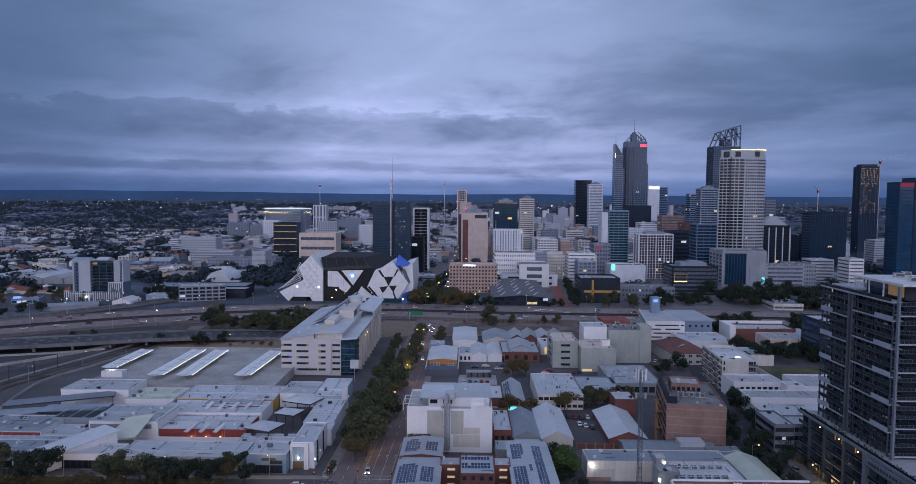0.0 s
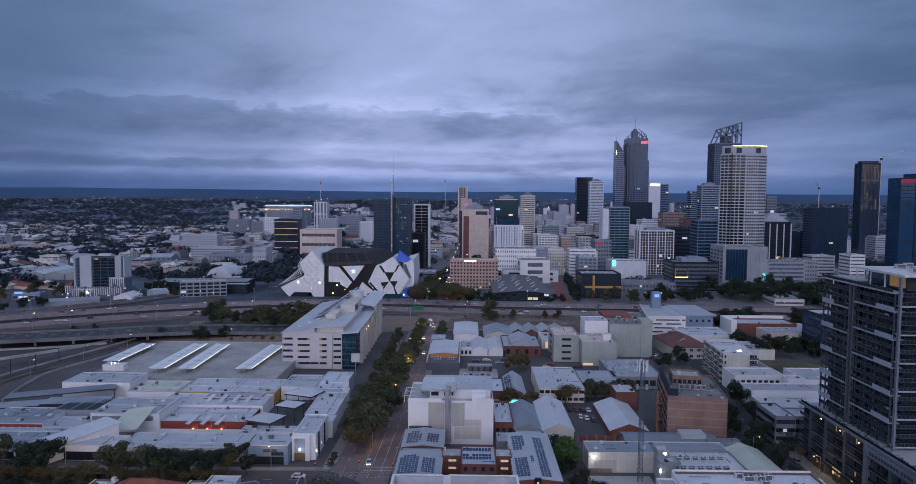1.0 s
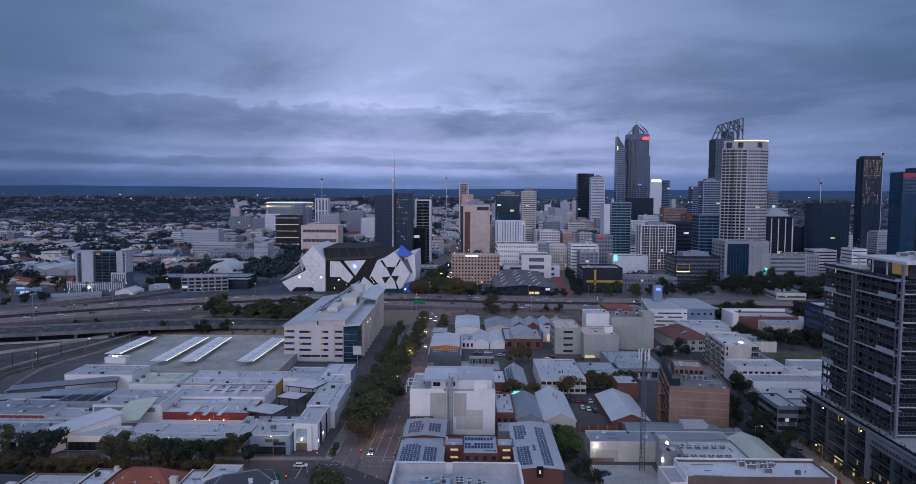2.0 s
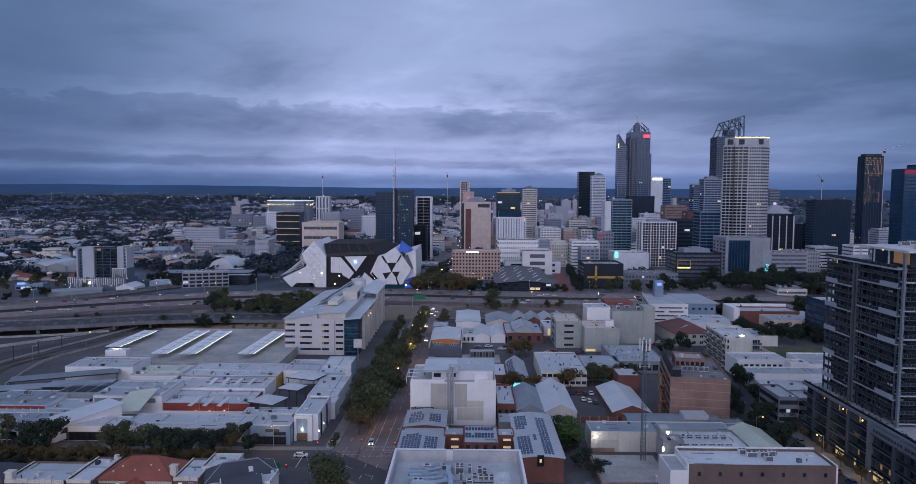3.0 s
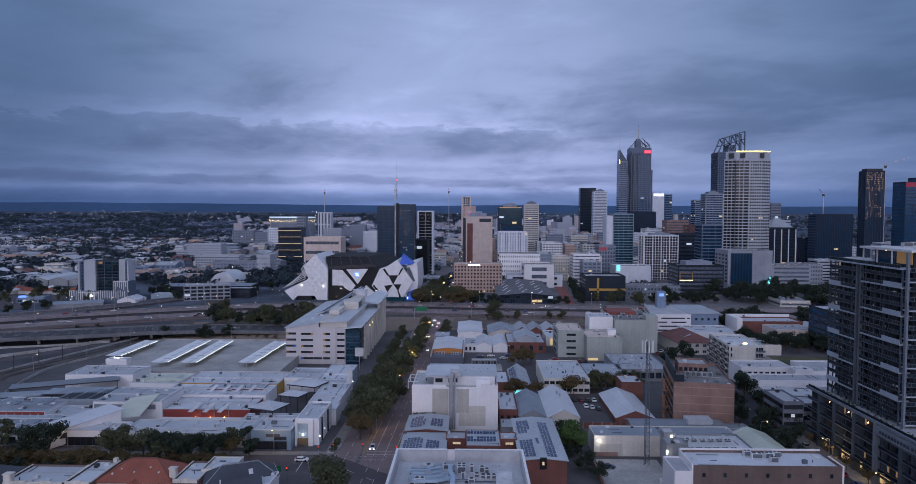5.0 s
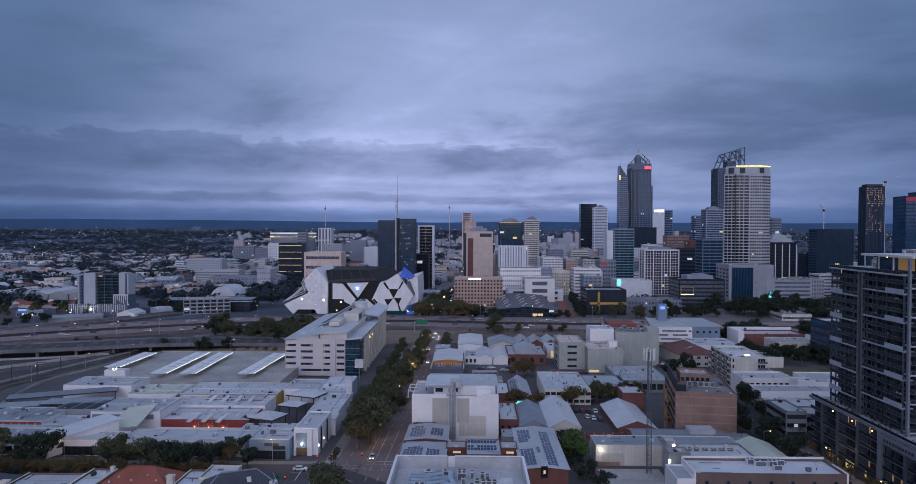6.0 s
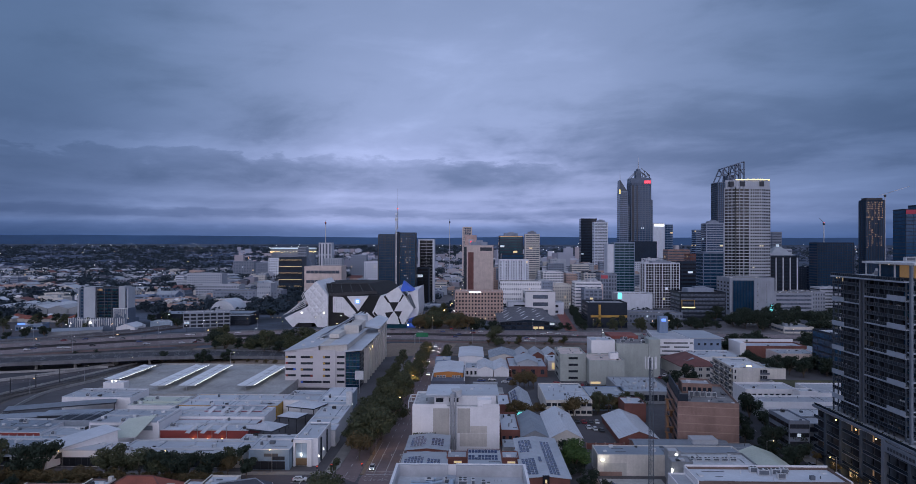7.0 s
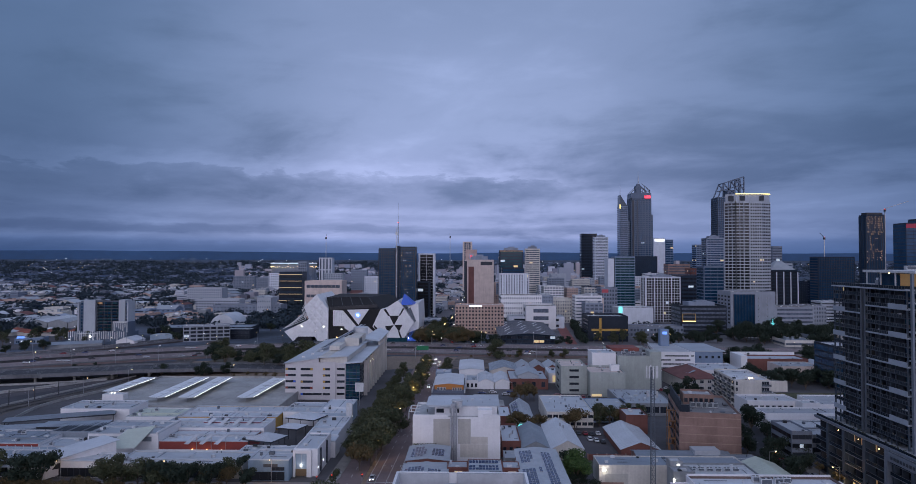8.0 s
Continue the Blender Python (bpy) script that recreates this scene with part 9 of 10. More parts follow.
for x0, x1, y, h, wall in ((-470, -440, 1500, 34, FAR_GREY), (-436, -404, 1480, 44, FAR_WHITE), (-400, -372, 1520, 38, TOWER_PALE), (-540, -492, 1560, 36, FAR_GREY), (-366, -345, 1460, 40, FAR_GREY), (-300, -262, 1400, 46, TOWER_PALE), (-255, -222, 1460, 52, FAR_GREY), (-214, -176, 1380, 40, FAR_WHITE), (-168, -140, 1420, 58, FAR_GREY)):
    tower("pale mid-rise block on the edge of the city", x0, x1, y, h, wall, max(4, int(h / 3.6)), 5, 22, 0.5, 0.6, style="punched", name="office_block", lit=0.08)


def crane(x, y, h, jib, turn, label="tall tower crane with a long jib"):
    t = thing("tower_crane", label, "crane", (x, y, 0), turn, "cranes")
    g = Geo().beam((0, 0, 0), (0, 0, h), 1.1)
    part("mast", g, STEEL, t)
    part("jib", Geo().beam((-jib * 0.25, 0, h - 2), (jib, 0, h + jib * 0.35), 0.9), STEEL, t)
    part("cab", Geo().box(-1.5, -1.5, h - 4, 1.5, 1.5, h), STEEL_DARK, t)
    part("beacon", Geo().cyl(0, 0, h, h + 1.0, 0.4, 6), LAMP_RED, t)


crane(762, 1290, 168, 44, 0)
crane(-300, 1420, 120, 16, 100)
crane(-50, 1600, 128, 18, 95)
crane(580, 1150, 112, 22, 80)


# ---- low city: single buildings near the towers, then a carpet of roofs and trees ----
LOW_WALLS = [TOWER_PALE, FAR_WHITE, FAR_GREY, WHITE_WALL, CREAM_WALL, GREY_WALL, BLUE_WALL, CREAM_WALL, TAN_BRICK, FAR_GREY, FAR_WHITE, WHITE_WALL, TAN_BRICK, FAR_DARK, WHITE_WALL]


def low_block_mesh(rng, w, d, h):
    """A mid-rise block: punched, banded, finned or nearly blank, with a parapet and roof plant."""
    g = Geo()
    g.box(-w / 2, -d / 2, -1, w / 2, d / 2, h, 0, 1)
    floors = max(1, int(h / 3.5))
    style = rng.choice(["punched", "punched", "band", "band", "fin", "blank"])
    for k in range(floors):
        z = h * (k + 0.32) / floors
        z1 = z + h / floors * (0.34 if style != "fin" else 0.5)
        nx = max(3, int(w / (2.9 if style == "punched" else 4.2)))
        if style == "band":
            g.box(-w / 2 + 0.8, -d / 2 - 0.12, z, w / 2 - 0.8, -d / 2, z1, 2)
            for sx in (-1, 1):
                g.box(min(sx * w / 2, sx * (w / 2 + 0.12)), -d / 2 + 0.8, z, max(sx * w / 2, sx * (w / 2 + 0.12)), d / 2 - 0.8, z1, 2)
            continue
        for i in range(nx):
            if style == "blank" and (i > nx // 3 or rng.random() < 0.3):
                continue
            x = -w / 2 + w * (i + 0.25) / nx
            g.box(x, -d / 2 - 0.12, z, x + w / nx * (0.46 if style != "fin" else 0.7), -d / 2, z1, 3 if rng.random() < 0.022 else 2)
        for i in range(max(1, int(d / 6))):
            y = -d / 2 + d * (i + 0.25) / max(1, int(d / 6))
            for sx in (-1, 1):
                g.box(min(sx * w / 2, sx * (w / 2 + 0.12)), y, z, max(sx * w / 2, sx * (w / 2 + 0.12)), y + 2.2, z1, 2)
    if style == "fin":
        for i in range(max(3, int(w / 4.2)) + 1):
            x = -w / 2 + w * i / max(3, int(w / 4.2))
            g.box(x - 0.3, -d / 2 - 0.5, 0, x + 0.3, -d / 2, h, 0)
    a, b = w / 2, d / 2
    for x0, y0, x1, y1 in ((-a, -b, a, -b + 0.4), (-a, b - 0.4, a, b), (-a, -b + 0.4, -a + 0.4, b - 0.4), (a - 0.4, -b + 0.4, a, b - 0.4)):
        g.box(x0, y0, h, x1, y1, h + 0.8, 0)
    for _ in range(rng.randint(2, 5)):
        x, y = rng.uniform(-a * 0.7, a * 0.5), rng.uniform(-b * 0.7, b * 0.5)
        g.box(x, y, h, x + rng.uniform(1.5, 5), y + rng.uniform(1.5, 5), h + rng.uniform(0.8, 3.2), rng.choice([0, 1, 1]))
    return g


def low_hall_mesh(rng, w, d, h):
    g = Geo()
    g.gable(-w / 2, -d / 2, w / 2, d / 2, -1, h, h + w * 0.16, "y", 0, 1, 0.5)
    for i in range(max(2, int(d / 6))):
        y = -d / 2 + d * (i + 0.25) / max(2, int(d / 6))
        for sx in (-1, 1):
            g.box(min(sx * w / 2, sx * (w / 2 + 0.1)), y, h * 0.35, max(sx * w / 2, sx * (w / 2 + 0.1)), y + 2, h * 0.75, 2)
    g.box(-1.6, -d / 2 - 0.1, 0, 1.6, -d / 2, h * 0.8, 2)
    return g


def blocked(x, y):
    main = np.interp(y, [p[1] for p in MAIN], [p[0] for p in MAIN])
    if abs(x - main) < 22:
        return True
    if -410 < x < -20 and y < 780 and x > -60 - (y - 560) * 3:
        return True
    for pts, half in ((RAMP, 22), (FREEWAY, 52), (RAILS, 20), (SLIP, 24)):
        for p in pts:
            if abs(p[0] - x) < half and abs(p[1] - y) < half + 8:
                return True
    return any(a - 16 < x < b + 16 and c - 16 < y < d + 16 for a, b, c, d in FILLED)


FILLED = [(-530, -370, 560, 800), (-200, -40, 600, 780), (-440, -285, 560, 690), (-20, 110, 600, 790), (95, 260, 620, 740), (270, 400, 690, 860), (150, 330, 750, 1000), (-120, -40, 840, 925),
          (-20, 90, 840, 1140), (300, 400, 890, 950), (470, 560, 790, 1050), (-345, -180, 890, 940), (560, 1500, 1130, 2600), (-560, -420, 1830, 1960), (400, 450, 940, 990)]
FAR_BLOCKS = tuple(Geo() for _ in range(6))
FAR_WALLS = (TOWER_PALE, FAR_GREY, FAR_WHITE, CREAM_WALL, TAN_BRICK, FAR_DARK)
rng = random.Random(11)
placed = 0
LOW_TREES = []
tries = 0
while placed < 560 and tries < 12000:
    tries += 1
    y = 600 + 1300 * rng.random() ** 1.3
    x = rng.uniform(-0.72, 0.72) * y
    if tries % 2:
        x, y = rng.uniform(0, 430), rng.uniform(760, 1500)
    if blocked(x, y):
        continue
    inner = 40 < x < 700 and y > 760
    w, d = (rng.uniform(16, 38), rng.uniform(16, 34)) if inner else (rng.uniform(11, 32), rng.uniform(11, 30))
    h = (rng.uniform(10, 34) + (12 if rng.random() < 0.3 else 0)) if inner else (rng.uniform(4, 7.5) if rng.random() < 0.88 else rng.uniform(9, 15))
    if any(abs(x - a) < (w + c) / 2 + 4 and abs(y - b) < (d + e) / 2 + 5 for a, b, c, e in LOW_TREES):
        continue
    LOW_TREES.append((x, y, w, d))
    gable = not inner and h < 7 and rng.random() < 0.45
    wall = rng.choice(LOW_WALLS if inner else LOW_WALLS[2:10])
    if gable:
        roof = rng.choice([PALE_SHEET, PALE_SHEET, BROWN_TILE, GREY_SHEET, GREY_SHEET, WHITE_SHEET])
        me = low_hall_mesh(rng, w, d, h).mesh("low_hall", [wall, roof, GLASS_FAR])
    else:
        roof = rng.choice([MEMBRANE_LIGHT, MEMBRANE, WHITE_SHEET, PALE_SHEET] if inner else [MEMBRANE, PALE_SHEET, GREY_SHEET])
        me = low_block_mesh(rng, w, d, h).mesh("low_block", [wall, roof, rng.choice([GLASS_FAR, GLASS_FAR, GLASS]), LIT_WARM])
    if not gable and math.hypot(x, y) > 1080:
        pick = rng.choice([0, 0, 0, 1, 1, 2, 2, 2, 3, 4, 5])
        for f, mi in zip(me.polygons, [p.material_index for p in me.polygons]):
            FAR_BLOCKS[pick].face([(me.vertices[v].co.x + x, me.vertices[v].co.y + y, me.vertices[v].co.z) for v in f.vertices], mi)
        placed += 1
        continue
    ob = part("hall" if gable else "city_block", me, None, at=(x, y, 0), turn=rng.choice([0, 0, 90, 2, -3, 12, -20]) if not inner else rng.choice([0, 2, 3]))
    wn, rn = wall.name.replace("_", " "), roof.name.replace("_", " ")
    tagged(ob, f"low {wn} building with {rn}", "building", "low buildings of the city")
    placed += 1

for far, wall in zip(FAR_BLOCKS, FAR_WALLS):
    tagged(part("far_blocks", far, [wall, MEMBRANE, GLASS_FAR, LIT_WARM]), "crowded mid-rise blocks of the city centre", "buildings", kind="stuff")

g = Geo()
rng = random.Random(5)
n = 0
while n < 5200:
    r = 700 + 3700 * rng.random() ** 0.9
    a = rng.uniform(-0.66, 0.66)
    x, y = r * math.sin(a), r * math.cos(a)
    if blocked(x, y) or any(abs(x - p) < 24 and abs(y - q) < 24 for p, q, _, _ in LOW_TREES if abs(y - q) < 24):
        continue
    w, d = rng.uniform(7, 20) * (1.3 if rng.random() < 0.12 else 1), rng.uniform(8, 20)
    h = rng.uniform(3.0, 5.6) if rng.random() < 0.95 or r > 1800 else rng.uniform(7, 13)
    z = land_height(r)
    if rng.random() < 0.45:
        g.gable(x - w / 2, y - d / 2, x + w / 2, y + d / 2, z - 1, z + h, z + h + w * 0.15, rng.choice("xy"), 0, 0, 0.4)
    else:
        g.box(x - w / 2, y - d / 2, z - 1, x + w / 2, y + d / 2, z + h)
    n += 1
# long sheds, schools and shopping barns among the houses
n = 0
while n < 420:
    r = 1000 + 2900 * rng.random()
    a = rng.uniform(-0.66, 0.2)
    x, y = r * math.sin(a), r * math.cos(a)
    if blocked(x, y) or any(abs(x - p) < 40 and abs(y - q) < 26 for p, q, _, _ in LOW_TREES if abs(y - q) < 26):
        continue
    w, d, h, z = rng.uniform(26, 80), rng.uniform(10, 22), rng.uniform(3.5, 6), land_height(r)
    g.box(x - w / 2, y - d / 2, z - 1, x + w / 2, y + d / 2, z + h)
    if rng.random() < 0.5:
        g.box(x - w / 5, y - d / 3, z + h, x + w / 4, y + d / 3, z + h + rng.uniform(1, 4))
    n += 1
# roof colours lean blue, a little distance haze put in
ROOFS = island_mat("mixed_roofs", [(0.22, 0.26, 0.33), (0.09, 0.105, 0.14), (0.36, 0.4, 0.47), (0.12, 0.085, 0.088), (0.14, 0.16, 0.2), (0.06, 0.07, 0.09), (0.2, 0.22, 0.26), (0.44, 0.47, 0.53)])
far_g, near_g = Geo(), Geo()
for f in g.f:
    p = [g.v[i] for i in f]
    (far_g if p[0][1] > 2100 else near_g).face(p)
# bluer, dimmer copy of ROOFS past 2100 m, haze painted into the colours
ROOFS_FAR = island_mat("mixed_haze_blued_roofs", [(0.08, 0.12, 0.19), (0.03, 0.045, 0.078), (0.2, 0.24, 0.32), (0.045, 0.062, 0.1)])
tagged(part("far_suburb", far_g, ROOFS_FAR), "roofs of the most distant suburbs, dimmed and blued for haze", "suburb", kind="stuff")
tagged(part("far_suburb", near_g, ROOFS), "countless pale roofs of the distant suburbs", "suburb", kind="stuff")


def clump(g, x, y, z, r, h, rng, n=26):
    """A far tree crown: a ragged shell of leaf sprays."""
    foliage(g, (x, y, z + h * 0.55), (r, r, h * 0.45), n, r * 0.33, rng)


g = Geo()
n = 0
while n < 9000:
    r = 620 + 3700 * rng.random() ** 1.15
    a = rng.uniform(-0.66, 0.66)
    x, y = r * math.sin(a), r * math.cos(a)
    if noise.noise((x * 0.004, y * 0.004, 2)) < -0.12 or (x > 40 and rng.random() < 0.6) or (-70 < x < 520 and y < 2000 and rng.random() < 0.8) or blocked(x, y) and y < 700:
        continue
    if any(p - w / 2 - 2 < x < p + w / 2 + 2 and q - d / 2 - 2 < y < q + d / 2 + 2 for p, q, w, d in LOW_TREES):
        continue
    s = rng.uniform(3, 6) * (1 + r / 3500)
    clump(g, x, y, land_height(r), s, s * rng.uniform(1.2, 1.7), rng, 34 if r < 1500 else 16)
    n += 1
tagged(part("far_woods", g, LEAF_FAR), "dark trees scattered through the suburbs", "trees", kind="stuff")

g = Geo()
rng = random.Random(61)
for _ in range(820):
    r = rng.uniform(3600, 4780)
    a = rng.uniform(-0.64, 0.64)
    x, y, s = r * math.sin(a), r * math.cos(a), rng.uniform(0.35, 1.2)
    z = land_height(r) + rng.uniform(6, 12)
    g.cyl(x, y, z, z + s * 0.7, s * 0.5, 6)
    g.beam((x, y, z - 14), (x, y, z), 0.2, 1)
tagged(part("far_lamps", g, [LAMP_WHITE, STEEL_DARK]), "a line of white lights under the hills", "street lights", kind="stuff")
# lamps of the far suburbs: small bright globes on short posts
for name, material, count, seed, size in (("far_lamps", LAMP_WHITE, 560, 3, 0.42), ("far_lamps", LAMP_WARM, 520, 4, 0.42)):
    rng = random.Random(seed)
    g = Geo()
    for _ in range(count):
        r = 620 + 4000 * rng.random() ** (0.9 if seed == 3 else 1.3)
        a = rng.uniform(-0.64, 0.64)
        x, y, s = r * math.sin(a), r * math.cos(a), size * (0.5 + r / 4200) * rng.uniform(0.25, 0.85)
        z = land_height(r) + rng.uniform(6, 11)
        g.cyl(x, y, z, z + s * 1.4, s * 0.7, 6)
        g.beam((x, y, land_height(r) - 0.5), (x, y, z), 0.14, 1)
    tagged(part(name, g, [material, STEEL_DARK]), "countless small street lights of the suburbs", "street lights", kind="stuff")


# sealed streets and courts between the city blocks
g = Geo()
for x0, x1, y0, y1 in ((-62, 430, 770, 1000), (-50, 460, 1000, 1560), (20, 300, 590, 770)):
    g.box(x0, y0, -0.4, x1, y1, -0.02)
tagged(part("pavement", g, mat("city_paving", (0.15, 0.14, 0.145), 0.9, var=0.4, scale=0.03, fine=0.3)), "pale paving of the city streets", "pavement", kind="structure")
for k in range(16):
    y = 620 + k * 42
    x = float(np.interp(y, [p[1] for p in MAIN], [p[0] for p in MAIN]))
    t = thing("street_lamp", "small lit lamp on the city street", "street lamp", (x + (9 if k % 2 else -9), y, 0), 0, "city street lamps")
    part("pole", Geo().cyl(0, 0, -0.3, 8, 0.14, 6), STEEL_DARK, t)
    part("bulb", Geo().cyl(0, 0, 8, 8.7, 0.42, 8), LAMP_WARM if k % 3 else LAMP_WHITE, t)

g, r = Geo(), random.Random(44)
for k in range(90):
    y = 600 + 1100 * r.random() ** 1.2
    x = float(np.interp(y, [p[1] for p in MAIN], [p[0] for p in MAIN])) + r.choice([-6, -2.4, 2.4, 6])
    g.box(x - 0.9, y - 2.2, 0.3, x + 0.9, y + 2.2, 1.0, 0).box(x - 0.75, y - 1.4, 1.0, x + 0.75, y + 1.2, 1.5, 1)
    south = x < float(np.interp(y, [p[1] for p in MAIN], [p[0] for p in MAIN]))
    for sx in (-0.75, 0.35):
        g.box(x + sx, y - 2.3, 0.55, x + sx + 0.4, y - 2.2, 0.85, 2 if not south else 3)
tagged(part("far_traffic", g, [CAR_PAINT, BLACK_GLASS, LAMP_RED, LAMP_WHITE]), "queues of cars with lights along the city street", "cars", kind="stuff")

# the dense far side of the city, too many blocks to count
g = Geo()
rng = random.Random(91)
for k in range(1150):
    y = rng.uniform(1560, 2900) if k < 420 else 1150 + 2300 * rng.random() ** 1.2
    x, w, d = (rng.uniform(0.0, 0.3) if k < 420 else rng.uniform(-0.34, 0.02)) * y, rng.uniform(12, 34), rng.uniform(12, 26)
    if k >= 420 and blocked(x, y) or any(abs(x - p) < 30 and abs(y - q) < 30 for p, q, _, _ in LOW_TREES if abs(y - q) < 30):
        continue
    h = rng.uniform(7, 24) + (rng.uniform(10, 50) if rng.random() < 0.16 else 0) if k < 420 else rng.uniform(4, 13) + (rng.uniform(5, 20) if rng.random() < 0.1 else 0)
    z = land_height(math.hypot(x, y))
    g.box(x - w / 2, y - d / 2, z - 1, x + w / 2, y + d / 2, z + h)
    if rng.random() < 0.5:
        g.box(x - w / 5, y - d / 5, z + h, x + w / 4, y + d / 4, z + h + rng.uniform(2, 5))
tagged(part("far_city", g, island_mat("mixed_city_walls", [(0.44, 0.46, 0.53), (0.24, 0.28, 0.36), (0.6, 0.61, 0.66), (0.16, 0.19, 0.26), (0.46, 0.4, 0.4), (0.34, 0.36, 0.42)])), "pale crowded blocks on the far side of the city", "buildings", kind="stuff")


# ---- trees ----
rng = random.Random(15)
street = tree("broad dark green street tree", 10.5, 5.4, LEAF, 1, 4200, 0.28, 0.2, 0.3, 22)
gum = tree("tall loose gum tree with olive leaves", 12.5, 5.0, LEAF, 2, 2200, 0.34, 0.26, 0.36, 18)
bushy = tree("dense dark green tree", 9.0, 4.6, LEAF_DARK, 3, 2200, 0.33, 0.12, 0.22, 20)
dry = tree("thin brownish autumn street tree", 8.0, 3.6, LEAF_DRY, 4, 1300, 0.27, 0.35)
street_b = tree("broad olive street tree", 9.6, 5.8, LEAF, 11, 3800, 0.3, 0.18, 0.28, 24)
street_c = tree("rounded brownish street tree", 8.6, 4.8, LEAF_DRY, 12, 2800, 0.26, 0.28, 0.45, 18)
shrub = tree("dense low shrub", 4.6, 3.6, LEAF_DRY, 13, 1500, 0.23, 0.12, 0.2, 14)
screen_tree = tree("dense tree leafy to the ground", 9.0, 4.6, LEAF_DARK, 14, 2800, 0.3, 0.15, 0.22, 20)
fig = tree("large bright green fig tree", 13.5, 7.4, LEAF_BRIGHT, 6, 7500, 0.34, 0.12, 0.22, 24)
cypress = tree("dense upright dark tree", 13.0, 3.4, LEAF_DARK, 18, 4200, 0.3, 0.12, 0.16, 30)
median_tree = tree("broad round dark green tree", 15.0, 8.6, LEAF, 16, 11000, 0.33, 0.14, 0.22, 44)


def line_x(y):
    return -35.2 + (y - 227) * 0.0268


spots = [(line_x(y) + dx, y) for y, dx in ((249, -1.0), (258, -4.0), (268, -0.4), (281, -3.2), (294, -0.2), (309, -2.8), (322, 0.2), (336, -2.6), (353, 0.2))]
place_copies(street, spots[::2], rng, 1.35, 1.6, "broad dark green tree in the street median")
place_copies(street_b, spots[1::2], rng, 1.3, 1.5, "broad olive green tree in the street median")
place_copies(street_c, [(line_x(y) - dx, y) for y, dx in ((243, 4.0), (270, 2.5), (299, 1.6), (341, -0.5))], rng, 1.05, 1.3, "brownish tree in the street median")
spots = [(line_x(y) - 11.4 + rng.uniform(-1, 1), y) for y in (262, 283, 305, 330, 352, 380)]
place_copies(street_b, spots[::2], rng, 0.85, 1.15, "dark green tree on the shopping street footpath")
place_copies(street, spots[1::2], rng, 0.7, 1.05, "dark green tree on the shopping street footpath")
spots = [(line_x(y) + rng.uniform(-1.5, 1.5), y) for y in (371, 384, 398, 414, 430, 446, 460)]
place_copies(gum, spots, rng, 0.85, 1.15, "loose gum tree in the street median")
place_copies(screen_tree, [(-144, 221.5), (-138.5, 222)], rng, 1.35, 1.5, "tall dark tree in front of the shops")
place_copies(street, [(-117.5, 222.5), (-113.5, 223.5)], rng, 0.92, 1.02, "dark rounded tree in front of the shops")
place_copies(street_b, [(-107.5, 223.5), (-98.5, 221)], rng, 0.9, 1.0, "broad olive tree lit by a lamp")
place_copies(screen_tree, [(-101.5, 222.5), (-96, 221), (-91, 222), (-84, 223)], rng, 1.0, 1.2, "dark tree in front of the shops")
place_copies(street_c, [(-79, 224.5), (-86.5, 226)], rng, 0.75, 0.95, "thin brownish tree in front of the shops")
place_copies(cypress, [(-72.5, 223.5)], rng, 1.0, 1.02)
place_copies(shrub, [(-164 + i * 3.3 + rng.uniform(-1, 1), 217.5 + rng.uniform(-2.2, 2.2)) for i in range(14)], rng, 0.8, 1.2, "low olive shrub mass by the footpath")
place_copies(dry, [(-161 + i * 4.6 + rng.uniform(-1, 1), 213.5 + rng.uniform(-1.5, 1.5)) for i in range(10)], rng, 0.5, 0.75, "low brownish tree by the footpath")
place_copies(shrub, [(-97, 214), (-89.5, 215), (-84, 216), (-79, 217), (-110, 214)], rng, 0.7, 1.0, "brownish shrub beside the town houses")
place_copies(gum, [(-80.5, 229.5), (-158, 230)], rng, 0.75, 0.95, "slim loose gum tree in front of the shops")
place_copies(median_tree, [(-37.4, 184)], rng, 1.0, 1.02, "round tree in the near median")
place_copies(screen_tree, [(-152 + i * 7.2 + rng.uniform(-1.5, 1.5), 206.5 + rng.uniform(-0.8, 0.8)) for i in range(5)], rng, 0.5, 0.7, "dark garden tree behind the town houses")
place_copies(shrub, [(-150 + i * 5.2 + rng.uniform(-1.5, 1.5), 209 + rng.uniform(-1, 1)) for i in range(9)], rng, 0.7, 1.0, "garden shrub behind the town houses")
place_copies(screen_tree, [(121, 303), (119.2, 270), (109.6, 254), (106.0, 230), (119.5, 282), (118, 262)], rng, 0.9, 1.25, "dark street tree on the side street")
place_copies(street_c, [(31, 372), (26, 366), (20, 300), (45, 304), (58, 316), (66, 314)], rng, 0.95, 1.25, "brownish autumn tree by the workshops")
place_copies(screen_tree, [(33, 228), (36.5, 229.5), (35, 234), (31.8, 233)], rng, 0.5, 0.7, "dark shrub under the fig tree")
place_copies(gum, [(-44.5, 372), (-43, 396), (-42.6, 412), (-41.5, 428), (-17, 430), (-16, 446), (-15.4, 462), (-45, 356)], rng, 0.6, 0.9, "slim gum tree on the footpath")
place_copies(fig, [(34.5, 231)], rng, 1.0, 1.02)
place_copies(bushy, [(37, 216), (40, 208), (33, 246), (30, 252)], rng, 0.6, 0.8, "dark shrub beside the yard")
place_copies(dry, [(26, 296), (30, 299), (42, 305), (17, 297), (46, 309), (22, 360), (28, 362), (33, 365)], rng, 0.8, 1.1, "brownish autumn tree by the workshops")
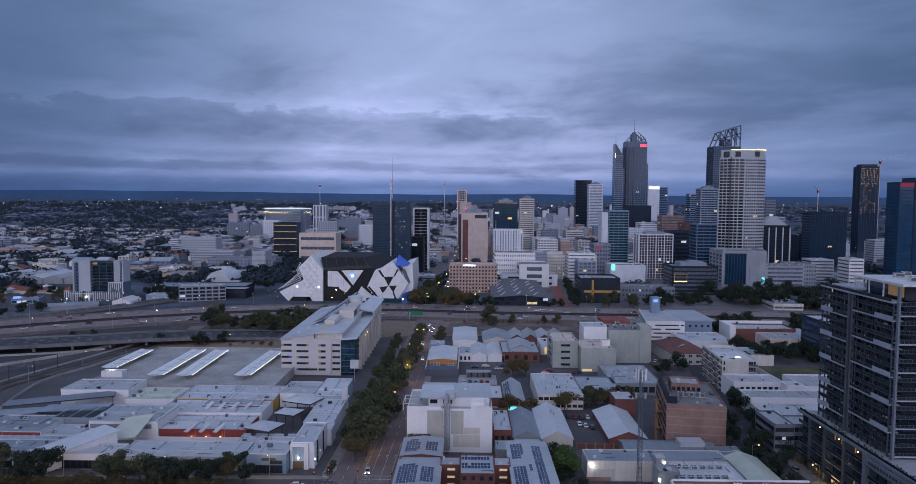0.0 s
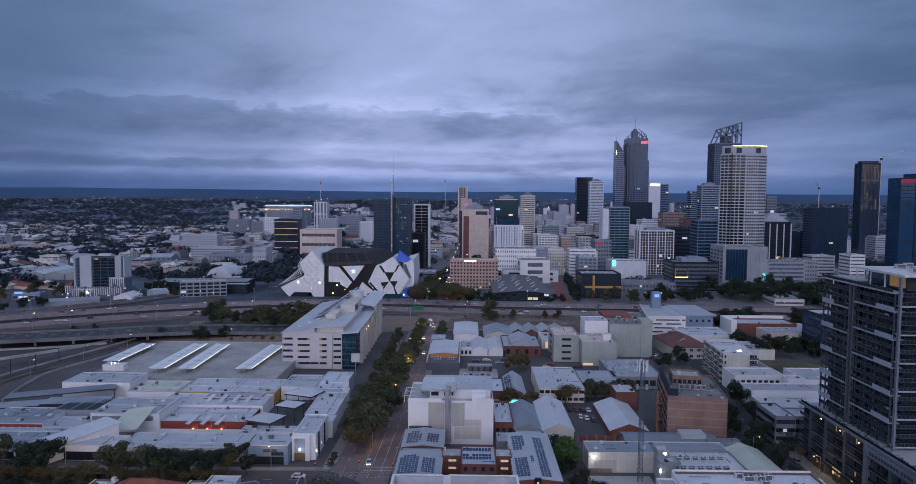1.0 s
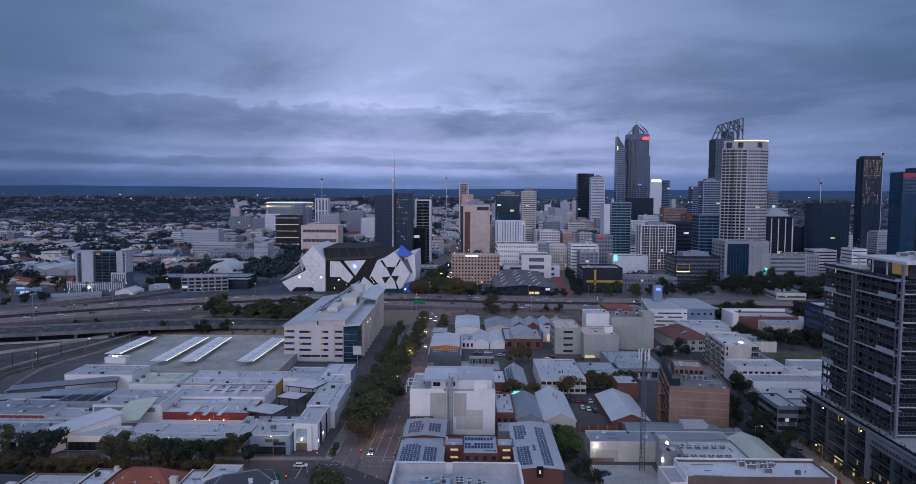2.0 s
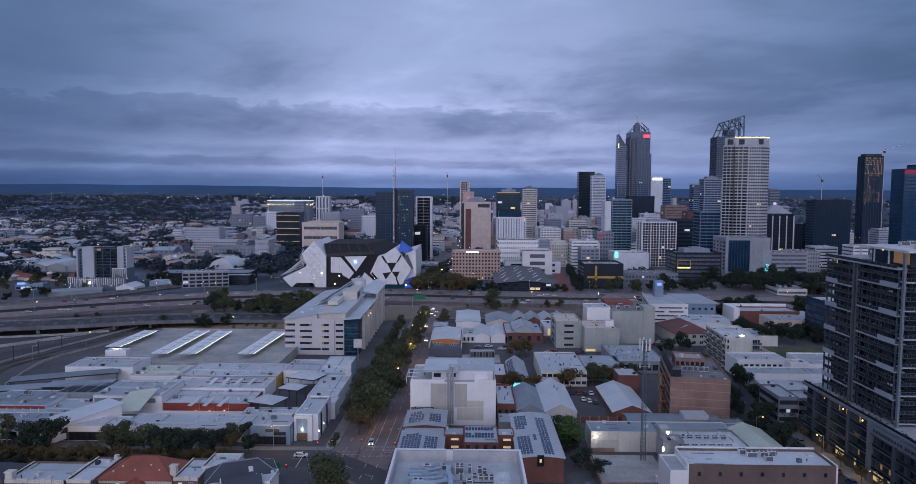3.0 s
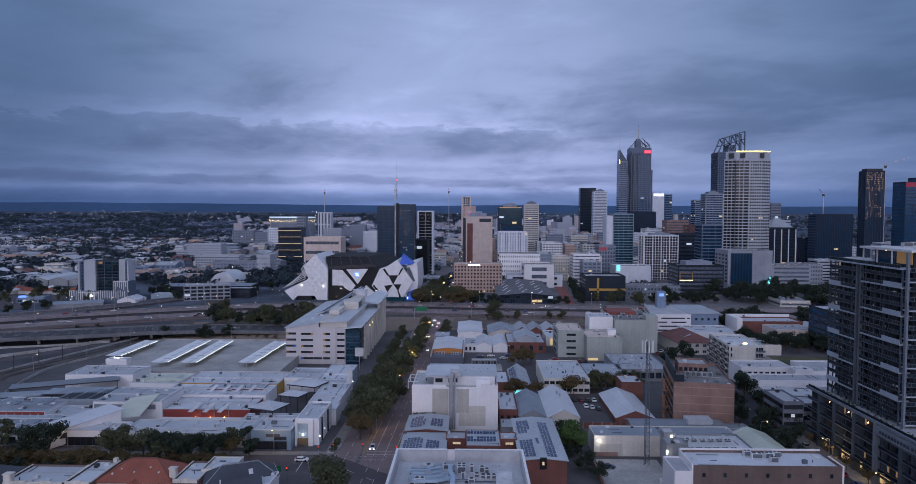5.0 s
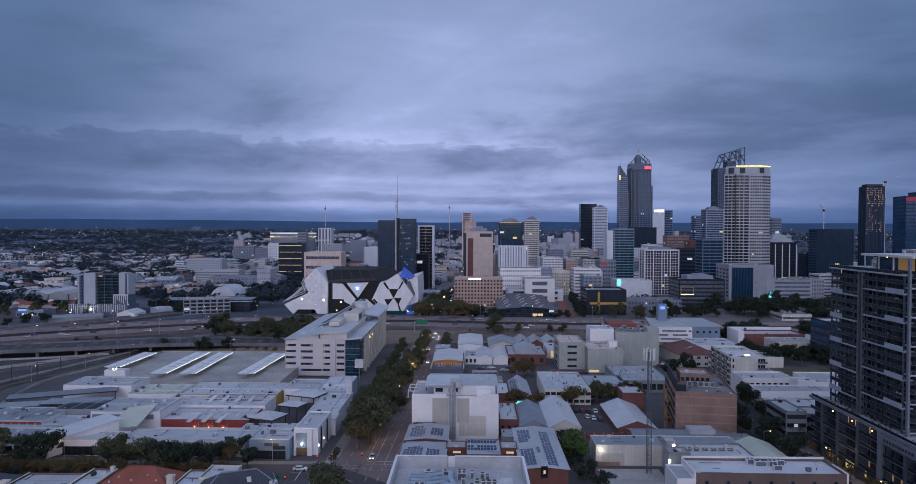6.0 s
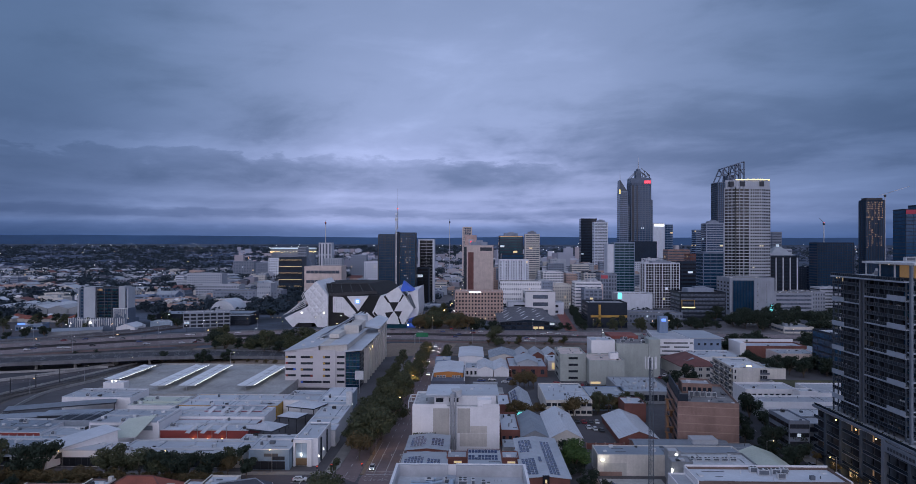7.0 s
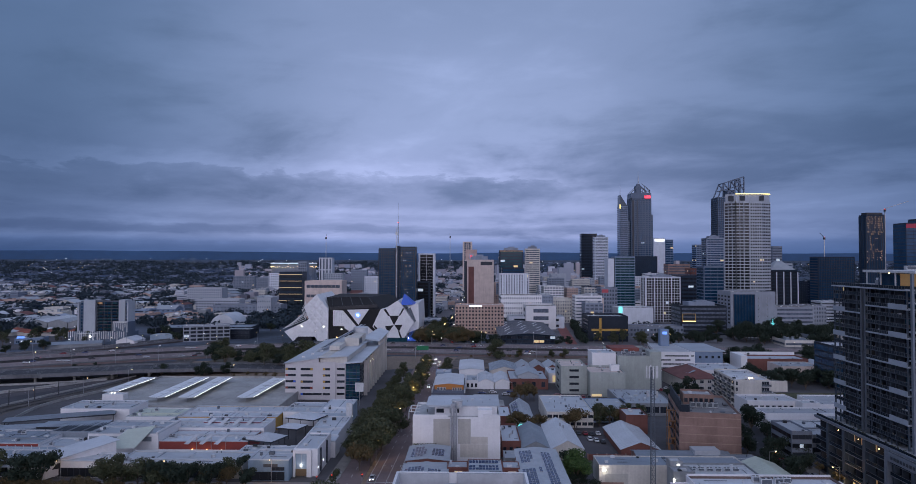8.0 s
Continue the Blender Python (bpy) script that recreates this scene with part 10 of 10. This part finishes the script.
place_copies(gum, [(62, 312), (70, 313), (76, 316), (57, 311)], rng, 0.75, 0.95, "loose tree between the workshops")
place_copies(bushy, [(112, 288), (116, 268), (105.5, 247), (105.8, 232), (106, 220), (105.5, 268), (119, 252), (126, 318)], rng, 0.7, 1.0, "dark street tree on the side street")
place_copies(dry, [(119.8, y) for y in (170, 182, 194, 206, 218, 230, 242)], rng, 0.55, 0.75, "small footpath tree beside the podium")
place_copies(bushy, [(120, 384), (108, 372), (164, 402), (188, 425), (196, 416), (210, 428), (226, 372), (206, 404), (218, 440), (112, 445), (176, 430)], rng, 0.8, 1.2, "dark garden tree between low buildings")
spots = [(-181, 486), (-176, 492), (-172, 484), (-166, 490), (-184, 496), (-152, 476), (-147, 484), (-142, 474), (-137, 486), (-132, 476), (-127, 484), (-122, 474), (-117, 486), (-112, 478), (-145, 496), (-133, 500), (-122, 502), (-108, 496), (-156, 488), (-100, 490)]
place_copies(screen_tree, spots[::3], rng, 1.1, 1.7, "broad olive tree beside the freeway")
place_copies(gum, spots[1::3], rng, 1.2, 1.7, "loose gum tree beside the freeway")
place_copies(street_b, spots[2::3], rng, 1.0, 1.5, "dense olive tree on the freeway verge")
place_copies(bushy, [(-195, 434), (-172, 436), (-168, 436), (-158.5, 443), (-157, 446)], rng, 0.75, 1.1, "dark round shrub at the deck edge")
place_copies(shrub, [(-150 + i * 6.5, 436 + (i * 7) % 9) for i in range(9)], rng, 0.35, 0.6, "small shrub on the dry verge")
place_copies(bushy, [(-262, 455), (-252, 462), (-300, 430), (-312, 425), (-320, 436)], rng, 0.5, 0.8, "small shrub on the dry verge")
place_copies(median_tree, [(19, 519)], rng, 0.95, 1.0, "large dark rounded tree at the freeway edge")
place_copies(street, [(70, 524), (60, 522), (36, 523)], rng, 0.6, 0.8, "small dark tree at the freeway edge")
place_copies(street_c, [(-44, 598), (-39, 610), (-42, 624), (-15, 596), (-10, 606), (-16, 618), (-9, 632), (-3, 598), (-40, 640), (-14, 644)], rng, 1.5, 2.0, "large brownish tree at the city street")
place_copies(street_b, [(-47, 606), (-12, 608), (-18, 606), (2, 606), (-34, 612), (-36, 618), (-20, 630)], rng, 1.2, 1.7, "large dark tree at the city street")
place_copies(bushy, [(236 + rng.uniform(0, 150), rng.uniform(600, 690)) for _ in range(34)], rng, 1.5, 2.1, "dark park tree before the white towers")
place_copies(street, [(-36 + rng.uniform(-3, 8), y) for y in (600, 612, 626, 640, 655, 672, 690, 710)], rng, 1.1, 1.5, "dark tree lining the city street")
place_copies(bushy, [(0, 602), (8, 604), (16, 600), (22, 606), (-6, 610), (84, 604), (76, 600)], rng, 1.0, 1.4, "dark tree in front of an office block")
place_copies(bushy, [(98 + i * 1.2, 610 + i * 14) for i in range(11)], rng, 0.9, 1.2, "dark tree along a city street")
place_copies(screen_tree, [(232 + rng.uniform(0, 150), rng.uniform(600, 690)) for _ in range(34)], rng, 1.0, 1.5, "dark park tree before the white towers")
place_copies(bushy, [(162 + rng.uniform(0, 60), rng.uniform(604, 665)) for _ in range(18)], rng, 0.9, 1.3, "dark park tree before the black block")
place_copies(gum, [(110 + rng.uniform(0, 40), rng.uniform(600, 626)) for _ in range(8)], rng, 0.8, 1.1, "tall tree before a car park block")
place_copies(bushy, [(230 + rng.uniform(0, 90), rng.uniform(462, 508)) for _ in range(22)], rng, 0.9, 1.3, "dark tree on the verge")
place_copies(screen_tree, [(-300, 646), (-287, 648), (-270, 650), (-252, 646), (-228, 632), (-352, 541), (-344, 552), (-360, 530), (-395, 652), (-372, 654), (-440, 650), (-455, 655), (-410, 652), (-262, 612), (-226, 700), (-205, 705)], rng, 0.9, 1.4, "dense dark tree beyond the freeway")
place_copies(bushy, [(-300 - i * 7, 392 + (i * 17) % 12) for i in range(6)], rng, 0.7, 1.0, "dark shrub between the freeway ramps")
place_copies(gum, [(-400 + i * 13, 585 + (i * 23) % 50) for i in range(7)], rng, 0.8, 1.1, "dark tree beyond the ramps")
place_copies(bushy, [(188 + rng.uniform(-10, 22), rng.uniform(486, 516)) for _ in range(16)], rng, 1.0, 1.5, "dark tree beside the blue wing")
place_copies(screen_tree, [(164 + rng.uniform(0, 60), rng.uniform(398, 428)) for _ in range(16)], rng, 0.8, 1.3, "dark garden tree among the low halls")
place_copies(bushy, [(192 + rng.uniform(0, 50), rng.uniform(384, 400)) for _ in range(14)], rng, 0.9, 1.4, "dark tree beside the dark office")
place_copies(screen_tree, [(228 + rng.uniform(0, 60), rng.uniform(470, 512)) for _ in range(18)], rng, 1.0, 1.5, "dark tree on the freeway verge")
place_copies(shrub, [(-160 + i * 3.1 + rng.uniform(-1, 1), 219.6 + rng.uniform(-1.5, 1.5)) for i in range(26)], rng, 0.6, 0.9, "low dark shrub under the street trees")
place_copies(dry, [(-4 + i * 15.1 + rng.uniform(-5, 5), 517 + rng.uniform(-5, 5)) for i in range(8)], rng, 0.4, 0.8, "small brownish tree below the freeway")
grow_grove()
for proto in (cypress, median_tree, street, street_b, street_c, shrub, screen_tree, gum, bushy, dry, fig):
    remove_thing(proto)
isl = thing("traffic_island", "kerbed island with low shrubs", "traffic island", (-46.2, 236, 0))
g = Geo().prism([(-1.6, -7), (0.6, -7.4), (2.0, 0), (1.4, 6), (-0.8, 7), (-1.8, 0)], -0.2, 0.2)
part("kerb", g, KERB, isl)
g = Geo()
for i in range(14):
    foliage(g, (rng.uniform(-0.5, 0.6), -5.5 + i * 0.85, 0.8), (1.2, 1.0, 0.75), 110, 0.2, rng)
part("shrubs", g, LEAF, isl)


# ---- cars ----
def car_proto():
    t = thing("car", "parked or waiting passenger car", "car")
    b = Geo()
    side = [(-2.2, 0.35), (2.2, 0.35), (2.25, 0.75), (1.4, 0.92), (-1.9, 0.98), (-2.25, 0.8)]
    _plate(b, [(x, z) for x, z in side], -0.88, 0.88, 0)
    b.solid([(-1.95, -0.84, 0.93), (1.3, -0.84, 0.93), (1.3, 0.84, 0.93), (-1.95, 0.84, 0.93)], [(-1.45, -0.66, 1.46), (0.5, -0.66, 1.46), (0.5, 0.66, 1.46), (-1.45, 0.66, 1.46)])
    part("body", b, CAR_PAINT, t)
    w = Geo()
    for s in (-1, 1):
        w.face([(-1.75, s * 0.82, 1.0), (1.1, s * 0.82, 1.0), (0.45, s * 0.69, 1.40), (-1.4, s * 0.69, 1.40)][::s])
    w.face([(1.28, -0.78, 0.98), (1.28, 0.78, 0.98), (0.56, 0.62, 1.42), (0.56, -0.62, 1.42)])
    w.face([(-1.96, 0.78, 1.0), (-1.96, -0.78, 1.0), (-1.51, -0.62, 1.42), (-1.51, 0.62, 1.42)])
    part("glazing", w, BLACK_GLASS, t)
    for x in (-1.35, 1.35):
        for y in (-0.84, 0.84):
            k = Geo()
            n = 10
            a = [2 * math.pi * i / n for i in range(n)]
            _plate(k, [(x + 0.33 * math.cos(q), 0.33 + 0.33 * math.sin(q)) for q in a], y - 0.1, y + 0.1, 0)
            part("wheel", k, RUBBER, t)
    return t


car = car_proto()
tail, head = car_proto(), car_proto()
part("tail_lights", Geo().box(-2.3, -0.8, 0.65, -2.24, -0.45, 0.82).box(-2.3, 0.45, 0.65, -2.24, 0.8, 0.82), LAMP_RED, tail)
part("headlights", Geo().box(2.22, -0.8, 0.55, 2.3, -0.4, 0.75).box(2.22, 0.4, 0.55, 2.3, 0.8, 0.75), LAMP_WHITE, head)
tail["label"], head["label"] = "car with glowing red tail lights", "car with bright headlights on"


def put_car(proto, x, y, heading, z=0.05):
    ob = copy_thing(proto, Matrix.Translation((x, y, z)) @ Matrix.Rotation(radians(heading), 4, "Z"))
    ob["group"] = "cars"


for x, y, a in ((48.3, 296, 92), (51.0, 295.5, 91), (53.7, 296, 90), (45.6, 296.5, 90), (51.0, 285, 92), (53.4, 283, 91), (48.8, 287, 90)):
    put_car(car, x, y, a)
put_car(car, 52.5, 252.5, 100)
put_car(head, -33.0, 234, -88)
put_car(tail, -54.5, 221.5, 4)
put_car(tail, -41.8, 262, 88)
put_car(head, -24.5, 402, -89)
put_car(head, -27, 445, -89)
for x, y in ((-26, 492), (-22.5, 500), (-26, 512), (-22.8, 486)):
    put_car(head, x, y, -89)
put_car(tail, -21.5, 470, 89)
for x, y, a in ((116.2, 214, 90), (116.2, 205, 90), (116.2, 222, 90), (105.6, 276, 84), (116, 186, 90)):
    put_car(car, x, y, a)
put_car(tail, 113.5, 262, 82)
for i in range(5):
    put_car(car, 0 + i * 3.0, 352 + (i % 2), 90)
for x, y in ((19, 380), (44, 372), (12, 386), (30, 384)):
    put_car(car, x, y, 5)
for x, y, a in ((6, 384, 5), (22, 388, 4), (35, 389, 90), (47, 378, 2), (60, 374, 88), (63, 374, 90), (3, 312, 90), (6, 312, 92), (9, 311, 90), (48, 309, 3), (108, 396, 60), (112, 402, 62), (150, 390, 3), (164, 434, 5), (178, 452, 80), (182, 452, 82),
                (96, 448, 5), (116, 350, 70), (118, 362, 72), (104, 262, 82), (117.2, 240, 88), (106.5, 300, 78), (105.6, 206, 90), (105.4, 196, 90), (44.5, 218, 10), (30, 431, 3), (58, 432, 90), (8, 430, 90)):
    put_car(car, x, y, a)
for k, (x, off) in enumerate(((-24, 14), (2, 9), (8, 14), (-10, 4), (30, -9), (66, 13), (72, 9), (84, 4), (94, -12), (112, 13), (124, -9), (48, -16), (-44, -9), (140, 9))):
    put_car((car, head, car, tail)[k % 4], x, 562 + (1.6 if off > 0 else 1.0) * off - 0.06 * max(0, x - 20), 180 if off > 0 else 0, 1.46)
for x, y in ((36, 200), (37, 194), (40, 190)):
    put_car(car, x, y, 80)
rng = random.Random(40)
for i in range(52):
    k = rng.randrange(6, len(FREEWAY) - 8)
    a, b = FREEWAY[k], FREEWAY[k + 1]
    off = rng.choice([-27, -22, -17.5, -13, -8, 8, 13, 17.5, 22, 27])
    d = Vector((b[0] - a[0], b[1] - a[1])).normalized()
    u = rng.random()
    x, y = a[0] + (b[0] - a[0]) * u - d.y * off, a[1] + (b[1] - a[1]) * u + d.x * off
    put_car(rng.choice([car, car, head, tail]), x, y, math.degrees(math.atan2(d.y, d.x)) + (180 if off > 0 else 0), 1.46)
for o in (car, tail, head):
    remove_thing(o)


# ---- lamps and signals ----
def street_lamp(x, y, h=9.0, arms=1, turn=0.0, warm=True, z=0.0):
    t = thing("street_lamp", "tall grey street lamp, lit" if warm else "tall grey street lamp with a white light", "street lamp", (x, y, z), turn, "street lamps")
    part("pole", Geo().cyl(0, 0, -0.3, h, 0.11, 8, 0, 0.07), STEEL, t)
    for s in (1, -1)[:arms]:
        part("arm", Geo().beam((0, 0, h), (s * 2.0, 0, h + 0.35), 0.1), STEEL, t)
        hd = part("lamp_head", Geo().box(min(s * 1.7, s * 2.6), -0.2, h + 0.3, max(s * 1.7, s * 2.6), 0.2, h + 0.46), STEEL, t)
        part("bulb", Geo().cyl(s * 2.2, 0, h + 0.02, h + 0.3, 0.17 if y < 430 else 0.3, 8), LAMP_WARM if warm else LAMP_WHITE, hd)


for y in (250, 300, 350, 400, 445):
    street_lamp(line_x(y) + 0.6, y, 9.5, 2, 0, y > 260)
for x, y in ((-66, 230), (-100, 228), (-135, 227)):
    street_lamp(x, y, 8, 1, -90)
for x, y in ((118.2, 262), (118.3, 226), (103.6, 244), (118.4, 196)):
    street_lamp(x, y, 7.5, 1, 180 if x > 110 else 0)
for i, (x, y) in enumerate(shifted(FREEWAY, 33)[8:-14:3]):
    street_lamp(x, y, 12, 1, -90, i % 3 != 0)
for i, (x, y) in enumerate(shifted(FREEWAY, -33)[8:-14:3]):
    street_lamp(x, y, 11, 1, 90, i % 2 == 0)
for i, (x, y) in enumerate(shifted(RAMP, 10)[6:-10:4]):
    street_lamp(x, y, 11, 1, 90, i % 2 == 1)
for x, y in ((-204, 410), (-214, 380), (-222, 345), (-150, 430), (-100, 440)):
    street_lamp(x, y, 8, 1, 0)
for y in (600, 650, 700, 760, 820, 900):
    x = float(np.interp(y, [p[1] for p in MAIN], [p[0] for p in MAIN]))
    street_lamp(x - 10, y, 9, 1, 0)
    street_lamp(x + 11, y + 20, 9, 1, 180)


def signal(x, y, turn, red=True):
    t = thing("traffic_light", "traffic light on a pole showing red" if red else "traffic light on a pole showing green", "traffic light", (x, y, 0), turn, "traffic lights")
    part("pole", Geo().cyl(0, 0, -0.2, 4.2, 0.08, 8), STEEL, t)
    h = part("signal_head", Geo().box(-0.2, -0.25, 3.2, 0.2, 0.1, 4.3), STEEL_DARK, t)
    part("lens", Geo().box(-0.17, -0.3, 3.9 if red else 3.3, 0.17, -0.25, 4.2 if red else 3.6), LAMP_RED if red else LAMP_GREEN, h)


for x, y, a, r in ((-49.5, 224, 0, True), (-35.4, 227, 10, True), (-23.8, 224.5, 0, True), (-55, 205, 20, True), (-45, 226, -20, True)):
    signal(x, y, a, r)
gs = thing("street_sign", "green street direction sign on a pole", "sign", (-57.5, 203, 0))
part("pole", Geo().cyl(0, 0, -0.2, 5.4, 0.09, 8), STEEL, gs)
part("board", Geo().box(-2.2, -0.16, 3.6, 1.4, -0.1, 5.4), mat("green_sign", (0.01, 0.16, 0.07), 0.5), gs)
part("legend_bars", Geo().box(-1.8, -0.19, 4.8, -0.2, -0.17, 5.0).box(-1.8, -0.19, 4.2, 0.4, -0.17, 4.4), LINE, gs)
gs = thing("gantry_sign", "green freeway sign over the street", "sign", (-30, 520, 0))
part("pole", Geo().beam((-12, 0, 0), (-12, 0, 8), 0.4).beam((-12, 0, 8), (-2, 0, 8), 0.35), STEEL, gs)
part("board", Geo().box(-11, -0.3, 6.2, -2, -0.22, 9.4), mat("lit_green_sign", (0.01, 0.16, 0.07), 0.5, glow=0.1), gs)

# road marks at the junction
g = Geo()
for x0, x1, y in ((-34.2, -23.6, 228.0), (-34.2, -23.6, 230.8)):
    g.box(x0, y, 0.052, x1, y + 0.3, 0.058)
for i in range(8):
    g.box(-34 + i * 1.4, 222.2, 0.06, -33.2 + i * 1.4, 222.4, 0.066)
for i, x in enumerate((-31.5, -28.4, -25.2)):
    for y in (248, 292):
        g.box(x, y, 0.052, x + 0.22, y + 2.4, 0.058).box(x, y + 1.8, 0.0525, x + 1.0, y + 2.1, 0.0585)
for k in range(14):
    a = (-47 + k * 1.75, 226.6 - k * 0.06)
    g.box(a[0], a[1], 0.062, a[0] + 0.9, a[1] + 0.16, 0.068).box(a[0], a[1] - 2.6, 0.062, a[0] + 0.9, a[1] - 2.44, 0.068)
for k in range(9):
    g.box(-52.6 + k * 0.5, 222 - k * 1.6, 0.062, -52.4 + k * 0.5, 221 - k * 1.6, 0.068)
g.box(-54.2, 212.5, 0.062, -53.9, 224.6, 0.068)
for x0 in (-34.5, -31.75, -28.1, -24.9):
    g.beam((x0, 231.2, 0.055), (x0 + 0.0268 * 34, 265, 0.055), 0.16, 0, 0.006)
tagged(part("trim", g, LINE), "worn white stop lines, lane lines and turn arrows", "road marking", kind="structure")


# light thrown by the lamps nearest to the camera
def glow_lamp(x, y, z, power, colour=(1.0, 0.62, 0.28), size=0.15):
    ob = new("lamp_light", bpy.data.lights.new("lamp_light", "POINT"))
    ob.data.energy, ob.data.color, ob.data.shadow_soft_size = power, colour, size
    ob.location = (x, y, z)


for y in (250, 300, 350, 400, 445):
    glow_lamp(line_x(y) + 3.4, y, 9.3, 900)
for x, y in ((-66, 228), (-135, 225), (118.2, 262), (118.3, 226)):
    glow_lamp(x, y, 7.6, 420)
for y in (170, 190, 210, 230):
    glow_lamp(121.2, y, 3.0, 160)
glow_lamp(43.6, 227.6, 5.4, 130, (1.0, 0.95, 0.85))
glow_lamp(61.2, 213.2, 6.6, 90, (1.0, 0.95, 0.85))
for i in range(3):
    glow_lamp(-106.5 + 0.7 + i * 5.6, 263.0, 1.4, 26)
glow_lamp(-57.7, 235.2, 3.8, 30, (1.0, 0.95, 0.85))
